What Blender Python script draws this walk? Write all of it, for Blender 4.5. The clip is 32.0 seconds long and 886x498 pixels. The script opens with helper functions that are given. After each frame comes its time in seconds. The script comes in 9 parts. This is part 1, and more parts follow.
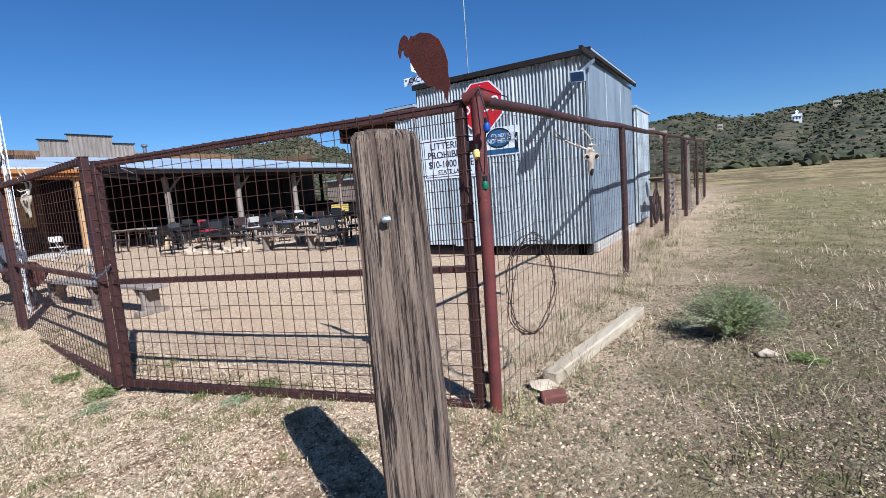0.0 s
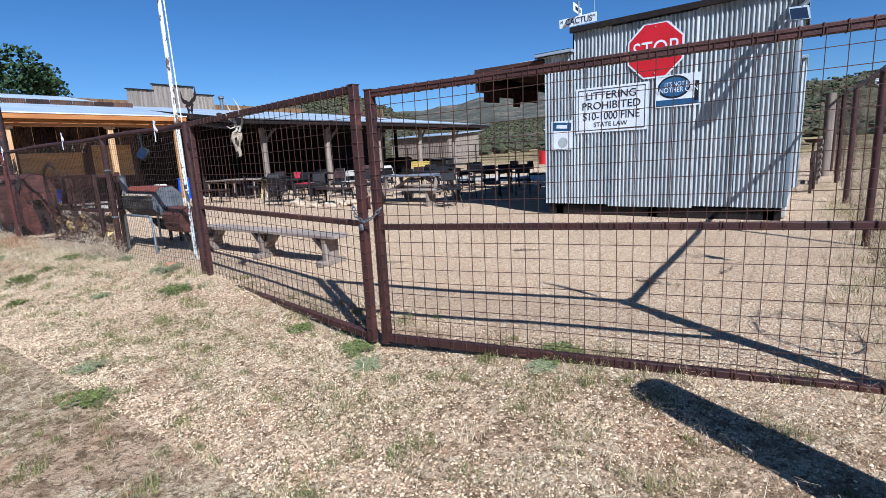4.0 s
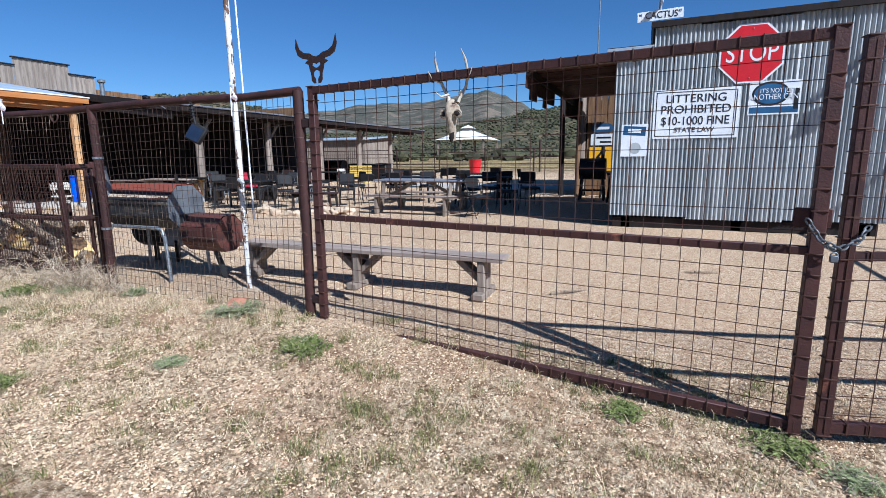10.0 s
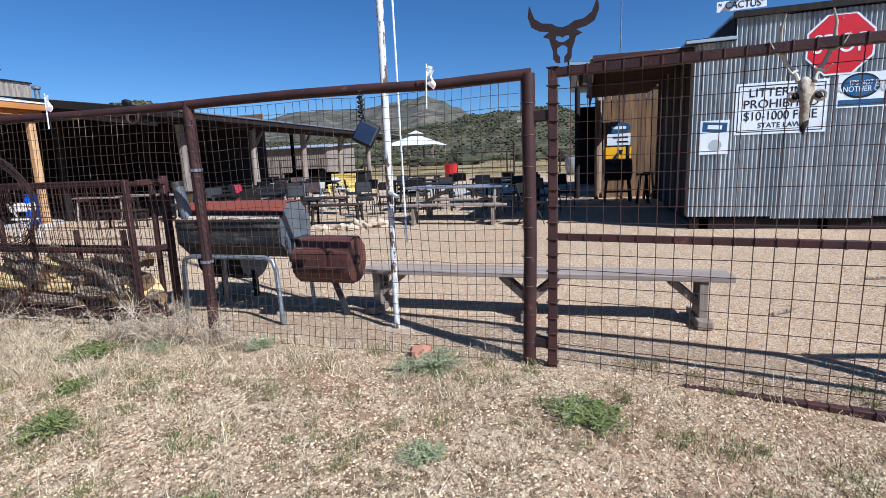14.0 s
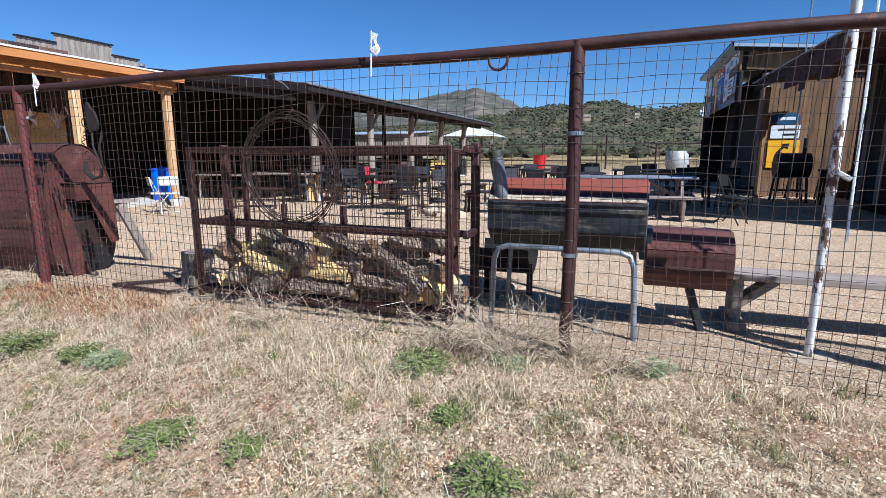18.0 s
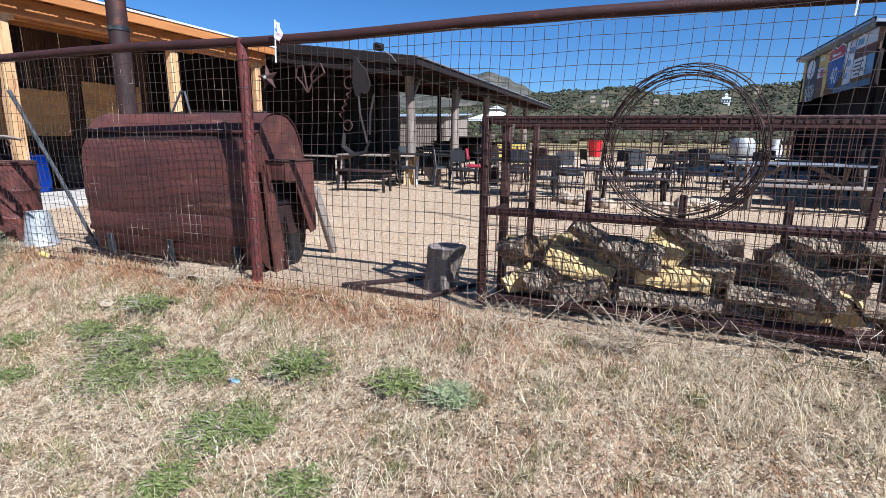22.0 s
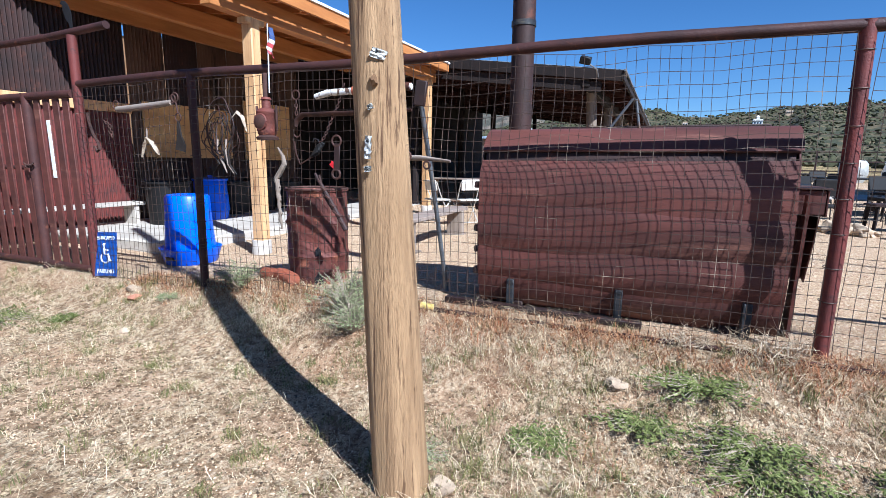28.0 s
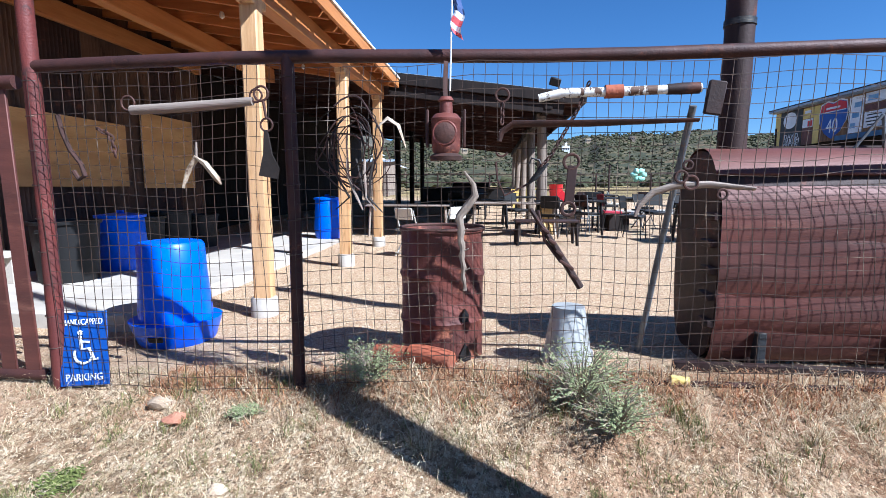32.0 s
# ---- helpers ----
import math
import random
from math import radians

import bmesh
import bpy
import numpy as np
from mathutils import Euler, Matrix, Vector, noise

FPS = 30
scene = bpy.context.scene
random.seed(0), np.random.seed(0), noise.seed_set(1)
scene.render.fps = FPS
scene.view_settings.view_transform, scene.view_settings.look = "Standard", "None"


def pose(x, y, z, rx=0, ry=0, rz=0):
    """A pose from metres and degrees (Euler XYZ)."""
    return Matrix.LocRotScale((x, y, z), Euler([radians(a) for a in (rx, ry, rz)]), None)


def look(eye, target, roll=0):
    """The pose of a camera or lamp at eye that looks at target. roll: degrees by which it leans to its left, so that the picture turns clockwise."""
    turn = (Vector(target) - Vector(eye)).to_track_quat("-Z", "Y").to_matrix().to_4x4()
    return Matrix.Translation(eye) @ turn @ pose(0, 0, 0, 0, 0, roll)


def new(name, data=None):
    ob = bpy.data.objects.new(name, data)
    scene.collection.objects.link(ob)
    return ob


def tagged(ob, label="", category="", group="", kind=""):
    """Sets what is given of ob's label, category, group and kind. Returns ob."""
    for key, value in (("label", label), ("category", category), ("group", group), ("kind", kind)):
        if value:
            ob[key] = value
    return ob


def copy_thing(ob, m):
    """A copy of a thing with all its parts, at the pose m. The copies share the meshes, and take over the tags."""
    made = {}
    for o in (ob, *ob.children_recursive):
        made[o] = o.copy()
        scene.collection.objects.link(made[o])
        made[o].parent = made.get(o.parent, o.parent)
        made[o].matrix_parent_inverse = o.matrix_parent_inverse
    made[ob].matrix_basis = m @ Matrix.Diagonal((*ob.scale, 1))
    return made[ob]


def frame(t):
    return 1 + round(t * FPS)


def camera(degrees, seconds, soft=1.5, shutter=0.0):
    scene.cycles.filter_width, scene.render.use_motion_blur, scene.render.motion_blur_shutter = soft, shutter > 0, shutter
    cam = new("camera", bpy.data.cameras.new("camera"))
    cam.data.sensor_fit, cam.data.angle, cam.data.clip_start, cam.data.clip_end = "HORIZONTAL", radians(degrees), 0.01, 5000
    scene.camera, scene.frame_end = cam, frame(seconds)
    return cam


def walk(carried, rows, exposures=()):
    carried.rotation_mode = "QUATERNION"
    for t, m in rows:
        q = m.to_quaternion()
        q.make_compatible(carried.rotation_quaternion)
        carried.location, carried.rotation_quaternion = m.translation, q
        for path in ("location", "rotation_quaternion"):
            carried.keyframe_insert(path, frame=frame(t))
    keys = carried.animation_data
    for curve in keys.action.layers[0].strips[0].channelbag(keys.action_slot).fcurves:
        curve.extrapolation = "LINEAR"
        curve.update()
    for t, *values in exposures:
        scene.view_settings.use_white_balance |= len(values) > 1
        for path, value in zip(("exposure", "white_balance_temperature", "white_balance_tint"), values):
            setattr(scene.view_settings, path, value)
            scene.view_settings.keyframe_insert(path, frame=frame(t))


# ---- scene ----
cam = camera(82.8, 32.0, soft=0.8)
METRES, EYE, TILT, LEAN, TURN = 20.5, 1.62, 0.0, 0.0, 31.1
EXPOSURES = [(0.0, 0.71, 5250.0, 9.0), (13.0, 0.68, 5250.0, 9.0), (20.0, 0.92, 5250.0, 9.0), (26.0, 0.99, 5250.0, 9.0), (32.0, 1.2, 5200.0, 9.0)]
ROWS = [
    (0.0, 0.0, 0.0, 0.0, -0.52, -6.95, 4.28),
    (0.5, -0.0071, 0.0071, 0.0008, 1.38, -7.83, 4.61),
    (1.0, -0.0147, 0.0146, 0.0016, 3.09, -8.44, 4.53),
    (1.5, -0.0279, 0.0156, 0.0009, 4.61, -8.68, 4.31),
    (2.0, -0.0423, 0.0147, 0.0008, 6.1, -8.9, 4.05),
    (2.5, -0.055, 0.0183, 0.0006, 7.07, -9.31, 3.78),
    (3.0, -0.0709, 0.023, -0.0006, 7.11, -9.95, 3.57),
    (3.5, -0.0877, 0.0233, -0.0024, 6.33, -10.65, 3.26),
    (5.5, -0.1406, 0.0357, -0.0007, -5.82, -10.46, 1.47),
    (6.0, -0.1528, 0.043, -0.002, -8.76, -10.46, 1.26),
    (6.5, -0.1643, 0.0537, -0.0018, -10.2, -10.19, 1.24),
    (7.0, -0.1816, 0.0594, -0.0019, -10.32, -9.68, 1.21),
    (7.5, -0.1959, 0.0687, -0.0028, -9.79, -9.33, 1.16),
    (8.0, -0.2075, 0.08, -0.0023, -9.01, -9.17, 1.01),
    (8.5, -0.2219, 0.0863, -0.0025, -8.56, -9.28, 0.71),
    (9.0, -0.2353, 0.0949, -0.0039, -8.71, -9.68, 0.41),
    (9.5, -0.2482, 0.1062, -0.0042, -9.01, -10.04, 0.31),
    (10.0, -0.2618, 0.112, -0.0046, -9.29, -10.38, 0.56),
    (10.5, -0.2723, 0.1205, -0.0047, -9.71, -10.54, 0.95),
    (11.0, -0.2834, 0.1281, -0.0037, -10.07, -10.55, 1.34),
    (11.5, -0.2995, 0.1328, -0.0037, -10.36, -10.55, 1.57),
    (12.0, -0.3127, 0.1433, -0.005, -11.06, -10.6, 1.74),
    (12.5, -0.3263, 0.1555, -0.0045, -12.57, -10.62, 1.74),
    (13.0, -0.3396, 0.1639, -0.0039, -14.25, -10.49, 1.77),
    (13.5, -0.3492, 0.1713, -0.0041, -15.76, -10.27, 1.9),
    (14.0, -0.3568, 0.1819, -0.0034, -16.02, -9.91, 2.05),
    (14.5, -0.371, 0.1891, -0.0036, -15.05, -9.65, 2.21),
    (15.0, -0.383, 0.198, -0.0051, -13.62, -9.49, 2.34),
    (15.5, -0.395, 0.2109, -0.005, -12.52, -9.39, 2.3),
    (17.5, -0.447, 0.2505, -0.0081, -11.71, -10.44, 0.43),
    (18.0, -0.4619, 0.2577, -0.0094, -10.73, -10.68, 0.06),
    (18.5, -0.4756, 0.2701, -0.0096, -9.84, -10.88, -0.24),
    (19.0, -0.4893, 0.2792, -0.0108, -9.17, -11.21, -0.22),
    (19.5, -0.5042, 0.2848, -0.0112, -8.92, -11.45, -0.17),
    (20.0, -0.5169, 0.2937, -0.0122, -9.08, -11.82, -0.01),
    (20.5, -0.5284, 0.3024, -0.0122, -9.07, -12.02, 0.09),
    (21.0, -0.543, 0.3059, -0.0125, -8.94, -12.17, -0.04),
    (21.5, -0.5553, 0.3109, -0.0134, -9.06, -12.27, -0.35),
    (22.0, -0.5672, 0.322, -0.0137, -9.58, -12.38, -0.79),
    (22.5, -0.5788, 0.33, -0.0147, -10.54, -12.55, -1.06),
    (23.0, -0.5911, 0.3331, -0.0148, -11.79, -12.84, -1.38),
    (23.5, -0.6002, 0.3415, -0.0163, -12.93, -13.0, -1.46),
    (24.0, -0.6096, 0.3525, -0.0159, -13.3, -12.94, -1.46),
    (24.5, -0.6237, 0.3554, -0.0159, -12.62, -12.78, -1.49),
    (25.0, -0.6398, 0.3581, -0.0168, -10.74, -12.67, -1.44),
    (25.5, -0.6569, 0.3686, -0.0172, -8.19, -12.76, -1.64),
    (26.0, -0.6754, 0.3749, -0.0171, -5.64, -12.73, -1.71),
    (26.5, -0.6935, 0.3776, -0.0179, -3.96, -12.4, -1.84),
    (28.5, -0.7501, 0.4129, -0.0164, -9.85, -9.25, -0.15),
    (29.0, -0.7644, 0.4246, -0.0165, -12.74, -9.27, 0.27),
    (29.5, -0.7805, 0.4329, -0.017, -15.68, -9.58, 0.34),
    (30.0, -0.7941, 0.4468, -0.017, -18.97, -9.65, 0.17),
    (30.5, -0.8047, 0.46, -0.0177, -21.84, -9.42, 0.13),
    (31.0, -0.8174, 0.4679, -0.0168, -23.83, -8.47, -0.03),
    (31.5, -0.8281, 0.4796, -0.0168, -25.0, -7.69, -0.04),
    (32.0, -0.8375, 0.4925, -0.0159, -25.72, -7.19, -0.01),
]
walk(cam, [(t, pose(0, 0, EYE, TILT, LEAN, TURN) @ pose(METRES * x, METRES * y, METRES * z, 90 + pitch, roll, yaw)) for t, x, y, z, yaw, pitch, roll in ROWS], EXPOSURES)

# ---- light ----
SUN_EL, SUN_X, SUN_Y = 43.0, 0.877, -0.48
world = bpy.data.worlds.new("sky")
scene.world = world
world.use_nodes = True
wn = world.node_tree.nodes
sky = wn.new("ShaderNodeTexSky")
sky.sky_type = "NISHITA"
sky.sun_disc = False
sky.sun_elevation = radians(SUN_EL)
sky.sun_rotation = math.atan2(SUN_X, SUN_Y)
sky.altitude, sky.air_density, sky.dust_density, sky.ozone_density = 1200.0, 1.0, 0.1, 6.0
tone = wn.new("ShaderNodeHueSaturation")
tone.inputs["Saturation"].default_value, tone.inputs["Value"].default_value = 1.1, 1.15
world.node_tree.links.new(sky.outputs[0], tone.inputs["Color"])
world.node_tree.links.new(tone.outputs[0], wn["Background"].inputs[0])
wn["Background"].inputs[1].default_value = 0.047
sun_data = bpy.data.lights.new("sun", "SUN")
sun_data.energy, sun_data.angle, sun_data.color = 5.0, radians(0.53), (1.0, 0.95, 0.88)
sun = new("sun", sun_data)
sun.matrix_world = look((0, 0, 30), Vector((0, 0, 30)) - Vector((SUN_X * math.cos(radians(SUN_EL)), SUN_Y * math.cos(radians(SUN_EL)), math.sin(radians(SUN_EL)))))

# ---- materials ----
def lin(r, g, b):
    return tuple(((c / 255 + 0.055) / 1.055) ** 2.4 if c > 10 else c / 255 / 12.92 for c in (r, g, b)) + (1.0,)


def base_nodes(name):
    m = bpy.data.materials.new(name)
    m.use_nodes = True
    t = m.node_tree
    return m, t, t.nodes["Principled BSDF"]


def noise_at(t, co, scale, detail=4.0, rough=0.6):
    n = t.nodes.new("ShaderNodeTexNoise")
    n.inputs["Scale"].default_value, n.inputs["Detail"].default_value, n.inputs["Roughness"].default_value = scale, detail, rough
    t.links.new(co, n.inputs["Vector"])
    return n.outputs["Fac"]


def ramp(t, fac, lo, hi, smooth=True):
    n = t.nodes.new("ShaderNodeMapRange")
    n.interpolation_type = "SMOOTHSTEP" if smooth else "LINEAR"
    n.inputs[1].default_value, n.inputs[2].default_value = lo, hi
    t.links.new(fac, n.inputs[0])
    return n.outputs[0]


def mix(t, fac, a, b):
    n = t.nodes.new("ShaderNodeMix")
    n.data_type = "RGBA"
    for sock, val in ((n.inputs[0], fac), (n.inputs[6], a), (n.inputs[7], b)):
        if isinstance(val, (tuple, float)):
            sock.default_value = val
        else:
            t.links.new(val, sock)
    return n.outputs[2]


def mathn(t, op, a, b):
    n = t.nodes.new("ShaderNodeMath")
    n.operation = op
    for sock, val in ((n.inputs[0], a), (n.inputs[1], b)):
        if isinstance(val, float):
            sock.default_value = val
        else:
            t.links.new(val, sock)
    return n.outputs[0]


def coords(t, stretch=(1, 1, 1), where="Object"):
    if where == "World":
        co = t.nodes.new("ShaderNodeNewGeometry").outputs["Position"]
    else:
        co = t.nodes.new("ShaderNodeTexCoord").outputs[where]
    mp = t.nodes.new("ShaderNodeMapping")
    mp.inputs["Scale"].default_value = stretch
    t.links.new(co, mp.inputs["Vector"])
    return mp.outputs[0]


def mat(name, c1, c2, rough=0.8, metal=0.0, scale=3.0, fine=60.0, bump=0.25, stain=None, stain_at=(0.55, 0.7), stain_scale=2.0, stretch=(1, 1, 1), vary=0.15, where="Object", dist=0.01):
    m, t, b = base_nodes(name)
    co = coords(t, stretch, where)
    big = noise_at(t, co, scale, 5.0)
    small = noise_at(t, co, fine, 3.0)
    col = mix(t, ramp(t, big, 0.3, 0.7), c1, c2)
    dark = tuple(c * 0.72 for c in c1[:3]) + (1.0,)
    col = mix(t, mathn(t, "MULTIPLY", ramp(t, small, 0.45, 0.75), 0.55), col, dark)
    if stain:
        col = mix(t, ramp(t, noise_at(t, co, stain_scale, 6.0, 0.7), *stain_at), col, stain)
    if vary:
        hv = t.nodes.new("ShaderNodeHueSaturation")
        info = t.nodes.new("ShaderNodeObjectInfo")
        t.links.new(mathn(t, "ADD", mathn(t, "MULTIPLY", info.outputs["Random"], 2 * vary), 1.0 - vary), hv.inputs["Value"])
        t.links.new(col, hv.inputs["Color"])
        col = hv.outputs[0]
    t.links.new(col, b.inputs["Base Color"])
    r = t.nodes.new("ShaderNodeMapRange")
    r.inputs[3].default_value, r.inputs[4].default_value = max(0.05, rough - 0.15), min(1.0, rough + 0.12)
    t.links.new(big, r.inputs[0])
    t.links.new(r.outputs[0], b.inputs["Roughness"])
    b.inputs["Metallic"].default_value = metal
    b.inputs["Specular IOR Level"].default_value = 0.35
    if bump:
        bp = t.nodes.new("ShaderNodeBump")
        bp.inputs["Strength"].default_value, bp.inputs["Distance"].default_value = bump, dist
        t.links.new(mathn(t, "ADD", small, mathn(t, "MULTIPLY", big, 1.5)), bp.inputs["Height"])
        t.links.new(bp.outputs[0], b.inputs["Normal"])
    return m


M = {}
M["pipe"] = mat("rusty_pipe", lin(76, 46, 41), lin(56, 36, 34), 0.62, 0.15, 5, 90, 0.3, lin(116, 72, 56), (0.58, 0.72), 6)
M["pipe_red"] = mat("red_pipe", lin(112, 54, 48), lin(86, 46, 43), 0.6, 0.1, 5, 90, 0.3, lin(66, 46, 44), (0.56, 0.7), 7)
# The pale stain tone paints sunlit highlights along the wires.
M["wire"] = mat("fence_wire", lin(80, 64, 54), lin(54, 44, 39), 0.6, 0.25, 4, 50, 0.0, lin(170, 152, 132), (0.56, 0.72), 3)
M["gate_wire"] = mat("gate_wire", lin(92, 62, 50), lin(70, 50, 44), 0.6, 0.4, 4, 50, 0.0)
M["barb"] = mat("barbed_wire", lin(70, 50, 42), lin(48, 38, 34), 0.7, 0.3, 8, 50, 0.0)
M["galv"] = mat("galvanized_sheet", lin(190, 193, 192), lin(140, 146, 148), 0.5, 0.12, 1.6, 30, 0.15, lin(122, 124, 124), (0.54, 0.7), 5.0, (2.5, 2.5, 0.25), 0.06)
# Weathered zinc, darker than galv: the side wall's shade is put into the colour.
M["galv_shade_tone"] = mat("smooth_shade_toned_zinc", lin(136, 144, 150), lin(110, 118, 126), 0.6, 0.12, 1.2, 20, 0.12, lin(88, 92, 96), (0.54, 0.72), 2.5, (1, 1, 0.3), 0.06)
M["galv_pipe"] = mat("galvanized_pipe", lin(160, 165, 168), lin(120, 124, 128), 0.42, 0.6, 6, 60, 0.1)
M["roof"] = mat("roof_metal", lin(164, 174, 184), lin(138, 150, 162), 0.5, 0.2, 0.6, 20, 0.05, lin(150, 158, 166), (0.6, 0.8), 1.0)
M["rust_sheet"] = mat("rusted_red_sheet", lin(100, 58, 50), lin(72, 44, 39), 0.58, 0.12, 2.0, 40, 0.15, lin(124, 84, 70), (0.54, 0.74), 2.2, (0.5, 2.4, 2.4), 0.08)
M["rust_dark"] = mat("dark_rusted_steel", lin(62, 42, 38), lin(46, 36, 34), 0.65, 0.2, 4, 60, 0.2, lin(92, 56, 44), (0.55, 0.7), 5)
M["rust_drum"] = mat("burnt_drum_steel", lin(120, 66, 56), lin(76, 46, 42), 0.6, 0.1, 4, 50, 0.4, lin(160, 100, 76), (0.55, 0.66), 6)
M["rust_cut"] = mat("rusted_cutout_plate", lin(98, 50, 38), lin(80, 42, 34), 0.75, 0.1, 4, 70, 0.15)
M["black_iron"] = mat("black_iron", lin(42, 40, 40), lin(30, 29, 30), 0.55, 0.3, 5, 70, 0.2)
M["soot"] = mat("sooty_barrel", lin(60, 62, 64), lin(38, 38, 40), 0.5, 0.35, 3, 50, 0.15, lin(112, 104, 92), (0.56, 0.7), 2.5, (0.6, 1.6, 2.5))
M["smoker_lid"] = mat("rusty_smoker_lid", lin(148, 74, 54), lin(124, 70, 56), 0.6, 0.15, 2, 50, 0.15, lin(108, 100, 92), (0.58, 0.74), 3, (0.5, 1.5, 2))
M["gold_wood"] = mat("honey_timber", lin(212, 172, 124), lin(182, 138, 92), 0.6, 0, 2, 30, 0.3, lin(126, 84, 50), (0.55, 0.68), 3, (6, 6, 0.5), 0.1)
M["gold_beam"] = mat("honey_beam", lin(186, 126, 70), lin(160, 102, 54), 0.6, 0, 2, 30, 0.15, lin(132, 78, 38), (0.6, 0.75), 3, (4, 0.35, 4), 0.1)
M["gold_deck"] = mat("honey_deck_board", lin(176, 110, 56), lin(146, 88, 44), 0.65, 0, 2, 30, 0.15, lin(112, 64, 32), (0.6, 0.75), 3, (0.35, 4, 4), 0.15)
M["ply"] = mat("aged_plywood", lin(200, 158, 104), lin(176, 134, 84), 0.75, 0, 1.2, 25, 0.1, lin(106, 72, 42), (0.58, 0.72), 1.5, (1, 0.5, 3))
M["grey_wood"] = mat("weathered_wood", lin(146, 132, 118), lin(112, 98, 86), 0.85, 0, 2.5, 26, 0.5, lin(82, 70, 60), (0.56, 0.7), 3, (5, 5, 0.4), 0.12)
M["grey_plank"] = mat("weathered_plank", lin(152, 138, 126), lin(120, 106, 96), 0.85, 0, 2.5, 26, 0.4, lin(150, 112, 104), (0.56, 0.72), 2, (0.4, 5, 5), 0.1)
M["old_post"] = mat("split_grey_post", lin(138, 118, 100), lin(84, 66, 54), 0.9, 0, 4, 12, 1.0, lin(30, 21, 17), (0.52, 0.60), 4.6, (9, 9, 0.42), 0.0, "Object", 0.02)
M["pole_wood"] = mat("tan_utility_pole", lin(184, 150, 110), lin(142, 112, 80), 0.85, 0, 3, 40, 1.0, lin(96, 70, 48), (0.55, 0.63), 5.0, (7, 7, 0.2), 0.0)
M["shack_wood"] = mat("brown_shack_board", lin(128, 98, 68), lin(92, 68, 48), 0.85, 0, 2, 26, 0.4, lin(60, 46, 36), (0.55, 0.7), 2, (5, 5, 0.4), 0.18)
# Stained wood; shade under the roofs is put into its near-black colour.
M["dark_wood"] = mat("dark_stained_shaded_wood", lin(34, 23, 19), lin(25, 18, 15), 0.85, 0, 2, 24, 0.3, lin(18, 13, 11), (0.56, 0.7), 2, (5, 5, 0.5), 0.15)
M["patio_board"] = mat("red_brown_roof_board", lin(74, 45, 38), lin(52, 33, 28), 0.85, 0, 2, 24, 0.3, lin(38, 25, 21), (0.56, 0.7), 2, (0.5, 5, 5), 0.15)
M["porch_wall"] = mat("brown_porch_sheet", lin(104, 78, 62), lin(70, 52, 43), 0.8, 0.05, 1.5, 30, 0.2, lin(50, 38, 32), (0.52, 0.68), 2.5, (1, 1, 0.4), 0.15)
M["cut_wood"] = mat("weathered_cut_end", lin(150, 118, 84), lin(104, 80, 58), 0.9, 0, 8, 40, 0.4, lin(62, 48, 38), (0.55, 0.68), 9)
M["dull_steel"] = mat("dull_grey_steel", lin(112, 116, 120), lin(82, 84, 88), 0.55, 0.35, 4, 50, 0.1, lin(120, 92, 74), (0.58, 0.7), 5)
M["white_peel"] = mat("peeling_white_paint", lin(222, 220, 214), lin(204, 200, 194), 0.6, 0.0, 3, 40, 0.3, lin(96, 72, 58), (0.525, 0.55), 7, (2, 2, 0.6), 0.0)
M["white"] = mat("white_paint", lin(228, 228, 226), lin(212, 212, 210), 0.5, 0, 3, 40, 0.05, None)
M["black_paint"] = mat("black_lettering", lin(24, 24, 26), lin(30, 30, 32), 0.5, 0, 3, 40, 0.0)
M["stop_red"] = mat("stop_sign_red", lin(196, 30, 40), lin(178, 26, 36), 0.45, 0, 2, 40, 0.02, vary=0)
M["sign_white"] = mat("sign_white", lin(226, 228, 230), lin(210, 212, 214), 0.45, 0, 2, 40, 0.02, lin(186, 182, 176), (0.62, 0.75), 6, vary=0)
M["sign_blue"] = mat("sign_blue", lin(28, 78, 160), lin(24, 66, 140), 0.5, 0, 2, 40, 0.02, lin(90, 110, 150), (0.64, 0.75), 8, vary=0)
M["sign_yellow"] = mat("sign_yellow", lin(238, 176, 20), lin(226, 164, 18), 0.5, 0, 2, 40, 0.02, vary=0)
M["teal"] = mat("poster_blue", lin(52, 92, 128), lin(36, 70, 104), 0.4, 0, 6, 40, 0.0)
M["poster_pale"] = mat("pale_blue_scrap", lin(120, 158, 190), lin(96, 136, 172), 0.5, 0, 6, 40, 0.0)
M["green_sign"] = mat("sign_green", lin(30, 104, 74), lin(26, 92, 66), 0.5, 0, 4, 40, 0.0)
M["blue_plastic"] = mat("blue_plastic", lin(30, 98, 236), lin(26, 84, 216), 0.38, 0, 1.5, 30, 0.05, lin(60, 104, 206), (0.62, 0.75), 5, vary=0.05)
M["red_plastic"] = mat("red_plastic", lin(206, 40, 48), lin(186, 34, 42), 0.4, 0, 2, 30, 0.03)
M["concrete"] = mat("concrete", lin(186, 178, 166), lin(164, 156, 146), 0.9, 0, 1.5, 50, 0.2, lin(150, 140, 126), (0.6, 0.75), 2, vary=0.08)
M["rock"] = mat("pale_stone", lin(196, 176, 150), lin(158, 136, 112), 0.9, 0, 4, 30, 0.5, lin(150, 116, 92), (0.6, 0.72), 5, vary=0.15, dist=0.02)
M["red_rock"] = mat("reddish_stone", lin(188, 132, 104), lin(160, 108, 86), 0.9, 0, 4, 30, 0.5, vary=0.15, dist=0.02)
M["bone"] = mat("bleached_bone", lin(186, 170, 148), lin(136, 118, 98), 0.7, 0, 14, 60, 0.5, lin(96, 74, 58), (0.52, 0.64), 16)
M["antler"] = mat("pale_antler", lin(206, 196, 180), lin(168, 154, 134), 0.6, 0, 6, 40, 0.2, lin(130, 110, 90), (0.58, 0.7), 6)
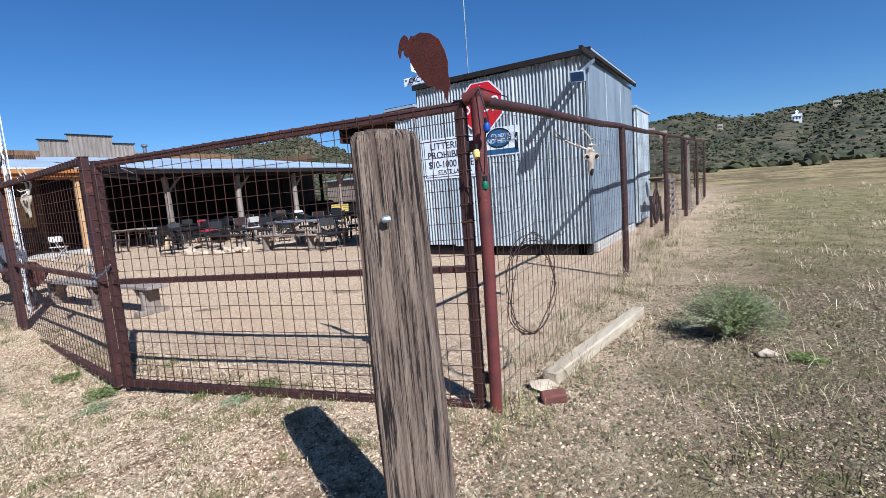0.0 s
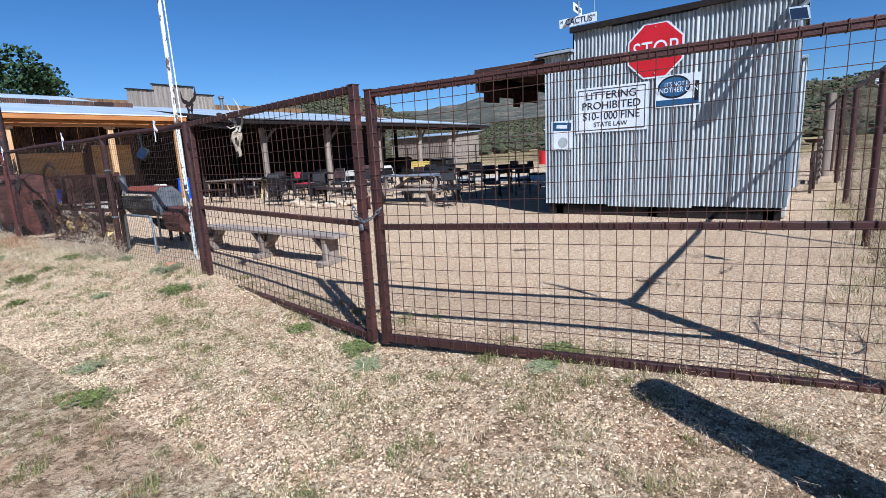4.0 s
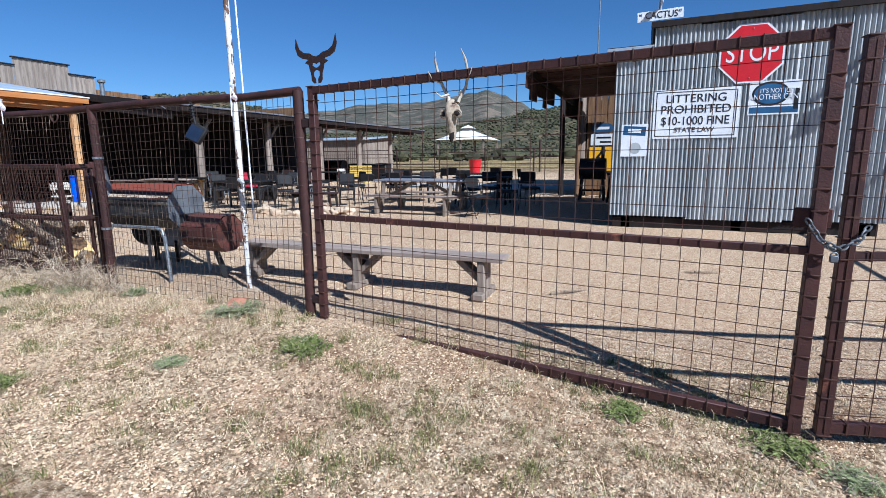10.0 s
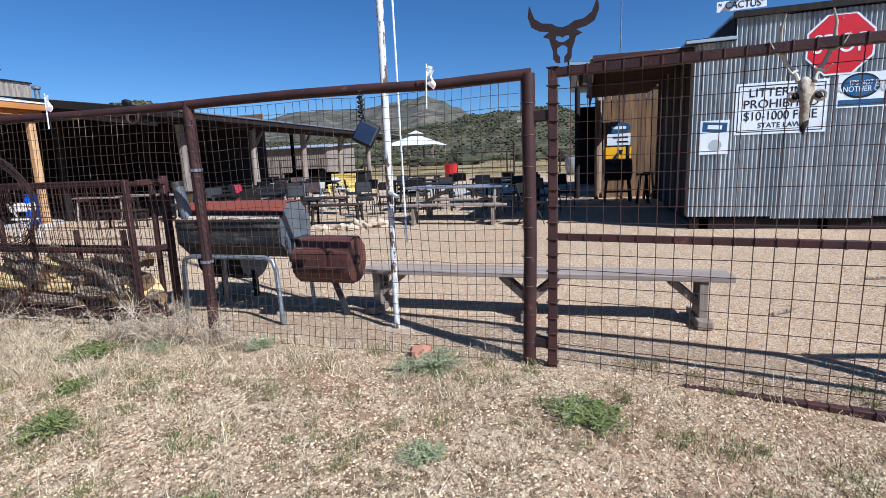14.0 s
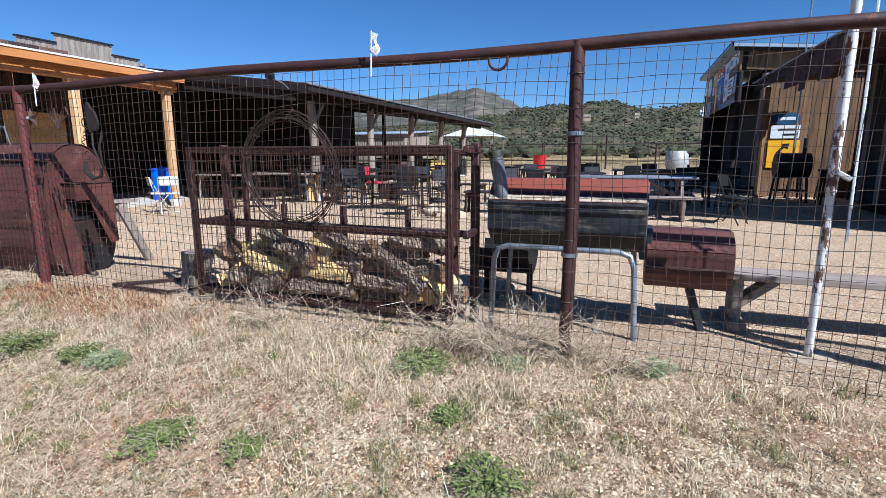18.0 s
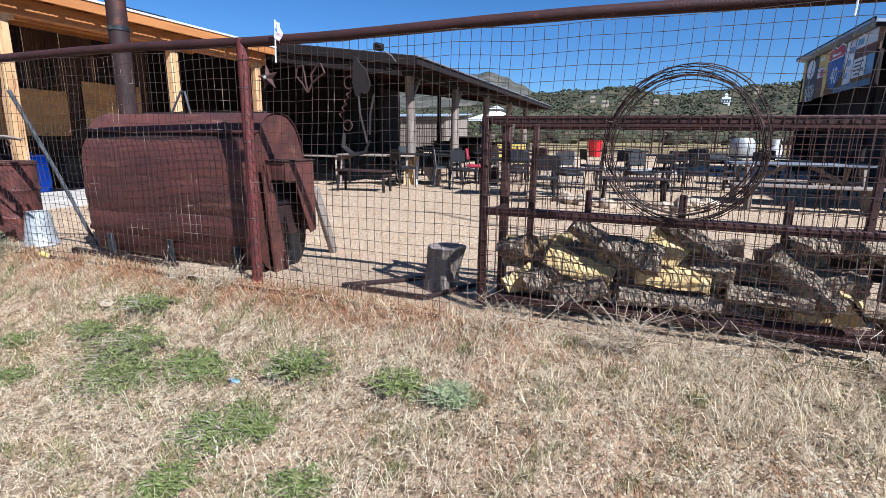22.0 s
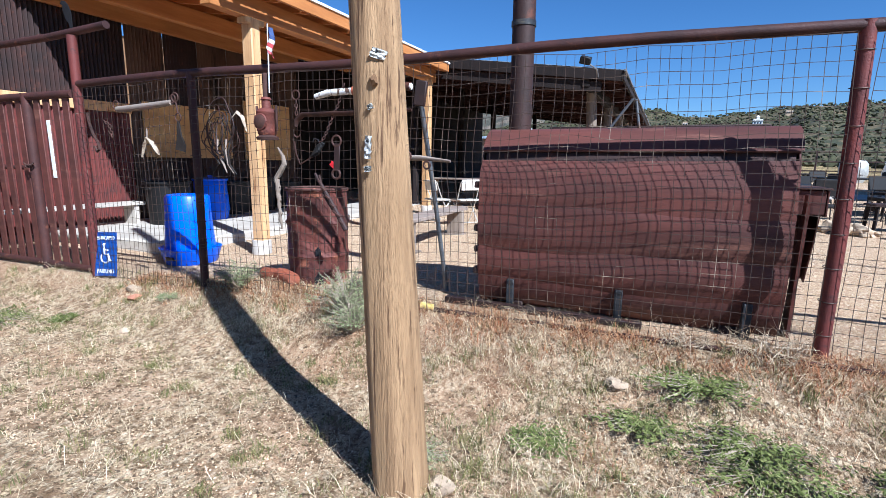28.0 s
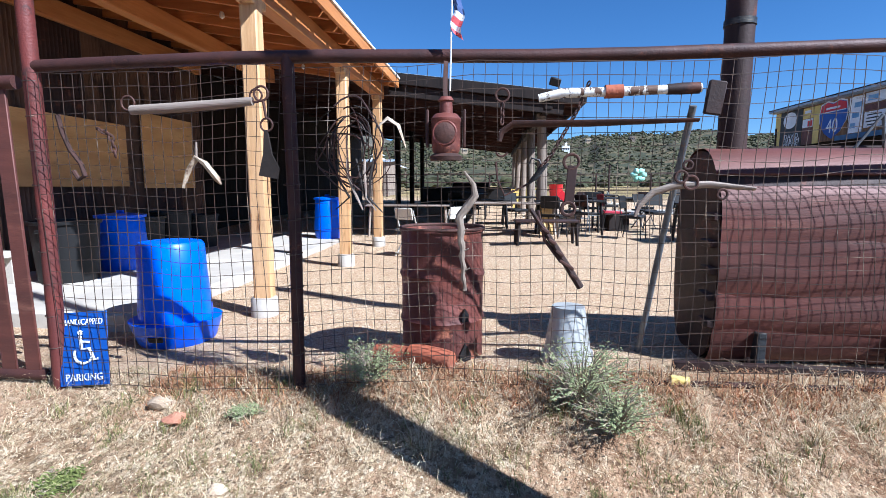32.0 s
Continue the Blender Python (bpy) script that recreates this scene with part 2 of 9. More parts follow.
M["leather"] = mat("dried_leather", lin(46, 38, 33), lin(30, 25, 22), 0.7, 0, 6, 40, 0.3)
M["black_plastic"] = mat("black_plastic", lin(24, 23, 24), lin(18, 18, 19), 0.6, 0, 3, 40, 0.03)
M["grey_table"] = mat("grey_table_top", lin(120, 122, 128), lin(98, 100, 108), 0.5, 0, 2, 40, 0.05)
M["red_cushion"] = mat("faded_red_vinyl", lin(176, 46, 62), lin(150, 38, 54), 0.55, 0, 4, 40, 0.1)
M["beige_metal"] = mat("beige_enamel", lin(206, 200, 188), lin(188, 182, 170), 0.45, 0.1, 3, 40, 0.03)
M["yellow_paint"] = mat("yellow_paint", lin(232, 206, 120), lin(212, 184, 100), 0.6, 0, 3, 40, 0.1)
M["timber_pale"] = mat("bleached_timber", lin(190, 174, 148), lin(156, 138, 114), 0.9, 0, 2.5, 26, 0.5, lin(140, 120, 98), (0.58, 0.7), 3, (5, 0.4, 5), 0)
M["brick"] = mat("old_red_brick", lin(126, 76, 64), lin(98, 62, 54), 0.9, 0, 8, 60, 0.4)
M["bark"] = mat("grey_log_bark", lin(206, 182, 154), lin(136, 116, 96), 0.95, 0, 9, 38, 1.0, lin(52, 40, 33), (0.54, 0.64), 14, (3, 3, 0.8), 0.25, "Object", 0.04)
M["split"] = mat("split_firewood", lin(228, 196, 136), lin(206, 170, 110), 0.85, 0, 3, 30, 0.5, lin(160, 112, 60), (0.58, 0.72), 3, (4, 4, 0.5), 0.12)
M["orange_wood"] = mat("orange_painted_log", lin(168, 92, 64), lin(128, 76, 58), 0.8, 0, 5, 40, 0.4, lin(150, 110, 84), (0.56, 0.7), 6)
M["zinc"] = mat("old_zinc_bucket", lin(184, 184, 180), lin(154, 154, 150), 0.55, 0.3, 4, 40, 0.15, lin(206, 204, 196), (0.56, 0.7), 6)
M["rust_bit"] = mat("rusted_small_iron", lin(82, 54, 46), lin(56, 40, 36), 0.75, 0.15, 10, 80, 0.2)
M["flag_red"] = mat("faded_red_cloth", lin(206, 92, 96), lin(190, 80, 86), 0.8, 0, 6, 50, 0.1)
M["flag_blue"] = mat("faded_blue_cloth", lin(72, 92, 140), lin(60, 78, 124), 0.8, 0, 6, 50, 0.1)
M["cloth_white"] = mat("faded_white_cloth", lin(226, 226, 226), lin(206, 210, 216), 0.8, 0, 6, 50, 0.1)
M["twig"] = mat("grey_dry_twig", lin(168, 154, 136), lin(128, 112, 96), 0.85, 0, 2, 10, 0.0, where="World", vary=0)
M["weed"] = mat("green_weed", lin(92, 116, 52), lin(66, 92, 40), 0.7, 0, 3, 20, 0.0, lin(128, 138, 84), (0.58, 0.72), 4, where="World", vary=0.1)
M["sage"] = mat("grey_green_sage", lin(132, 142, 104), lin(98, 112, 76), 0.8, 0, 3, 20, 0.0, lin(168, 164, 124), (0.58, 0.72), 4, where="World", vary=0.1)
M["juniper"] = mat("juniper_foliage", lin(72, 72, 46), lin(53, 54, 36), 0.95, 0, 0.3, 3, 0.0, lin(98, 92, 62), (0.55, 0.7), 0.12, where="World", vary=0.1)
M["tree"] = mat("dark_tree_foliage", lin(52, 72, 38), lin(36, 54, 28), 0.85, 0, 0.5, 6, 0.0, where="World", vary=0.1)
M["hill"] = mat("scrub_hillside", lin(108, 92, 66), lin(74, 68, 46), 0.95, 0, 0.02, 0.45, 0.8, lin(54, 56, 36), (0.42, 0.56), 0.12, where="World", vary=0, dist=1.0)
M["far_hill"] = mat("distant_mountain", lin(86, 82, 70), lin(60, 62, 50), 0.95, 0, 0.012, 0.1, 1.0, lin(114, 102, 88), (0.5, 0.62), 0.02, where="World", vary=0, dist=8.0)
M["glass_dark"] = mat("solar_cell_glass", lin(34, 44, 62), lin(26, 34, 50), 0.15, 0, 8, 60, 0.0)


def ground_material():
    m, t, b = base_nodes("gravel_and_dry_grass")
    co = coords(t, (1, 1, 1), "World")
    sep = t.nodes.new("ShaderNodeSeparateXYZ")
    t.links.new(co, sep.inputs[0])
    big = noise_at(t, co, 0.45, 5)
    mid = noise_at(t, co, 2.6, 6, 0.65)
    fine = noise_at(t, co, 120.0, 4, 0.75)
    patch = noise_at(t, co, 9.0, 5, 0.7)
    fleck = noise_at(t, co, 26.0, 4, 0.7)

    def chips(scale, stretch, cols):
        """Chips of stone or straw, each with its own colour, and the dark gaps between them."""
        warp = t.nodes.new("ShaderNodeVectorMath")
        warp.operation = "MULTIPLY_ADD"
        nz = t.nodes.new("ShaderNodeTexNoise")
        nz.inputs["Scale"].default_value = scale * 0.35
        t.links.new(co, nz.inputs["Vector"])
        t.links.new(nz.outputs["Color"], warp.inputs[0])
        warp.inputs[1].default_value = (1.2 / scale,) * 3
        st = coords(t, stretch, "World")
        t.links.new(st, warp.inputs[2])
        v = t.nodes.new("ShaderNodeTexVoronoi")
        v.inputs["Scale"].default_value = scale
        t.links.new(warp.outputs[0], v.inputs["Vector"])
        e = t.nodes.new("ShaderNodeTexVoronoi")
        e.feature = "DISTANCE_TO_EDGE"
        e.inputs["Scale"].default_value = scale
        t.links.new(warp.outputs[0], e.inputs["Vector"])
        bw = t.nodes.new("ShaderNodeSeparateColor")
        t.links.new(v.outputs["Color"], bw.inputs[0])
        cr = t.nodes.new("ShaderNodeValToRGB")
        while len(cr.color_ramp.elements) < len(cols):
            cr.color_ramp.elements.new(0.5)
        for k, c in enumerate(cols):
            cr.color_ramp.elements[k].position = k / (len(cols) - 1)
            cr.color_ramp.elements[k].color = c
        t.links.new(bw.outputs[0], cr.inputs[0])
        gap = ramp(t, e.outputs["Distance"], 0.0, 0.16)
        return cr.outputs[0], gap

    stone, gap1 = chips(46.0, (1, 1, 1), [lin(240, 216, 182), lin(220, 192, 158), lin(246, 230, 204), lin(204, 166, 136), lin(234, 210, 176), lin(242, 224, 198), lin(226, 192, 160)])
    straw, gap2 = chips(52.0, (1.0, 0.6, 1), [lin(240, 222, 186), lin(206, 182, 146), lin(246, 232, 202), lin(172, 146, 116), lin(228, 206, 170), lin(242, 226, 194), lin(196, 166, 136), lin(224, 198, 162)])
    scrub, gap3 = chips(38.0, (0.8, 1.0, 1), [lin(188, 164, 134), lin(134, 114, 92), lin(208, 186, 154), lin(98, 84, 68), lin(160, 136, 110), lin(190, 168, 138), lin(116, 98, 80)])
    soil = lin(142, 112, 86)
    edge = mathn(t, "ADD", sep.outputs["Y"], mathn(t, "MULTIPLY", mid, 1.6))
    yard = mix(t, gap1, lin(176, 144, 112), stone)
    yard = mix(t, mathn(t, "MULTIPLY", ramp(t, big, 0.45, 0.7), 0.45), yard, lin(206, 176, 146))
    grass = mix(t, mathn(t, "ADD", mathn(t, "MULTIPLY", gap2, 0.55), 0.45), soil, straw)
    grass = mix(t, mathn(t, "MULTIPLY", ramp(t, mid, 0.45, 0.66), 0.45), grass, lin(170, 148, 120))
    grass = mix(t, mathn(t, "MULTIPLY", ramp(t, big, 0.5, 0.62), 0.5), grass, lin(206, 172, 142))
    grass = mix(t, mathn(t, "MULTIPLY", ramp(t, patch, 0.46, 0.6), 0.75), grass, lin(128, 104, 78))
    grass = mix(t, mathn(t, "MULTIPLY", ramp(t, noise_at(t, co, 1.7, 6, 0.65), 0.52, 0.64), 0.3), grass, lin(204, 160, 126))
    grass = mix(t, mathn(t, "MULTIPLY", ramp(t, fleck, 0.52, 0.6), 0.72), grass, lin(92, 72, 52))
    rim = mathn(t, "MULTIPLY", ramp(t, edge, 2.6, 3.3), ramp(t, edge, 4.3, 3.6))
    grass = mix(t, mathn(t, "MULTIPLY", mathn(t, "MULTIPLY", rim, ramp(t, big, 0.46, 0.6)), 0.55), grass, lin(150, 106, 78))
    yard = mix(t, mathn(t, "MULTIPLY", ramp(t, patch, 0.55, 0.72), 0.35), yard, lin(176, 136, 106))
    yard = mix(t, mathn(t, "MULTIPLY", ramp(t, fleck, 0.56, 0.64), 0.6), yard, lin(122, 94, 70))
    field = mix(t, gap3, lin(72, 60, 48), scrub)
    field = mix(t, mathn(t, "MULTIPLY", ramp(t, patch, 0.45, 0.62), 0.6), field, lin(118, 112, 84))
    field = mix(t, mathn(t, "MULTIPLY", ramp(t, fleck, 0.54, 0.66), 0.5), field, lin(84, 76, 60))
    field = mix(t, mathn(t, "MULTIPLY", ramp(t, mid, 0.45, 0.62), 0.55), field, lin(118, 112, 74))
    field = mix(t, mathn(t, "MULTIPLY", ramp(t, sep.outputs["Y"], 5.0, 13.0), 0.75), field, mix(t, ramp(t, mid, 0.4, 0.62), lin(176, 162, 118), lin(134, 128, 86)))
    inside = ramp(t, edge, 3.0, 4.0)
    side = ramp(t, mathn(t, "ADD", sep.outputs["X"], mathn(t, "ADD", mathn(t, "MULTIPLY", mid, 3.0), mathn(t, "MULTIPLY", big, 4.0))), 1.6, 4.2)
    col = mix(t, inside, grass, yard)
    col = mix(t, side, col, field)
    track = ramp(t, mathn(t, "ABSOLUTE", mathn(t, "ADD", mathn(t, "ADD", sep.outputs["Y"], mathn(t, "MULTIPLY", sep.outputs["X"], -0.55)), -27.0), 0.0), 2.4, 1.2)
    col = mix(t, mathn(t, "MULTIPLY", mathn(t, "MULTIPLY", track, side), mathn(t, "MULTIPLY", ramp(t, mid, 0.38, 0.6), 0.6)), col, lin(184, 146, 116))
    far = ramp(t, sep.outputs["Y"], 24.0, 40.0)
    col = mix(t, far, col, mix(t, ramp(t, noise_at(t, co, 0.22, 5, 0.7), 0.42, 0.56), mix(t, ramp(t, mid, 0.4, 0.6), lin(196, 174, 128), lin(150, 138, 96)), mix(t, ramp(t, mid, 0.4, 0.6), lin(146, 122, 94), lin(98, 94, 66))))
    col = mix(t, mathn(t, "MULTIPLY", ramp(t, fine, 0.5, 0.72), 0.22), col, lin(120, 96, 76))
    warm = t.nodes.new("ShaderNodeMix")
    warm.data_type, warm.blend_type = "RGBA", "MULTIPLY"
    warm.inputs[0].default_value, warm.inputs[7].default_value = 1.0, (0.775, 0.742, 0.7, 1.0)
    t.links.new(col, warm.inputs[6])
    t.links.new(warm.outputs[2], b.inputs["Base Color"])
    b.inputs["Roughness"].default_value = 0.95
    b.inputs["Specular IOR Level"].default_value = 0.12
    bp = t.nodes.new("ShaderNodeBump")
    bp.inputs["Strength"].default_value, bp.inputs["Distance"].default_value = 0.75, 0.009
    lumps = mathn(t, "ADD", mathn(t, "MULTIPLY", fleck, 2.6), mathn(t, "MULTIPLY", patch, 4.0))
    t.links.new(mathn(t, "ADD", mathn(t, "ADD", lumps, mathn(t, "MULTIPLY", gap1, 0.9)), mathn(t, "MULTIPLY", fine, 1.4)), bp.inputs["Height"])
    t.links.new(bp.outputs[0], b.inputs["Normal"])
    return m


M["ground"] = ground_material()


# ---- mesh kit ----
def _unit_box():
    vs, ids = [], {}
    for sx in (-1, 1):
        for sy in (-1, 1):
            for sz in (-1, 1):
                for k in range(3):
                    ids[(sx, sy, sz, k)] = len(vs)
                    vs.append((sx, sy, sz, k))
    fs = []
    for k in range(3):
        for s in (-1, 1):
            o = [j for j in range(3) if j != k]
            q = []
            for a, c in ((-1, -1), (1, -1), (1, 1), (-1, 1)):
                sg = [0, 0, 0]
                sg[k], sg[o[0]], sg[o[1]] = s, a, c
                q.append(ids[(*sg, k)])
            fs.append(q)
    for k in range(3):
        o = [j for j in range(3) if j != k]
        for a in (-1, 1):
            for c in (-1, 1):
                q = []
                for s, kk in ((-1, o[0]), (1, o[0]), (1, o[1]), (-1, o[1])):
                    sg = [0, 0, 0]
                    sg[k], sg[o[0]], sg[o[1]] = s, a, c
                    q.append(ids[(*sg, kk)])
                fs.append(q)
    for sx in (-1, 1):
        for sy in (-1, 1):
            for sz in (-1, 1):
                fs.append([ids[(sx, sy, sz, k)] for k in range(3)])
    pos = [Vector([(s if j == k else s * 0.9) for j, s in enumerate((x, y, z))]) for x, y, z, k in vs]
    out = []
    for f in fs:
        c = sum((pos[i] for i in f), Vector()) / len(f)
        n = (pos[f[1]] - pos[f[0]]).cross(pos[f[2]] - pos[f[0]])
        out.append(tuple(f if n.dot(c) > 0 else f[::-1]))
    return vs, out


BOX_V, BOX_F = _unit_box()


def rot(rx=0, ry=0, rz=0):
    return Euler([radians(a) for a in (rx, ry, rz)]).to_matrix()


class G:
    """A mesh in the making, in metres."""

    def __init__(self):
        self.v, self.f = [], []

    def add(self, vs, fs):
        n = len(self.v)
        self.v.extend(tuple(p) for p in vs)
        self.f.extend(tuple(i + n for i in q) for q in fs)
        return self

    def box(self, c, s, r=None, b=0.006):
        h = [x / 2 for x in s]
        b = min(b, min(h) * 0.45)
        c = Vector(c)
        vs = []
        for x, y, z, k in BOX_V:
            p = Vector([(sg * h[j]) if j == k else sg * (h[j] - b) for j, sg in enumerate((x, y, z))])
            vs.append(c + (r @ p if r else p))
        return self.add(vs, BOX_F)

    def beam(self, p0, p1, w, h, b=0.004):
        """A squared length from p0 to p1, w wide and h high."""
        p0, p1 = Vector(p0), Vector(p1)
        d = p1 - p0
        return self.box((p0 + p1) / 2, (w, d.length, h), d.to_track_quat("Y", "Z").to_matrix(), b)

    def tube(self, pts, r, n=8, cap=True, flat=1.0):
        pts = [Vector(p) for p in pts]
        rs = r if isinstance(r, (list, tuple)) else [r] * len(pts)
        vs, fs = [], []
        d = (pts[1] - pts[0]).normalized()
        a = d.orthogonal().normalized()
        for i, p in enumerate(pts):
            d = (pts[min(i + 1, len(pts) - 1)] - pts[max(i - 1, 0)]).normalized()
            a = (a - d * a.dot(d)).normalized()
            c = d.cross(a)
            for k in range(n):
                w = 2 * math.pi * k / n
                vs.append(p + (a * math.cos(w) + c * math.sin(w) * flat) * rs[i])
        for i in range(len(pts) - 1):
            for k in range(n):
                q = (k + 1) % n
                fs.append((i * n + k, i * n + q, (i + 1) * n + q, (i + 1) * n + k))
        if cap:
            fs.append(tuple(range(n))[::-1])
            fs.append(tuple((len(pts) - 1) * n + k for k in range(n)))
        return self.add(vs, fs)

    def cyl(self, p0, p1, r, n=16, r2=None):
        return self.tube([p0, p1], [r, r if r2 is None else r2], n)

    def lathe(self, prof, c=(0, 0, 0), n=24, wob=None, arc=None):
        vs, fs = [], []
        m = len(prof)
        full = arc is None
        steps = n if full else n + 1
        for k in range(steps):
            w = 2 * math.pi * k / n if full else arc[0] + (arc[1] - arc[0]) * k / n
            for r, z in prof:
                rr = r * (wob(w, z) if wob else 1)
                vs.append((c[0] + rr * math.cos(w), c[1] + rr * math.sin(w), c[2] + z))
        for k in range(n):
            q = (k + 1) % steps
            for i in range(m - 1):
                fs.append((k * m + i, q * m + i, q * m + i + 1, k * m + i + 1))
        return self.add(vs, fs)

    def ring(self, c, R, r, x=(1, 0, 0), y=(0, 0, 1), n=24, k=6, wob=0.0, a0=0.0, a1=2 * math.pi):
        x, y, c = Vector(x), Vector(y), Vector(c)
        pts = []
        for i in range(n + 1):
            w = a0 + (a1 - a0) * i / n
            rr = R * (1 + wob * math.sin(3 * w + 1))
            pts.append(c + x * math.cos(w) * rr + y * math.sin(w) * rr)
        return self.tube(pts, r, k, abs(a1 - a0) < 6.2)

    def plate(self, outline, thick, c=(0, 0, 0), x=(1, 0, 0), y=(0, 0, 1)):
        """A flat cut-out of the outline, extruded both ways."""
        x, y, c = Vector(x), Vector(y), Vector(c)
        nrm = x.cross(y).normalized() * thick / 2
        n = len(outline)
        area = sum(outline[i][0] * outline[(i + 1) % n][1] - outline[(i + 1) % n][0] * outline[i][1] for i in range(n))
        if area < 0:
            outline = outline[::-1]
        vs = [c + x * a + y * b + nrm for a, b in outline] + [c + x * a + y * b - nrm for a, b in outline]
        fs = [tuple(range(n)), tuple(range(n, 2 * n))[::-1]]
        fs += [(i, n + i, n + (i + 1) % n, (i + 1) % n) for i in range(n)]
        return self.add(vs, fs)

    def grid(self, fn, nu, nv):
        vs = [fn(i / nu, j / nv) for i in range(nu + 1) for j in range(nv + 1)]
        fs = [(i * (nv + 1) + j, (i + 1) * (nv + 1) + j, (i + 1) * (nv + 1) + j + 1, i * (nv + 1) + j + 1) for i in range(nu) for j in range(nv)]
        return self.add(vs, fs)

    def sheet(self, fn, nu, nv, thick):
        """A grid with a back side, thick away along its own normal, and closed rims."""
        vs = [Vector(fn(i / nu, j / nv)) for i in range(nu + 1) for j in range(nv + 1)]
        nrm = (vs[nv + 1] - vs[0]).cross(vs[1] - vs[0]).normalized() * thick
        n = len(vs)
        back = [p - nrm for p in vs]
        w = nv + 1
        fs = [(i * w + j, (i + 1) * w + j, (i + 1) * w + j + 1, i * w + j + 1) for i in range(nu) for j in range(nv)]
        fs += [tuple(n + k for k in q[::-1]) for q in fs]
        rim = [i * w for i in range(nu + 1)] + [nu * w + j for j in range(1, w)] + [i * w + nv for i in range(nu - 1, -1, -1)] + [j for j in range(nv - 1, 0, -1)]
        fs += [(rim[k], n + rim[k], n + rim[(k + 1) % len(rim)], rim[(k + 1) % len(rim)]) for k in range(len(rim))]
        return self.add(vs + back, fs)

    def blob(self, c, r, rng, rough=0.25, flat=0.7, sub=2):
        vs, fs = ICO[sub]
        off = Vector((rng.random(), rng.random(), rng.random())) * 50
        sc = Vector((1 + rng.uniform(-0.2, 0.3), 1 + rng.uniform(-0.2, 0.2), flat))
        out = []
        for p in vs:
            k = r * (1 + rough * 2 * noise.noise(p * 1.3 + off))
            out.append((c[0] + p.x * k * sc.x, c[1] + p.y * k * sc.y, c[2] + p.z * k * sc.z))
        return self.add(out, fs)

    def mesh(self, name, material, origin=(0, 0, 0), smooth=40):
        me = bpy.data.meshes.new(name)
        o = origin
        me.from_pydata([(p[0] - o[0], p[1] - o[1], p[2] - o[2]) for p in self.v], [], self.f)
        me.materials.append(material)
        if smooth:
            me.polygons.foreach_set("use_smooth", [True] * len(me.polygons))
            me.set_sharp_from_angle(angle=radians(smooth))
        me.update()
        return me


def _ico():
    out = {}
    for sub in (1, 2, 3):
        bm = bmesh.new()
        bmesh.ops.create_icosphere(bm, subdivisions=sub, radius=1.0)
        bm.verts.ensure_lookup_table()
        out[sub] = ([v.co.copy() for v in bm.verts], [tuple(v.index for v in f.verts) for f in bm.faces])
        bm.free()
    return out


ICO = _ico()
ORIGIN = {}


def thing(name, at, label="", category="", group="", kind=""):
    """An Empty at a thing's base; its parts are given in world metres."""
    ob = new(name)
    ob.empty_display_size = 0.1
    ob.location = at
    ORIGIN[ob.name] = tuple(at)
    return tagged(ob, label, category, group, kind)


def part(name, g, material, parent, label=""):
    """One mesh object under a thing or a part."""
    o = ORIGIN[parent.name]
    ob = new(name, g.mesh(name, material, o))
    ob.parent = parent
    ORIGIN[ob.name] = o
    return tagged(ob, label)


def solid(name, g, material, label="", category="", group="", kind="", at=(0, 0, 0)):
    """A thing of one mesh."""
    ob = new(name, g.mesh(name, material, at))
    ob.location = at
    ORIGIN[ob.name] = tuple(at)
    return tagged(ob, label, category, group, kind)


def letters(text, size, at, material, parent, right=(1, 0, 0), up=(0, 0, 1), name="lettering", thick=0.002, squeeze=1.0, centre=True):
    """Raised lettering in the built-in font, as a mesh part."""
    cu = bpy.data.curves.new("lettering", "FONT")
    cu.body, cu.size, cu.extrude = text, size, thick
    cu.align_x, cu.align_y = ("CENTER" if centre else "LEFT"), "CENTER"
    tmp = bpy.data.objects.new("lettering_source", cu)
    me = bpy.data.meshes.new_from_object(tmp)
    bpy.data.objects.remove(tmp)
    r, u = Vector(right), Vector(up)
    n = r.cross(u)
    place = [Vector(at) + r * v.co.x * squeeze + u * v.co.y + n * v.co.z for v in me.vertices]
    root = list(range(len(place)))

    def find(i):
        while root[i] != i:
            root[i] = root[root[i]]
            i = root[i]
        return i

    for p in me.polygons:
        for i in p.vertices[1:]:
            root[find(i)] = find(p.vertices[0])
    left, groups = {}, {}
    for i, v in enumerate(me.vertices):
        k = find(i)
        left.setdefault(k, [9.0, -9.0])
        left[k] = [min(left[k][0], v.co.x), max(left[k][1], v.co.x)]
    spans = []
    for k, (a, b) in sorted(left.items(), key=lambda q: q[1]):
        if spans and a < spans[-1][1] - 0.02 * size:
            spans[-1][1] = max(b, spans[-1][1])
            spans[-1][2].add(k)
        else:
            spans.append([a, b, {k}])
    for a, b, keys in spans:
        g, ids = G(), {}
        faces = [tuple(p.vertices) for p in me.polygons if find(p.vertices[0]) in keys]
        for f in faces:
            for i in f:
                ids.setdefault(i, len(ids))
        g.add([place[i] for i in ids], [tuple(ids[i] for i in f) for f in faces])
        part("letter", g, material, parent)


def smooth01(t):
    t = min(1.0, max(0.0, t))
    return t * t * (3 - 2 * t)


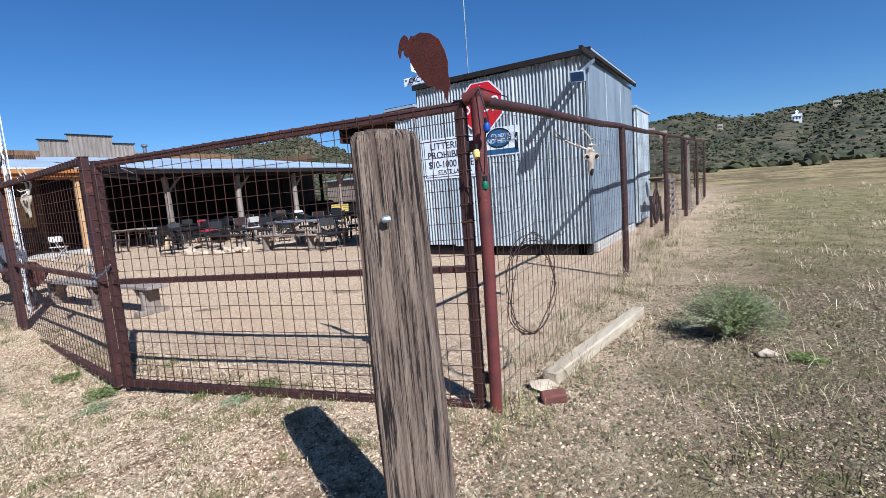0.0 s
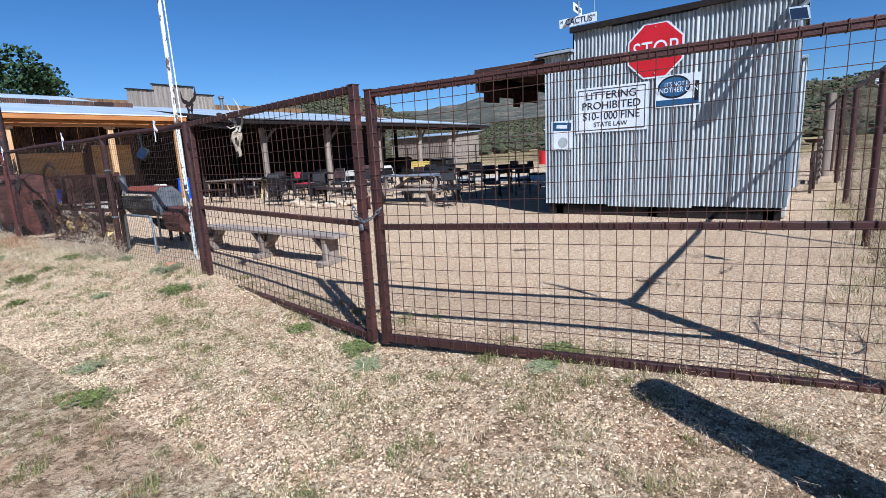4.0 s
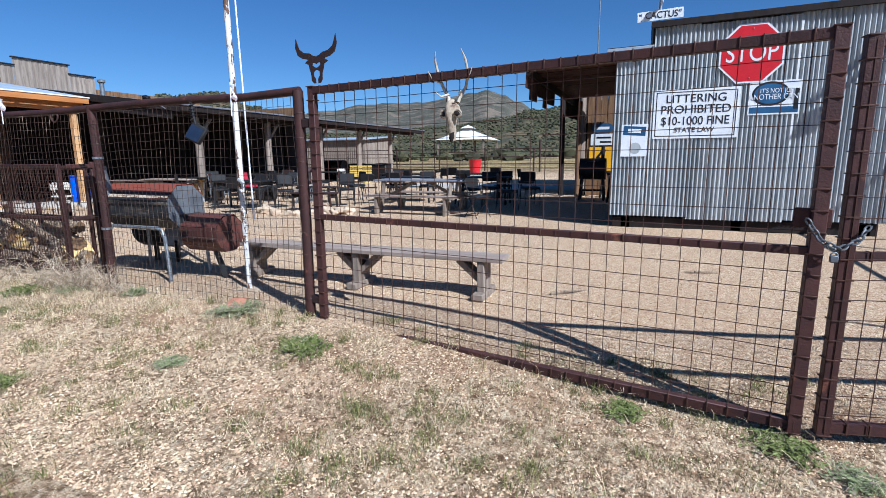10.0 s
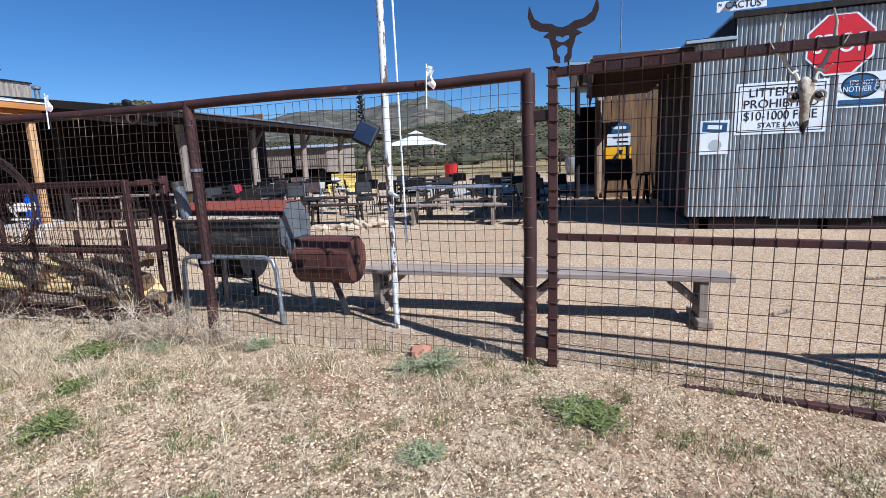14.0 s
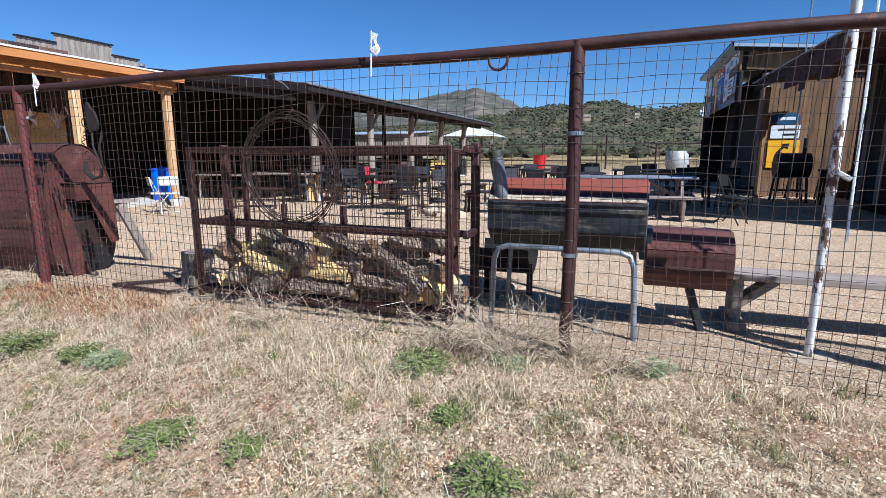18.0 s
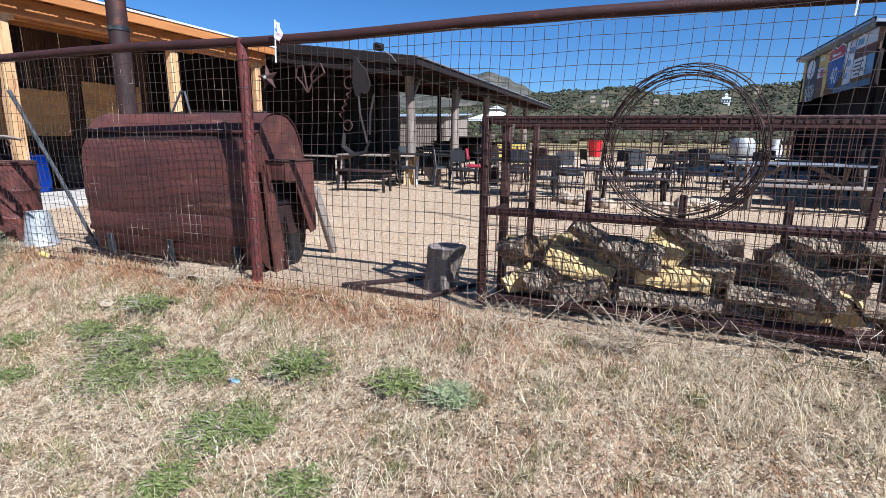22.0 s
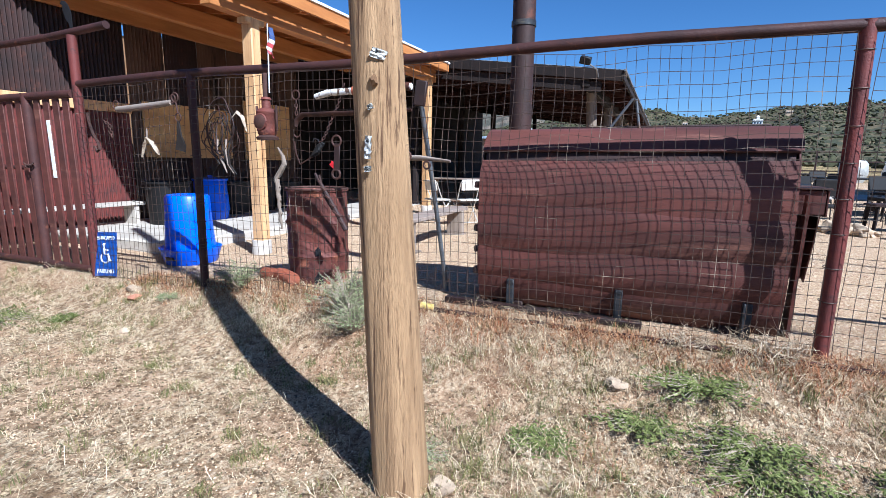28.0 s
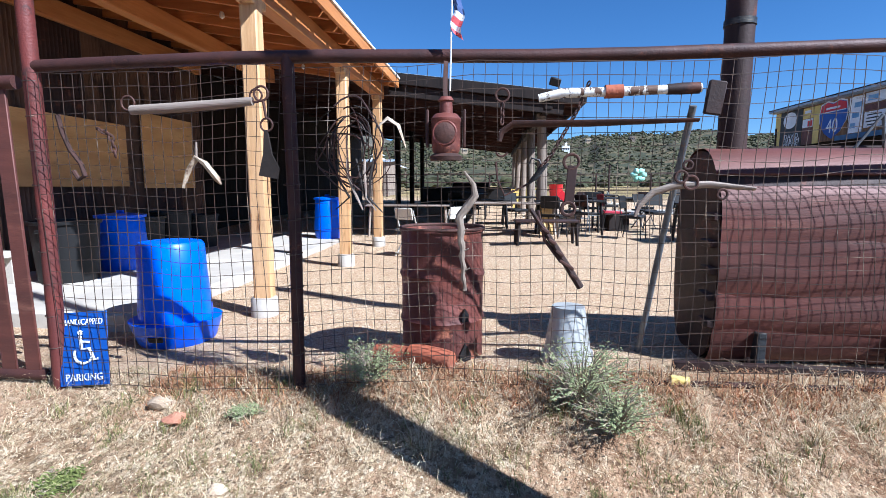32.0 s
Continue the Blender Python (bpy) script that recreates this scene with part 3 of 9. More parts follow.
def gz(x, y):
    """Height of the ground."""
    west = smooth01((-13.0 - x) / 4.0)
    outer = -0.02 - 0.19 * smooth01((-9.0 - x) / 8.0) + 0.05 * smooth01((-18.5 - x) / 3.0)
    if x > 0:
        outer += 0.05 * min(x, 4)
    inner = 0.14 + 0.012 * (y - 3) if y < 100 else 1.3
    inner -= 0.15 * smooth01((-19.0 - x) / 3.0) * smooth01((16 - y) / 8) - 0.08 * smooth01((-19.5 - x) / 1.0) * math.exp(-(((y - 2.65) / 0.35) ** 2))
    k = smooth01((y - 0.9 - 0.95 * west) / (1.9 - 1.0 * west))
    z = outer + (inner - outer) * k
    z -= 0.12 * math.exp(-((x + 4.9) ** 2) / 4.0 - ((y - 2.3) ** 2) / 1.0)
    z += 0.018 * noise.noise((x * 0.9, y * 0.9, 0.0)) + 0.003 * noise.noise((x * 4, y * 4, 3.0))
    return z


# ---- ground, hills ----
def spread(lo, hi, step, grow, far):
    mid = [lo + step * i for i in range(int((hi - lo) / step) + 1)]
    up, d = [mid[-1]], step
    while up[-1] < far:
        d *= grow
        up.append(up[-1] + d)
    dn, d = [mid[0]], step
    while dn[-1] > -far:
        d *= grow
        dn.append(dn[-1] - d)
    return dn[:0:-1] + mid + up[1:]


def build_ground():
    xs, ys = spread(-26, 5, 0.2, 1.12, 2600), spread(-3, 10, 0.2, 1.12, 2600)
    g = G()
    w = len(ys)
    g.v = [(x, y, gz(x, y)) for x in xs for y in ys]
    GX, GY, GZ = np.array(xs), np.array(ys), np.array([p[2] for p in g.v]).reshape(len(xs), w)
    g.f = [(i * w + j, (i + 1) * w + j, (i + 1) * w + j + 1, i * w + j + 1) for i in range(len(xs) - 1) for j in range(w - 1)]
    return solid("ground", g, M["ground"], "tan gravel yard and dry grass ground", "ground", kind="structure"), GX, GY, GZ


ground, GX, GY, GZ = build_ground()
HC = (-10.0, 0.0)


def ridge(name, profile, r0, rc, r1, material, label, rough, a_step=0.25, seed=0.0):
    """A hill: its crest lies at radius rc, with the elevations in degrees of the profile by bearing."""
    prof = sorted(profile)
    a0, a1 = prof[0][0], prof[-1][0]
    na, nr = int((a1 - a0) / a_step), 26

    def elev(a):
        for (p, e), (q, f) in zip(prof, prof[1:]):
            if p <= a <= q:
                return e + (f - e) * smooth01((a - p) / (q - p))
        return 0.0

    def height(a, r):
        top = 1.5 + rc * math.tan(radians(elev(a)))
        k = (r - r0) / (rc - r0) if r < rc else (r1 - r) / (r1 - rc)
        k = max(0.0, min(1.0, k)) ** 1.15
        n = noise.fractal((a * 0.22 + seed, r / rc * 4.0, seed), 1.0, 2.0, 5)
        ang = n * rough * (0.25 + 0.75 * math.sin(math.pi * min(1, k) ** 0.8))
        return 1.0 + (top - 1.0) * k * (1 + ang) - 4.0 * (k <= 0)

    def place(u, v):
        a = a0 + (a1 - a0) * u
        r = r0 + (r1 - r0) * v
        w = radians(a)
        return (HC[0] - r * math.sin(w), HC[1] + r * math.cos(w), height(a, r))

    ob = solid(name, G().grid(place, na, nr), material, label, "hill", kind="structure")
    return ob, height


NEAR = [(-60, 3.0), (-45, 4.0), (-26, 4.7), (-20, 5.4), (-14.5, 5.4), (-10.3, 5.5), (-7, 4.9), (-1, 4.8), (4, 5.4), (8, 5.2), (11, 4.9), (15, 4.2), (20, 3.4), (26, 3.0), (33, 2.6), (38, 2.2), (50, 1.0)]
KNOLL = [(33, 0.5), (36, 2.6), (38.3, 4.2), (41.5, 5.4), (44, 6.5), (46, 6.7), (49, 6.3), (52, 5.8), (56, 5.6), (62, 4.6), (70, 3.2), (85, 2.4), (110, 2.0)]
FAR = [(6, 3.0), (9, 4.0), (11.5, 5.0), (13.5, 5.9), (15, 6.8), (16.8, 7.3), (18.2, 6.9), (20, 6.5), (23, 6.1), (27, 5.9), (30.5, 5.7), (34, 5.0), (38, 4.7), (45, 4.4)]
hill_near, h_near = ridge("backdrop_hill", NEAR, 130, 420, 640, M["hill"], "scrub-covered desert hillside under juniper dots", 0.22, 0.25, 1.0)
hill_knoll, h_knoll = ridge("backdrop_knoll", KNOLL, 160, 380, 560, M["hill"], "rounded scrub-dotted knoll behind the buildings", 0.16, 0.25, 5.0)
hill_far, h_far = ridge("backdrop_mountain", FAR, 500, 1500, 2200, M["far_hill"], "hazy grey-green mountain with a rounded peak", 0.14, 0.2, 9.0)


def shrub_mesh(spots, rng, sub=1):
    """Ragged low crowns, each a few jittered lumps."""
    g = G()
    for x, y, z, r in spots:
        for k in range(2 if sub > 1 else 1):
            g.blob((x + rng.uniform(-0.5, 0.5) * r, y + rng.uniform(-0.5, 0.5) * r, z + r * 0.35), r * rng.uniform(0.6, 0.95), rng, 0.5, 0.7, sub)
    return g


def hill_shrubs():
    rng = random.Random(4)
    spots = []
    for n in range(19000):
        a = rng.uniform(-46, 40)
        r = 130 + 300 * rng.random() ** 0.8
        if noise.noise((a * 0.25, r * 0.02, 2.0)) < rng.uniform(-0.55, 0.25):
            continue
        w = radians(a)
        spots.append((HC[0] - r * math.sin(w), HC[1] + r * math.cos(w), h_near(a, r), rng.uniform(0.35, 1.1) * (0.6 + r / 600)))
    for n in range(4200):
        a = rng.uniform(34, 75)
        r = 170 + 215 * rng.random() ** 0.8
        w = radians(a)
        spots.append((HC[0] - r * math.sin(w), HC[1] + r * math.cos(w), h_knoll(a, r), rng.uniform(0.5, 1.2) * (0.6 + r / 600)))
    solid("hillside_junipers", shrub_mesh(spots, rng), M["juniper"], "dark green juniper scrub dotting the hillsides", "shrubs", kind="stuff")
    spots = []
    for n in range(1300):
        a = rng.uniform(-45, 62)
        r = 58 + 95 * rng.random() ** 0.6
        if a < 45 and r < 66 and a > 5:
            continue
        if noise.noise((a * 0.3, r * 0.05, 7.0)) < rng.uniform(-0.5, 0.35):
            continue
        w = radians(a)
        x, y = HC[0] - r * math.sin(w), HC[1] + r * math.cos(w)
        spots.append((x, y, gz(x, y), rng.uniform(0.5, 1.5)))
    solid("valley_scrub", shrub_mesh(spots, rng, 2), M["juniper"], "low olive-green brush on the flat below the hills", "shrubs", kind="stuff")


hill_shrubs()


# ---- corrugated sheet helper ----
def corrugated(g, p0, along, up, length, height, pitch=0.068, depth=0.021, lean=None, thick=0.003, per=6, wave=0.0):
    """A corrugated sheet from p0; ridges run along up. Its normal is along x up."""
    along, up, p0 = Vector(along).normalized(), Vector(up).normalized(), Vector(p0)
    n = along.cross(up)
    nu = max(6, int(length / pitch * per))

    def fn(u, v):
        s = u * length
        top = height(u) if callable(height) else height
        d = depth * math.cos(2 * math.pi * s / pitch) + wave * noise.noise((s * 0.8, v * 2.0, 1.0))
        return p0 + along * s + up * (v * top) + n * d

    return g.sheet(fn, nu, 2 if wave else 1, thick)


# ---- shed of galvanized sheet ----
SX0, SX1, SY0, SY1 = -6.37, -2.30, 9.0, 13.05


def build_shed():
    shed = thing("metal_shed", (-4.3, 11.0, 0.25), "galvanized corrugated metal shed on a low skid base", "shed")
    zb = 0.42

    def front_top(x):
        return 3.29 if x < -5.77 else 3.64 + (x + 5.77) / 3.47 * 0.06

    sheets = [(-6.37, -5.77), (-5.77, -5.1), (-5.1, -4.42), (-4.42, -3.66), (-3.66, -3.02), (-3.02, -2.30)]
    rng = random.Random(2)
    for k, (a, b) in enumerate(sheets):
        g = G()
        y = SY0 - (0.004 if k % 2 else 0.0)
        corrugated(g, (a, y, zb + rng.uniform(-0.02, 0.02)), (1, 0, 0), (0, 0, 1), b - a + 0.02, lambda u, a=a, b=b: front_top(a + 0.01 + u * (b - a - 0.02)) - zb)
        part("wall_sheet", g, M["galv"], shed)
    corner = G().box((SX1 + 0.012, SY0 - 0.006, 2.05), (0.05, 0.035, 3.2), None, 0.004)
    part("corner_trim", corner, M["galv_shade_tone"], shed)
    part("seam_strip", G().box((-3.66, SY0 - 0.018, 2.6), (0.035, 0.01, 1.9), None, 0.002), M["white"], shed)
    for k in range(3):
        y0 = SY0 + 0.03 + k * 1.34
        part("side_panel", G().box((SX1 + 0.006 * (k % 2), y0 + 0.67, 2.05), (0.02, 1.335, 3.2), None, 0.003), M["galv_shade_tone"], shed, "smooth weathered zinc side panel, toned down for shade")
        part("panel_seam", G().box((SX1 + 0.014, y0, 2.05), (0.012, 0.03, 3.2), None, 0.002), M["galv"], shed)
    # West side boards: canopy shade is put into the colour of most of them.
    for k in range(19):
        y0 = SY0 + 0.02 + k * 0.212
        part("side_board", G().box((SX0 + 0.004 * (k % 3), y0 + 0.105, 1.86), (0.03, 0.204, 2.84), rot(0.3 * (-1) ** k, 0, 0), 0.004), M["dark_wood"] if k % 4 else M["grey_wood"], shed, "weathered board of the shade-darkened side wall")
    part("back_wall", corrugated(G(), (SX1, SY1, zb), (-1, 0, 0), (0, 0, 1), SX1 - SX0, 3.0), M["galv"], shed)
    slab = G()
    rise = math.degrees(math.atan2(0.06, 3.47))
    slab.box((-4.02, 11.02, 3.725), (3.66, 4.15, 0.04), rot(0, -rise, 0), 0.004)
    part("roof", slab, M["roof"], shed)
    part("roof_fascia", G().beam((-5.84, SY0 - 0.06, 3.69), (-2.2, SY0 - 0.06, 3.745), 0.05, 0.1), M["dark_wood"], shed)
    part("roof_fascia_side", G().beam((-2.22, SY0 - 0.09, 3.735), (-2.22, 13.15, 3.735), 0.05, 0.11), M["dark_wood"], shed)
    part("lower_roof", G().box((-6.16, 11.0, 3.325), (0.76, 4.3, 0.05), rot(0, -1, 0), 0.004), M["roof"], shed)
    part("lower_fascia", G().beam((-6.54, SY0 - 0.1, 3.32), (-5.79, SY0 - 0.1, 3.335), 0.04, 0.08), M["dark_wood"], shed)
    part("step_wall", G().box((-5.79, 11.0, 3.5), (0.03, 4.0, 0.36), None, 0.003), M["dark_wood"], shed)
    for x in (-6.1, -4.3, -2.5):
        part("skid", G().box((x, 11.0, 0.3), (0.16, 3.9, 0.2)), M["dark_wood"], shed)
    part("front_skid", G().box((-4.33, SY0 + 0.12, 0.31), (4.0, 0.14, 0.2), None, 0.01), M["dark_wood"], shed, "dark timber skid under the wall sheets")
    part("underside", G().box((-4.33, 11.05, 0.41), (3.9, 3.85, 0.03)), M["dark_wood"], shed)
    part("side_sill", G().box((SX1 - 0.03, 11.15, 0.32), (0.1, 3.75, 0.17)), M["concrete"], shed, "pale block sill")
    return shed


shed = build_shed()


def build_back_box():
    b = thing("back_lean_to", (-2.6, 14.0, 0.3), "small corrugated lean-to behind the metal shed", "lean-to")
    part("wall", corrugated(G(), (-2.22, 13.15, 0.4), (0, 1, 0), (0, 0, 1), 1.8, 2.75), M["galv"], b)
    part("front", corrugated(G(), (-3.42, 13.14, 0.4), (1, 0, 0), (0, 0, 1), 1.2, 2.75), M["galv"], b)
    part("roof", G().box((-2.83, 14.1, 3.2), (1.3, 2.1, 0.06)), M["roof"], b)


build_back_box()


# ---- wooden shack with sign-covered side, beyond the shed ----
def build_shack():
    s = thing("wooden_shack", (-7.0, 18.0, 0.3), "weathered board shack with an open lean-to and sign-covered side", "shack")
    rng = random.Random(6)
    x = -7.55
    while x < -4.3:
        w = rng.uniform(0.16, 0.24)
        part("board", G().box((x + w / 2, 15.6 + rng.uniform(-0.012, 0.012), 1.95), (w - 0.008, 0.03, 3.3 + rng.uniform(-0.06, 0.06)), rot(0, rng.uniform(-0.4, 0.4), 0), 0.004), M["shack_wood"], s)
        x += w
    part("corner_post", G().tube([(-7.66, 15.5, 0.2), (-7.7, 15.5, 3.5)], 0.1, 10), M["grey_wood"], s)
    part("corner_post", G().tube([(-8.28, 15.5, 0.2), (-8.3, 15.5, 3.6)], 0.08, 10), M["dark_wood"], s)
    part("corner_post", G().tube([(-8.28, 21.9, 0.2), (-8.3, 21.9, 3.6)], 0.08, 10), M["dark_wood"], s)
    # Near-black walls: the shade inside the open lean-to is put into their colour.
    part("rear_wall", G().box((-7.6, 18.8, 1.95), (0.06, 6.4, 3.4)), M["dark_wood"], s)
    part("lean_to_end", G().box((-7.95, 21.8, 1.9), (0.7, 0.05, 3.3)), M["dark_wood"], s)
    part("side_band", G().box((-8.3, 18.75, 3.55), (0.05, 6.5, 1.45)), M["shack_wood"], s)
    part("roof", G().box((-6.4, 18.7, 4.05), (4.4, 6.8, 0.08), rot(0, 5, 0)), M["roof"], s)
    part("roof_edge", G().beam((-8.56, 15.3, 4.26), (-8.56, 22.1, 4.26), 0.05, 0.12), M["dark_wood"], s)
    part("gable_board", G().beam((-8.5, 15.38, 4.2), (-4.4, 15.38, 3.85), 0.05, 0.18), M["dark_wood"], s)
    part("gable_infill", G().box((-6.2, 15.55, 3.72), (3.9, 0.04, 0.5), rot(0, 5, 0)), M["shack_wood"], s)
    # Same shade-dark wood for the shack's inner faces.
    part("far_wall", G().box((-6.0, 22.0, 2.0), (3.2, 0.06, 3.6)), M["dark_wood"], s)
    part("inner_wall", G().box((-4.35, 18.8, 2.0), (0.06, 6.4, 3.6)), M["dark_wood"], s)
    return s


build_shack()


def build_canopy():
    c = thing("shed_canopy", (-7.2, 11.5, 0.3), "dark brown board canopy beside the metal shed", "canopy")
    rng = random.Random(8)
    for k in range(14):
        y = 9.15 + k * 0.42
        part("roof_board", G().box((-7.2, y, 3.2 + rng.uniform(-0.006, 0.006)), (1.6, 0.41, 0.03), rot(0, -2, 0), 0.003), M["patio_board"], c)
    part("roof_skin", G().box((-7.2, 12.1, 3.255), (1.7, 6.2, 0.02), rot(0, -2, 0)), M["roof"], c)
    part("edge_beam", G().beam((-7.95, 9.0, 3.1), (-7.95, 15.2, 3.1), 0.06, 0.16), M["dark_wood"], c)
    part("front_beam", G().beam((-8.0, 9.02, 3.2), (-6.4, 9.02, 3.2), 0.05, 0.14), M["patio_board"], c)
    part("post", G().tube([(-7.72, 15.0, 0.2), (-7.73, 15.0, 1.6), (-7.71, 15.0, 3.1)], [0.075, 0.07, 0.065], 8), M["shack_wood"], c)
    for k in range(9):
        part("eave_board", G().box((-8.0, 9.2 + k * 0.35, 2.98 - 0.04 * (k % 3)), (0.025, 0.33, 0.34 + 0.1 * ((k * 7) % 4)), rot(0, 2, 0), 0.004), M["patio_board"], c)


build_canopy()


# ---- main building with porch and open patio ----
PX = -21.8
SLOPE = 0.165
FALL = 0.125


def roof_z(x, z0, x0, fall=SLOPE):
    return z0 + (x0 - x) * fall


def roof_sheet(name, x0, x1, y0, y1, z0, material, owner, fall=SLOPE):
    """A corrugated roof from its low edge x0 up to x1, ridges down the fall."""
    g = G()
    up = Vector((x1 - x0, 0, roof_z(x1, z0, x0, fall) - z0))
    corrugated(g, (x0, y0, z0), (0, 1, 0), up, y1 - y0, up.length, 0.1, 0.012, per=5)
    return part(name, g, material, owner)


def build_building():
    b = thing("roadhouse_building", (-30, 14, 0.2), "long low ranch building with metal roof and stepped false front", "building")
    rng = random.Random(11)
    part("wall_lower", corrugated(G(), (-26.0, 0.5, 0.1), (0, 1, 0), (0, 0, 1), 5.0, 1.95), M["pipe_red"], b, "rust-brown corrugated lower wall")
    part("wall_upper", corrugated(G(), (-26.0, 0.5, 2.2), (0, 1, 0), (0, 0, 1), 5.0, 2.2), M["rust_dark"], b, "dark rusted upper wall sheets")
    part("wall_trim", G().box((-25.96, 3.0, 2.12), (0.05, 5.0, 0.16)), M["gold_wood"], b)
    for k in range(6):
        y = 5.5 + k * 0.75
        part("wall_panel", corrugated(G(), (-26.0, y, 0.1), (0, 1, 0), (0, 0, 1), 0.74, 4.2), M["rust_dark"] if k % 3 == 1 else M["porch_wall"], b)
    part("plywood_board", G().box((-25.93, 6.7, 1.78), (0.02, 2.05, 1.0), rot(0, 0, 0.5), 0.003), M["ply"], b, "golden plywood board on the porch wall")
    part("plywood_board", G().box((-25.93, 8.85, 1.9), (0.02, 1.5, 1.3), rot(0, 0, -0.5), 0.003), M["ply"], b)
    # Near-black boards carry the shade of the patio interior in their colour.
    part("wall_patio", G().box((-27.0, 18.5, 2.0), (0.1, 17.2, 4.1)), M["dark_wood"], b, "board wall at the back of the patio, darkened for shade")
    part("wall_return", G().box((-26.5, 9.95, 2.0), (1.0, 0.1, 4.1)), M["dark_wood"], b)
    part("end_wall", G().box((-30.0, 0.5, 2.6), (8.0, 0.1, 5.2)), M["rust_sheet"], b)
    part("rear_wall", G().box((-36.0, 14.0, 2.8), (0.1, 27, 5.6)), M["shack_wood"], b)
    part("far_wall", G().box((-31.5, 27.2, 2.4), (9.0, 0.1, 4.8)), M["shack_wood"], b)
    roof_sheet("porch_roof", PX, -33.0, 3.85, 10.0, 3.42, M["roof"], b)
    roof_sheet("patio_roof", -18.05, -33.0, 10.06, 27.0, 3.06, M["roof"], b, FALL)
    # stepped false front
    for y0, y1, h in ((12.9, 14.3, 5.85), (14.3, 16.75, 6.2), (16.75, 18.0, 5.78)):
        part("false_front", corrugated(G(), (-33.0, y0, 4.2), (0, 1, 0), (0, 0, 1), y1 - y0, h - 4.2, 0.25, 0.012), M["grey_wood"], b)
        part("parapet_cap", G().box((-33.0, (y0 + y1) / 2, h + 0.03), (0.16, y1 - y0 + 0.1, 0.06)), M["black_iron"], b)
    part("flue", G().cyl((-34.9, 19.7, 4.5), (-34.9, 19.7, 5.85), 0.12, 12), M["galv_pipe"], b)
    part("flue_cap", G().lathe([(0.0, 0.2), (0.2, 0.12), (0.2, 0.0), (0.13, -0.05)], (-34.9, 19.7, 5.9), 14), M["galv_pipe"], b)
    return b


building = build_building()


def build_porch():
    p = thing("timber_porch", (-22.2, 7.0, 0.1), "honey-coloured timber porch frame with posts on concrete footings", "porch")
    for k, y in enumerate((4.5, 7.38, 9.7)):
        z0 = gz(-22.15, y) + 0.17
        part("post", G().box((-22.15, y, (z0 + 3.04) / 2), (0.165, 0.165, 3.04 - z0), rot(0, 0.3 * (k - 1), 4 - 3 * k), 0.016), M["gold_wood"], p)
        part("footing", G().lathe([(0.0, 0.2), (0.115, 0.2), (0.128, 0.185), (0.132, 0.0)], (-22.15, y, gz(-22.15, y) - 0.01), 18), M["concrete"], p, "concrete pier footing")
        part("notch_block", G().box((-22.15, y, 3.0), (0.15, 0.32, 0.12), None, 0.01), M["gold_wood"], p)
    part("header_beam", G().box((-22.15, 6.9, 3.14), (0.16, 6.2, 0.26), None, 0.01), M["gold_beam"], p)
    part("header_beam", G().box((-24.4, 6.9, 3.5), (0.16, 6.2, 0.26), None, 0.01), M["gold_beam"], p)
    part("ledger", G().box((-25.9, 6.9, 3.68), (0.08, 6.1, 0.28), None, 0.006), M["gold_beam"], p)
    part("fascia", G().box((PX + 0.02, 6.9, 3.31), (0.045, 6.16, 0.17), None, 0.004), M["gold_beam"], p)
    part("drip_edge", G().box((PX + 0.05, 6.9, 3.405), (0.03, 6.2, 0.035), None, 0.003), M["white"], p)
    part("barge_board", G().beam((PX, 3.86, 3.32), (-26.0, 3.86, 3.32 + 4.2 * SLOPE), 0.045, 0.17), M["gold_beam"], p)
    part("barge_board", G().beam((PX, 9.98, 3.32), (-26.0, 9.98, 3.32 + 4.2 * SLOPE), 0.045, 0.17), M["gold_beam"], p)
    for k in range(11):
        y = 4.1 + k * 0.57
        part("rafter", G().beam((PX - 0.02, y, 3.30), (-26.0, y, 3.30 + 4.2 * SLOPE), 0.05, 0.15), M["gold_deck"], p)
    for k in range(20):
        x = PX - 0.02 - k * 0.208
        part("deck_board", G().box((x - 0.104, 6.92, roof_z(x - 0.104, 3.395, PX)), (0.204, 6.1, 0.018), rot(0, math.degrees(math.atan(SLOPE)), 0), 0.002), M["gold_beam"], p)
    for k in range(6):
        y = 4.4 + k * 0.95
        part("bulb_socket", G().lathe([(0.0, -0.09), (0.03, -0.07), (0.03, -0.02), (0.02, 0.0)], (-23.4, y, 3.52), 10), M["beige_metal"], p)
    return p


build_porch()
slab = G().box((-24.55, 7.75, 0.05), (2.9, 7.8, 0.22), None, 0.02)
solid("porch_slab", slab, M["concrete"], "pale concrete porch slab beside the gravel", "slab", kind="structure")


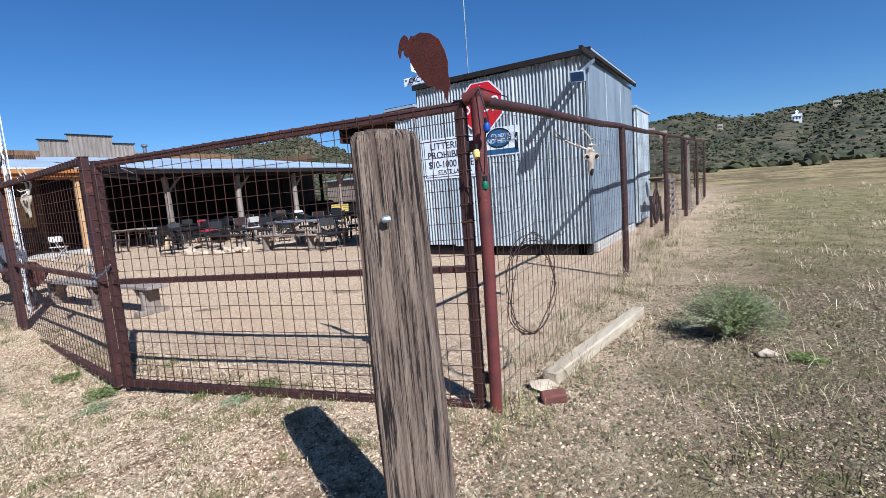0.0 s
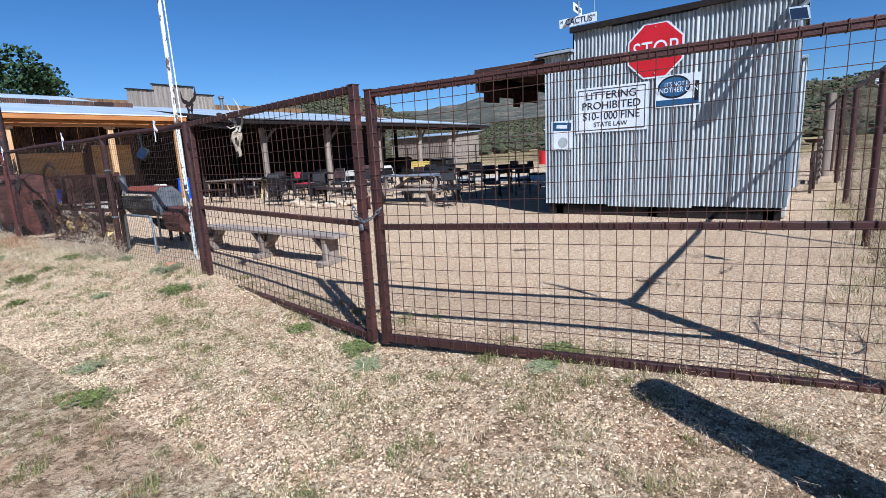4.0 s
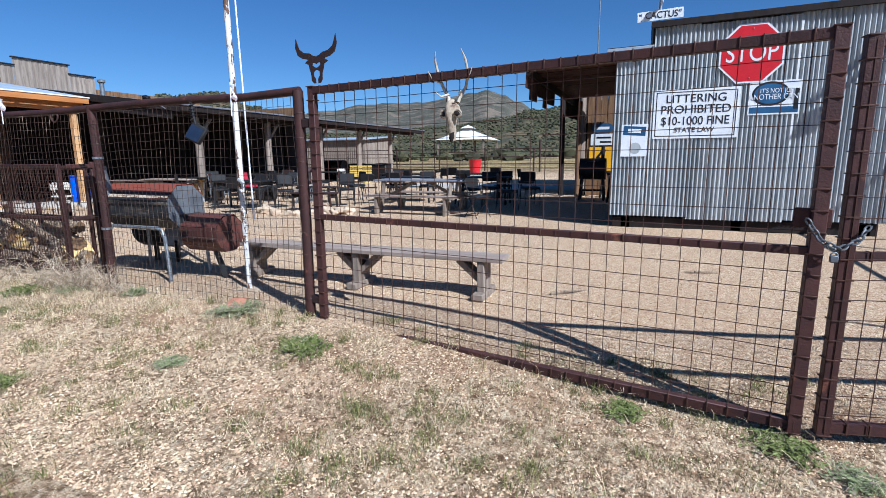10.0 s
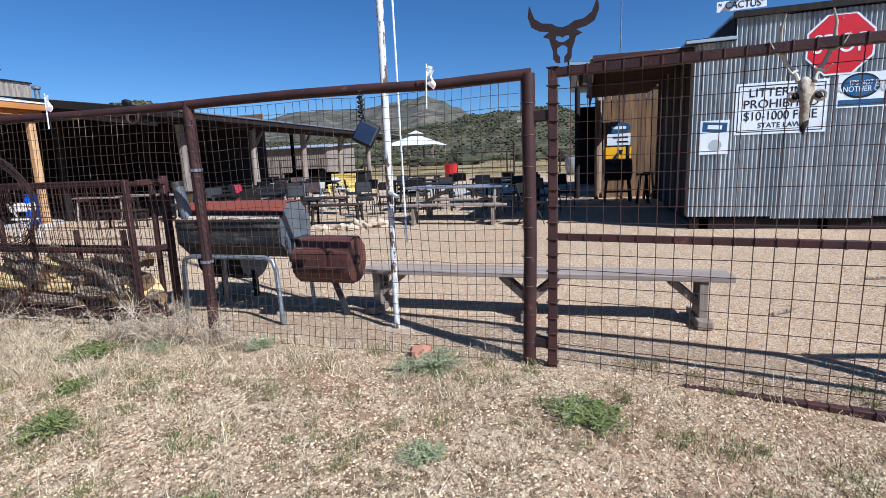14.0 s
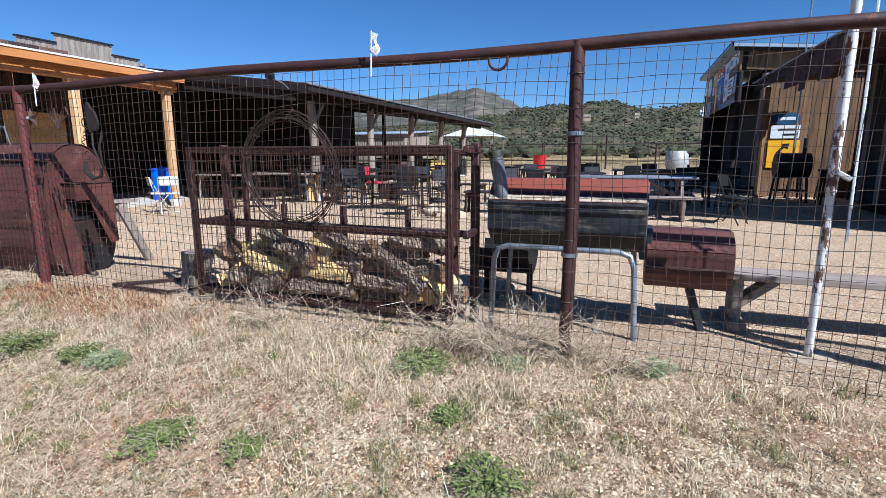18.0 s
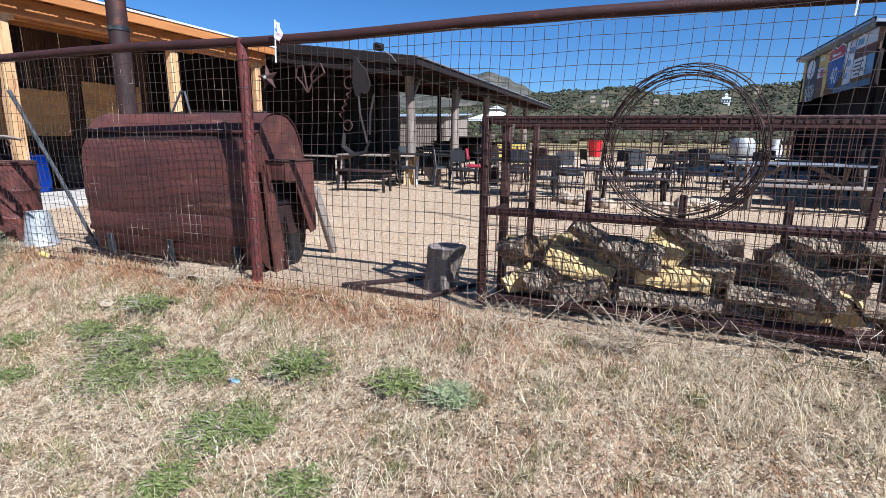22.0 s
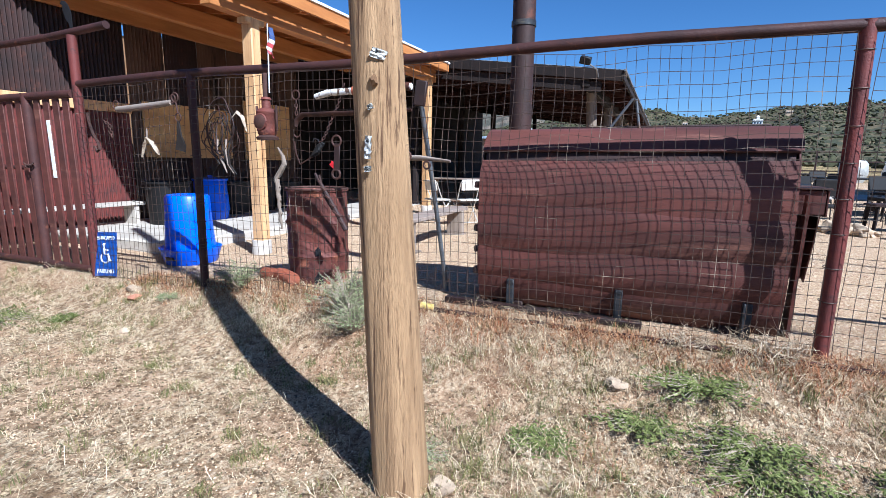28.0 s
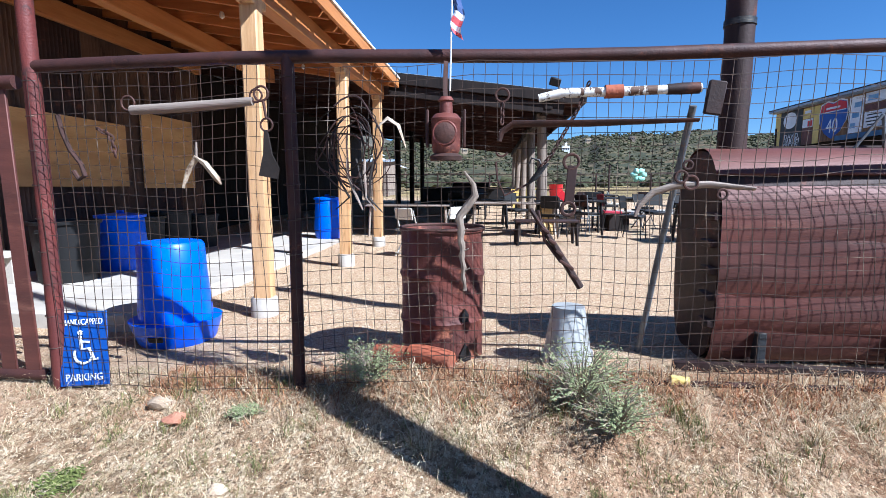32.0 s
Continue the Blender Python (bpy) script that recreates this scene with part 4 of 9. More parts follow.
def build_patio():
    p = thing("patio_shelter", (-18.8, 17.0, 0.2), "open patio shelter of rough peeled-log posts under a dark eave", "shelter")
    rng = random.Random(5)
    for k in range(5):
        y = 11.2 + 3.2 * k
        pts = [(-18.8 + rng.uniform(-0.03, 0.03), y + rng.uniform(-0.03, 0.03), z) for z in (0.15, 1.0, 1.9, 2.85)]
        part("post", G().tube(pts, [0.14, 0.125, 0.115, 0.11], 10), M["grey_wood"], p)
        part("brace", G().beam((-18.82, y + 0.1, 2.25), (-18.82, y + 0.62, 2.82), 0.07, 0.09), M["grey_wood"], p)
        # Inner posts and eave: roof shade is put into the near-black wood.
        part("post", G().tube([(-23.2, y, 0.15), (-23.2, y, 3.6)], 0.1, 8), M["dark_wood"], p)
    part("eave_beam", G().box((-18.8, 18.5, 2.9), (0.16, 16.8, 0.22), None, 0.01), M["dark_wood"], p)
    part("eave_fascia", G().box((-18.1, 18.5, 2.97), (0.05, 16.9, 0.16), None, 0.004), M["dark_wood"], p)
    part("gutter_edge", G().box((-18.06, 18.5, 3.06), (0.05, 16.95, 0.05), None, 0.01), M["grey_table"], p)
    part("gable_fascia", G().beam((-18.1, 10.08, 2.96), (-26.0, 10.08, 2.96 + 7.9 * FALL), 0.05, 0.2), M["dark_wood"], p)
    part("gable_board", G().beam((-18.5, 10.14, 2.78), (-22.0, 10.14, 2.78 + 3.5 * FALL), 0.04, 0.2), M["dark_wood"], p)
    for k in range(14):
        y = 10.4 + 1.25 * k
        part("rafter", G().beam((-18.1, y, 2.93), (-27.0, y, 2.93 + 8.9 * FALL), 0.06, 0.16), M["patio_board"], p)
    for k in range(16):
        x = -18.1 - k * 0.56
        part("ceiling_board", G().box((x - 0.28, 18.5, roof_z(x - 0.28, 3.025, -18.1, FALL)), (0.55, 16.8, 0.02), rot(0, math.degrees(math.atan(FALL)), 0), 0.002), M["patio_board"], p)
    return p


build_patio()
pad = G().box((-10.5, 24.5, 0.2), (10.5, 14.0, 0.3), None, 0.03)
solid("concrete_pad", pad, M["concrete"], "flat pale concrete pad beyond the tables", "slab", kind="structure")


# ---- fence line, gates ----
def wire_runs(place, length, height, du, dv, wob=0.0, seed=0, seg=0.5):
    """The paths of woven wires, level ones first: place(s, h, off) gives the world point."""
    rng = random.Random(seed)
    nh, nv = int(round(height / dv)), int(round(length / du))
    off = seed * 7.3

    def pt(s, h):
        a = wob * noise.noise((s * 0.9 + off, h * 1.3, 0.0))
        b = wob * noise.noise((s * 2.1 + off, h * 2.0, 5.0))
        c = wob * noise.noise((s * 0.7 + off, h * 0.8, 9.0))
        return place(s + a, h + b * 0.8, c * 0.8)

    runs = []
    for j in range(nh + 1):
        h = height * j / nh
        n = max(2, int(length / seg))
        runs.append([pt(length * i / n, h) for i in range(n + 1)])
    for i in range(nv + 1):
        s = length * i / nv + rng.uniform(-1, 1) * wob * 0.25
        n = max(2, int(height / 0.16)) if wob > 0.02 else 2
        runs.append([pt(s, height * k / n) for k in range(n + 1)])
    return runs


def wires(owner, material, place, length, height, du, dv, r, wob=0.0, seed=0, seg=0.5):
    """Each wire of a woven panel as a part of its own."""
    for run in wire_runs(place, length, height, du, dv, wob, seed, seg):
        part("wire", G().tube(run, r, 4, False), material, owner)


def lerp(p, q, k):
    return Vector(p) * (1 - k) + Vector(q) * k


def build_leaf(name, hinge, latch, z_h, z_l, top_h, top_l, flip):
    """One gate leaf of square tube with welded wire, between two upright stiles."""
    leaf = thing(name, (hinge[0], hinge[1], z_h), "rusty square-tube ranch gate filled with welded wire", "gate", "gate leaves")
    h, l = Vector((*hinge, 0)), Vector((*latch, 0))
    d = (l - h).normalized()
    length = (l - h).length
    turn = math.degrees(math.atan2(d.y, d.x))

    def at(s, k, off=0.0):
        u = s / length
        lo, hi = z_h + (z_l - z_h) * u, top_h + (top_l - top_h) * u
        p = h + d * s
        return Vector((p.x + d.y * off, p.y - d.x * off, lo + (hi - lo) * k))

    part("hinge_stile", G().beam(at(0, 0), at(0, 1), 0.06, 0.06), M["pipe"], leaf)
    part("latch_stile", G().beam(at(length, 0), at(length, 1), 0.065, 0.065), M["pipe"], leaf)
    part("top_rail", G().beam(at(0, 0.985), at(length, 0.985), 0.055, 0.055), M["pipe"], leaf)
    part("bottom_rail", G().beam(at(0, 0.02), at(length, 0.02), 0.055, 0.06), M["pipe"], leaf)
    part("middle_rail", G().beam(at(0, 0.48), at(length, 0.48), 0.04, 0.045), M["pipe"], leaf)
    side = -0.034

    def place(s, hh, off):
        k = (hh + 0.02) / 2.0
        return at(s, min(1.0, k), side + off)

    wires(leaf, M["gate_wire"], place, length, 1.96, 0.103, 0.103, 0.0029, 0.01, 3 + flip, 0.6)
    ties = G()
    n = int(length / 0.103)
    for i in range(n + 1):
        for k in (0.985, 0.02, 0.48):
            p = at(length * i / n, k, 0)
            w = 0.064 if k > 0.9 else (0.068 if k < 0.1 else 0.05)
            ties.box(p, (0.007, w, w), rot(0, 0, turn), 0.001)
    m = 19
    for i in range(m + 1):
        for s in (0, length):
            ties.box(at(s, i / m, 0), (0.074, 0.074, 0.007), rot(0, 0, turn), 0.001)
    tagged(part("tie_wire", ties, M["gate_wire"], leaf), kind="stuff")
    for k in (0.12, 0.86):
        p = at(-0.06, k, 0)
        part("hinge", G().box(p, (0.14, 0.05, 0.07), rot(0, 0, turn), 0.006), M["rust_dark"], leaf)
    if flip:
        part("latch_plate", G().box(at(length - 0.02, 0.56, -0.03), (0.16, 0.02, 0.1), rot(0, 0, turn), 0.004), M["pipe"], leaf)
    return leaf


gate_left = build_leaf("gate_leaf", (-8.36, 2.77), (-4.96, 2.25), 0.05, 0.03, 2.10, 2.12, 1)
gate_right = build_leaf("gate_leaf", (-1.52, 2.86), (-4.82, 2.28), 0.10, 0.03, 2.15, 2.07, 0)


def chain(name, pts, link=0.045, r=0.006, material=None, label="", category="chain"):
    """A chain of turned oval links along a path."""
    g = G()
    pts = [Vector(p) for p in pts]
    run = [0.0]
    for a, b in zip(pts, pts[1:]):
        run.append(run[-1] + (b - a).length)
    n = max(2, int(run[-1] / (link * 0.72)))
    for i in range(n):
        s = run[-1] * (i + 0.5) / n
        k = max(j for j in range(len(pts) - 1) if run[j] <= s)
        d = (pts[k + 1] - pts[k]).normalized()
        p = pts[k] + d * (s - run[k])
        a = d.orthogonal().normalized()
        c = d.cross(a)
        w = a if i % 2 else c
        g.tube([p + d * math.cos(q) * link * 0.5 + w * math.sin(q) * link * 0.3 for q in [2 * math.pi * t / 10 for t in range(11)]], r, 5, False)
    return solid(name, g, material or M["galv_pipe"], label, category, at=tuple(pts[0]))


chain("gate_chain", [(-5.02, 2.2, 1.2), (-4.96, 2.17, 1.1), (-4.88, 2.17, 1.06), (-4.8, 2.2, 1.1), (-4.75, 2.24, 1.17)], 0.04, 0.005, M["dull_steel"], "steel chain looped round the two gate stiles")
lock = thing("padlock", (-4.9, 2.16, 1.0), "small steel padlock hanging on the gate chain", "padlock")
part("body", G().box((-4.9, 2.16, 1.012), (0.036, 0.02, 0.036), None, 0.006), M["dull_steel"], lock)
part("shackle", G().ring((-4.9, 2.16, 1.03), 0.014, 0.004, n=12, a0=0, a1=math.pi), M["galv_pipe"], lock)


def rail_z(x):
    for a, za, b, zb in ((-1.4, 2.15, -8.5, 2.09), (-8.5, 2.06, -11.18, 2.06), (-11.18, 2.06, -16.25, 2.03), (-16.25, 2.03, -21.06, 2.0), (-21.06, 2.0, -22.6, 1.99)):
        if b <= x <= a:
            return za + (zb - za) * (x - a) / (b - a)
    return 2.0


def rail_y(x):
    pts = ((-8.5, 2.79), (-11.18, 2.85), (-16.25, 2.82), (-21.06, 2.61), (-22.6, 2.58))
    for (a, ya), (b, yb) in zip(pts, pts[1:]):
        if b <= x <= a:
            return ya + (yb - ya) * (x - a) / (b - a)
    return 2.8


def build_fence():
    f = thing("pipe_fence", (-15.0, 2.8, 0.15), "rusty pipe fence with sagging woven wire", "fence")
    for x, r, m in ((-8.52, 0.045, "pipe"), (-11.18, 0.043, "pipe"), (-16.25, 0.042, "pipe_red"), (-21.06, 0.036, "pipe"), (-22.6, 0.045, "pipe_red")):
        y = rail_y(max(-22.6, min(-8.5, x)))
        top = rail_z(max(-22.59, min(-8.51, x))) + (0.02 if x > -22 else 0.45)
        part("post", G().tube([(x, y, gz(x, y) - 0.1), (x + 0.01, y, 1.0), (x, y, top)], r, 14), M[m], f)
    xs = [-8.5 - 14.1 * i / 24 for i in range(25)]
    part("top_rail", G().tube([(x, rail_y(x) , rail_z(x) + 0.012 * math.sin(x * 1.7)) for x in xs], 0.036, 12), M["pipe"], f)
    for a, b, s in ((-8.56, -11.14, 1), (-11.22, -16.2, 2), (-16.3, -21.02, 3), (-21.1, -22.55, 4)):
        def place(sv, h, off, a=a):
            x = a - sv
            lo = gz(x, rail_y(max(-22.6, x))) + 0.02
            hi = rail_z(max(-22.59, min(-8.51, x))) - 0.05
            return Vector((x, rail_y(max(-22.6, min(-8.5, x))) - 0.05 + off, lo + (hi - lo) * h / 1.8))
        wires(f, M["wire"], place, a - b, 1.8, 0.064, 0.076, 0.002, 0.042, s, 0.2)
    ties = G()
    for x in (-8.52, -11.18, -16.25, -21.06, -22.6):
        y = rail_y(max(-22.6, min(-8.5, x)))
        for k in range(9):
            z = 0.3 + k * 0.2
            ties.ring((x, y, z), 0.047, 0.003, (1, 0, 0), (0, 1, 0.1), 12, 4)
    tagged(part("tie_wire", ties, M["wire"], f), kind="stuff")
    for z in (0.8, 1.55):
        part("post_clamp", G().lathe([(0.044, -0.012), (0.052, -0.012), (0.052, 0.012), (0.044, 0.012)], (-11.175, rail_y(-11.18), z), 16), M["galv_pipe"], f)
    part("base_pipe", G().tube([(-16.6, 2.7, gz(-16.6, 2.7) + 0.004), (-14.6, 2.7, gz(-14.6, 2.7) + 0.006)], 0.02, 8), M["rust_bit"], f)
    part("base_pipe", G().tube([(-19.3, 2.74, gz(-19.3, 2.74) + 0.004), (-16.4, 2.72, gz(-16.4, 2.72) + 0.004)], 0.02, 8), M["rust_bit"], f)
    return f


build_fence()


def build_side_fence():
    f = thing("side_fence", (-1.4, 12.0, 0.3), "rusty pipe and wire fence running back beside the shed", "fence")

    def zr(y):
        return 2.13 + (y - 2.85) * 0.028

    posts = ((2.85, 0.041, "pipe_red"), (7.2, 0.042, "pipe"), (11.6, 0.045, "pipe"), (15.9, 0.045, "pipe"), (20.0, 0.045, "pipe"), (24.0, 0.045, "pipe"))
    for y, r, m in posts:
        part("post", G().tube([(-1.4, y, gz(-1.4, y) - 0.1), (-1.39, y, 1.2), (-1.4, y, zr(y) + 0.02)], r, 14), M[m], f)
    part("post_cap", G().tube([(-1.48, 2.85, 2.15), (-1.4, 2.85, 2.17), (-1.38, 2.95, 2.15)], [0.042, 0.047, 0.042], 10), M["pipe_red"], f)
    part("top_rail", G().tube([(-1.4, 2.85 + 21.2 * i / 20, zr(2.85 + 21.2 * i / 20) + 0.01 * math.sin(i * 1.9)) for i in range(21)], 0.036, 10), M["pipe"], f)

    def place(s, h, off):
        y = 2.9 + s
        lo, hi = gz(-1.4, y) + 0.02, zr(y) - 0.05
        return Vector((-1.35 + off, y, lo + (hi - lo) * h / 1.85))

    wires(f, M["wire"], place, 21.0, 1.85, 0.102, 0.15, 0.0018, 0.045, 7, 0.25)
    return f


build_side_fence()


# ---- posts and poles by the path ----
def build_old_post():
    p = thing("old_wooden_post", (-1.12, 1.51, -0.05), "weathered grey split wooden post with rusty bolts", "post")

    cracks = [(-1.9, 0.16, 0.03), (-1.2, 0.12, 0.025), (-2.6, 0.12, 0.02), (-0.5, 0.14, 0.03), (0.8, 0.15, 0.04), (2.4, 0.12, 0.03), (-1.55, 0.08, 0.015), (-2.2, 0.07, 0.015)]

    def wob(w, z):
        q = (w + math.pi) % (2 * math.pi) - math.pi
        k = 1 + 0.10 * noise.noise((math.cos(w) * 2.2, math.sin(w) * 2.2, z * 0.5)) + 0.06 * noise.noise((math.cos(w) * 9, math.sin(w) * 9, z * 0.35)) + 0.035 * noise.noise((math.cos(w) * 26, math.sin(w) * 26, z * 0.9))
        for c, d, s in cracks:
            cc = c + 0.10 * noise.noise((c * 7, z * 0.9, 2.0))
            dep = 1.5 * d * max(0.0, 0.6 + 0.9 * noise.noise((c * 11, z * 0.8, 6.0)))
            k -= dep * math.exp(-(((q - cc) / s) ** 2))
        e = w - radians(70)
        return k * 0.165 * 0.082 / math.hypot(0.082 * math.cos(e), 0.165 * math.sin(e)) / 0.15

    prof = [(0.0, 1.83), (0.06, 1.845), (0.108, 1.835), (0.12, 1.82)] + [(0.126 + 0.012 * min(1.0, k / 12), 1.8 - 1.9 * k / 24) for k in range(25)]
    shaft = G().lathe(prof[::-1], (-1.12, 1.51, 0), 180, wob)
    shaft.v = [(px + 0.022 * (1.8 - pz), py, pz) for px, py, pz in shaft.v]
    part("shaft", shaft, M["old_post"], p)
    for x, y, z in ((-1.186, 1.405, 1.535), (-1.075, 1.395, 1.525)):
        part("bolt", G().tube([(x + 0.01, y + 0.02, z), (x, y, z), (x - 0.003, y - 0.008, z)], [0.014, 0.013, 0.006], 8), M["galv_pipe"], p)
    return p


build_old_post()


def build_pole():
    p = thing("utility_pole", (-18.24, 1.17, -0.3), "tan wooden utility pole with nails and shreds of paper", "pole")

    def wob(w, z):
        return 1 + 0.03 * noise.noise((math.cos(w) * 5, math.sin(w) * 5, z * 0.3)) + 0.02 * noise.noise((math.cos(w) * 14, math.sin(w) * 14, z * 0.5))

    shaft = G().lathe([(0.126 - 0.012 * min(z, 4.5), z) for z in [-0.45 + 0.25 * k for k in range(30)]], (0, 0, 0), 40, wob)
    shaft.v = [(-18.21 + px - 0.055 * pz, 1.17 + py, pz) for px, py, pz in shaft.v]
    part("shaft", shaft, M["pole_wood"], p)
    def bent_tin(x, z, w, h, lean, lift, seed):
        """A crumpled strip of tin nailed flat on the pole's face."""
        axis = -18.21 - 0.055 * z
        r = 0.126 - 0.012 * z

        def fn(u, v):
            a, b = (u - 0.5) * w, (v - 0.5) * h
            px, pz = x + a * math.cos(lean) - b * math.sin(lean), z + a * math.sin(lean) + b * math.cos(lean)
            off = max(-0.97, min(0.97, (px - axis) / r))
            out = lift * (0.35 + abs(noise.noise((u * 3.3 + seed, v * 5.1, seed))) * 1.6) + 0.003 * math.sin(v * 19 + 5 * u)
            return (px, 1.17 - r * math.sqrt(1 - off * off) - 0.004 - out, pz)
        tin = part("bent_tin", G().sheet(fn, 7, 9, 0.0012), M["zinc"], p, "crumpled strip of bright tin")
        c = fn(0.4, 0.75)
        part("nail", G().cyl((c[0], c[1] + 0.006, c[2]), (c[0], c[1] - 0.005, c[2]), 0.006, 8), M["soot"], tin)

    bent_tin(-18.243, 1.687, 0.05, 0.036, -0.3, 0.014, 1.0)
    bent_tin(-18.269, 1.487, 0.022, 0.02, 0.4, 0.012, 2.0)
    bent_tin(-18.282, 1.33, 0.03, 0.09, -0.06, 0.008, 3.0)
    bent_tin(-18.28, 1.244, 0.034, 0.022, 0.1, 0.014, 4.0)
    part("knot", G().blob((-18.257, 1.062, 1.587), 0.016, random.Random(3), 0.35, 1.3, 2), M["shack_wood"], p)
    return p


build_pole()


def build_flagpole():
    p = thing("flagpole", (-9.7, 3.31, 0.12), "leaning white flagpole with peeling rusty paint on a concrete pad", "flagpole")
    part("pad", G().box((-9.68, 3.3, 0.115), (0.26, 0.26, 0.07), rot(0, 0, 8), 0.02), M["rock"], p)
    part("lower_tube", G().tube([(-9.7, 3.31, 0.1), (-9.7, 3.31, 1.25)], 0.025, 14), M["white_peel"], p)
    part("upper_tube", G().tube([(-9.7, 3.31, 1.2), (-9.705, 3.31, 4.0), (-9.71, 3.31, 7.5)], [0.03, 0.028, 0.024], 14), M["white_peel"], p)
    part("halyard", G().tube([(-9.58, 3.33, 0.9), (-9.6, 3.33, 2.5), (-9.66, 3.33, 7.4)], 0.008, 6), M["cloth_white"], p)
    part("cleat", G().box((-9.66, 3.27, 1.3), (0.09, 0.03, 0.03), rot(0, 30, 0)), M["zinc"], p)


build_flagpole()

# ---- plasma-cut figures on the posts ----
vult = [(72, 83), (67, 65), (73, 43), (85, 28), (99, 24), (110, 32), (115, 43), (125, 32), (133, 37), (161, 33), (199, 45), (229, 67), (247, 101), (255, 131), (253, 157), (257, 192), (249, 207), (246, 229), (241, 229), (233, 203), (221, 193), (211, 197), (199, 185), (176, 177), (161, 162), (143, 145), (127, 121), (115, 104), (110, 86), (101, 87), (91, 76), (90, 63), (81, 63), (78, 76)]
solid("vulture_cutout", G().plate([((x - 240) * 0.00236, (228 - y) * 0.00236) for x, y in vult], 0.005, (-1.6, 2.83, 2.16), Vector((0.96, -0.22, 0)).normalized()), M["rust_cut"], "rusted plate cutout of a hunched bird on the gate", "metal cutout", at=(-1.6, 2.83, 2.16))
half = [(0, 0.26), (0.035, 0.27), (0.07, 0.295), (0.13, 0.305), (0.18, 0.345), (0.215, 0.45), (0.224, 0.36), (0.2, 0.285), (0.15, 0.25), (0.085, 0.235), (0.125, 0.205), (0.085, 0.185), (0.075, 0.14), (0.06, 0.09), (0.058, 0.03), (0.035, 0.0), (0.012, 0.0), (0.014, 0.045), (0.032, 0.07), (0.032, 0.11), (0.014, 0.125), (0, 0.13), (0, 0.15), (0.018, 0.155), (0.044, 0.175), (0.04, 0.2), (0.016, 0.196), (0, 0.186)]
skull = G()
for q in (1, -1):
    skull.plate([(q * a, b) for a, b in half][::q], 0.006, (-8.305, 2.77, 2.125), (0.95, -0.09, 0), (0, 0, 0.8))
solid("bull_skull_cutout", skull, M["rust_dark"], "dark steel bull-skull cutout standing on the gate hinge", "metal cutout", at=(-8.305, 2.77, 2.125))
bird = [(0, 0), (0.04, 0.0), (0.05, 0.08), (0.045, 0.2), (0.0, 0.29), (-0.06, 0.35), (-0.13, 0.36), (-0.16, 0.32), (-0.11, 0.3), (-0.12, 0.24), (-0.07, 0.12), (-0.02, 0.07)]
solid("crow_cutout", G().plate([(a * 0.75, b * 0.75) for a, b in bird], 0.005, (-22.6, 2.58, 2.5)), M["black_iron"], "black steel crow cutout on top of the gate frame", "metal cutout", at=(-22.6, 2.58, 2.5))


def build_skull(name, at, right, s, label, wide=1.0, sweep=0.0, low=1.0):
    """A bleached skull, muzzle down, with two branching antlers."""
    k = thing(name, at, label, "skull")
    r = Vector(right).normalized()
    f = Vector((0, 0, 1)).cross(r) * -1
    o = Vector(at)

    def P(a, b, c):
        if b > 0.06:
            a, b = a * wide - sweep * (b - 0.06), 0.06 + (b - 0.06) * low
        return o + r * a * s + Vector((0, 0, 1)) * b * s + f * c * s

    g = G().tube([P(0, 0.06, -0.02), P(0, 0.02, 0.01), P(0, -0.05, 0.03), P(0, -0.12, 0.035), P(0, -0.19, 0.03), P(0, -0.25, 0.02), P(0, -0.32, 0.01)], [x * s for x in (0.045, 0.078, 0.082, 0.055, 0.04, 0.043, 0.024)], 14, True, 0.65)
    sk = part("cranium", g, M["bone"], k)
    for q in (-1, 1):
        part("eye_hollow", G().blob(P(0.07 * q, -0.06, 0.062), 0.03 * s, random.Random(3), 0.2, 1.0, 1), M["dark_wood"], sk)
        part("eye_socket", G().ring(P(0.082 * q, -0.06, 0.06), 0.034 * s, 0.012 * s, r, (0, 0, 1), 12, 6), M["bone"], sk)
        a = [P(0.05 * q, 0.05, 0), P(0.1 * q, 0.1, -0.02), P(0.2 * q, 0.2, -0.04), P(0.27 * q, 0.33, -0.02), P(0.27 * q, 0.47, 0.03), P(0.23 * q, 0.56, 0.06)]
        ant = part("antler", G().tube(a, [x * s for x in (0.02, 0.017, 0.016, 0.015, 0.011, 0.004)], 8), M["antler"], k)
        part("tine", G().tube([P(0.09 * q, 0.14, -0.02), P(0.17 * q, 0.11, 0.06), P(0.22 * q, 0.15, 0.1)], [x * s for x in (0.012, 0.009, 0.004)], 6), M["antler"], ant)
        part("tine", G().tube([P(0.23 * q, 0.26, -0.03), P(0.33 * q, 0.29, 0.03), P(0.4 * q, 0.38, 0.05)], [x * s for x in (0.012, 0.009, 0.003)], 6), M["antler"], ant)
    part("nose_hollow", G().blob(P(0, -0.27, 0.045), 0.03 * s, random.Random(4), 0.3, 1.8, 1), M["dark_wood"], sk)
    return k


build_skull("elk_skull", (-7.05, 2.57, 1.86), (0.985, -0.155, 0), 0.7, "bleached elk skull with antlers wired to the gate", 0.62, 0.05, 0.95)
build_skull("deer_skull", (-1.33, 5.2, 1.86), (0.72, 0.69, 0), 0.7, "bleached deer skull with antlers on the wire fence", 0.8, 0.75, 0.62)

# ---- signs on the shed ----
FY = SY0 - 0.022


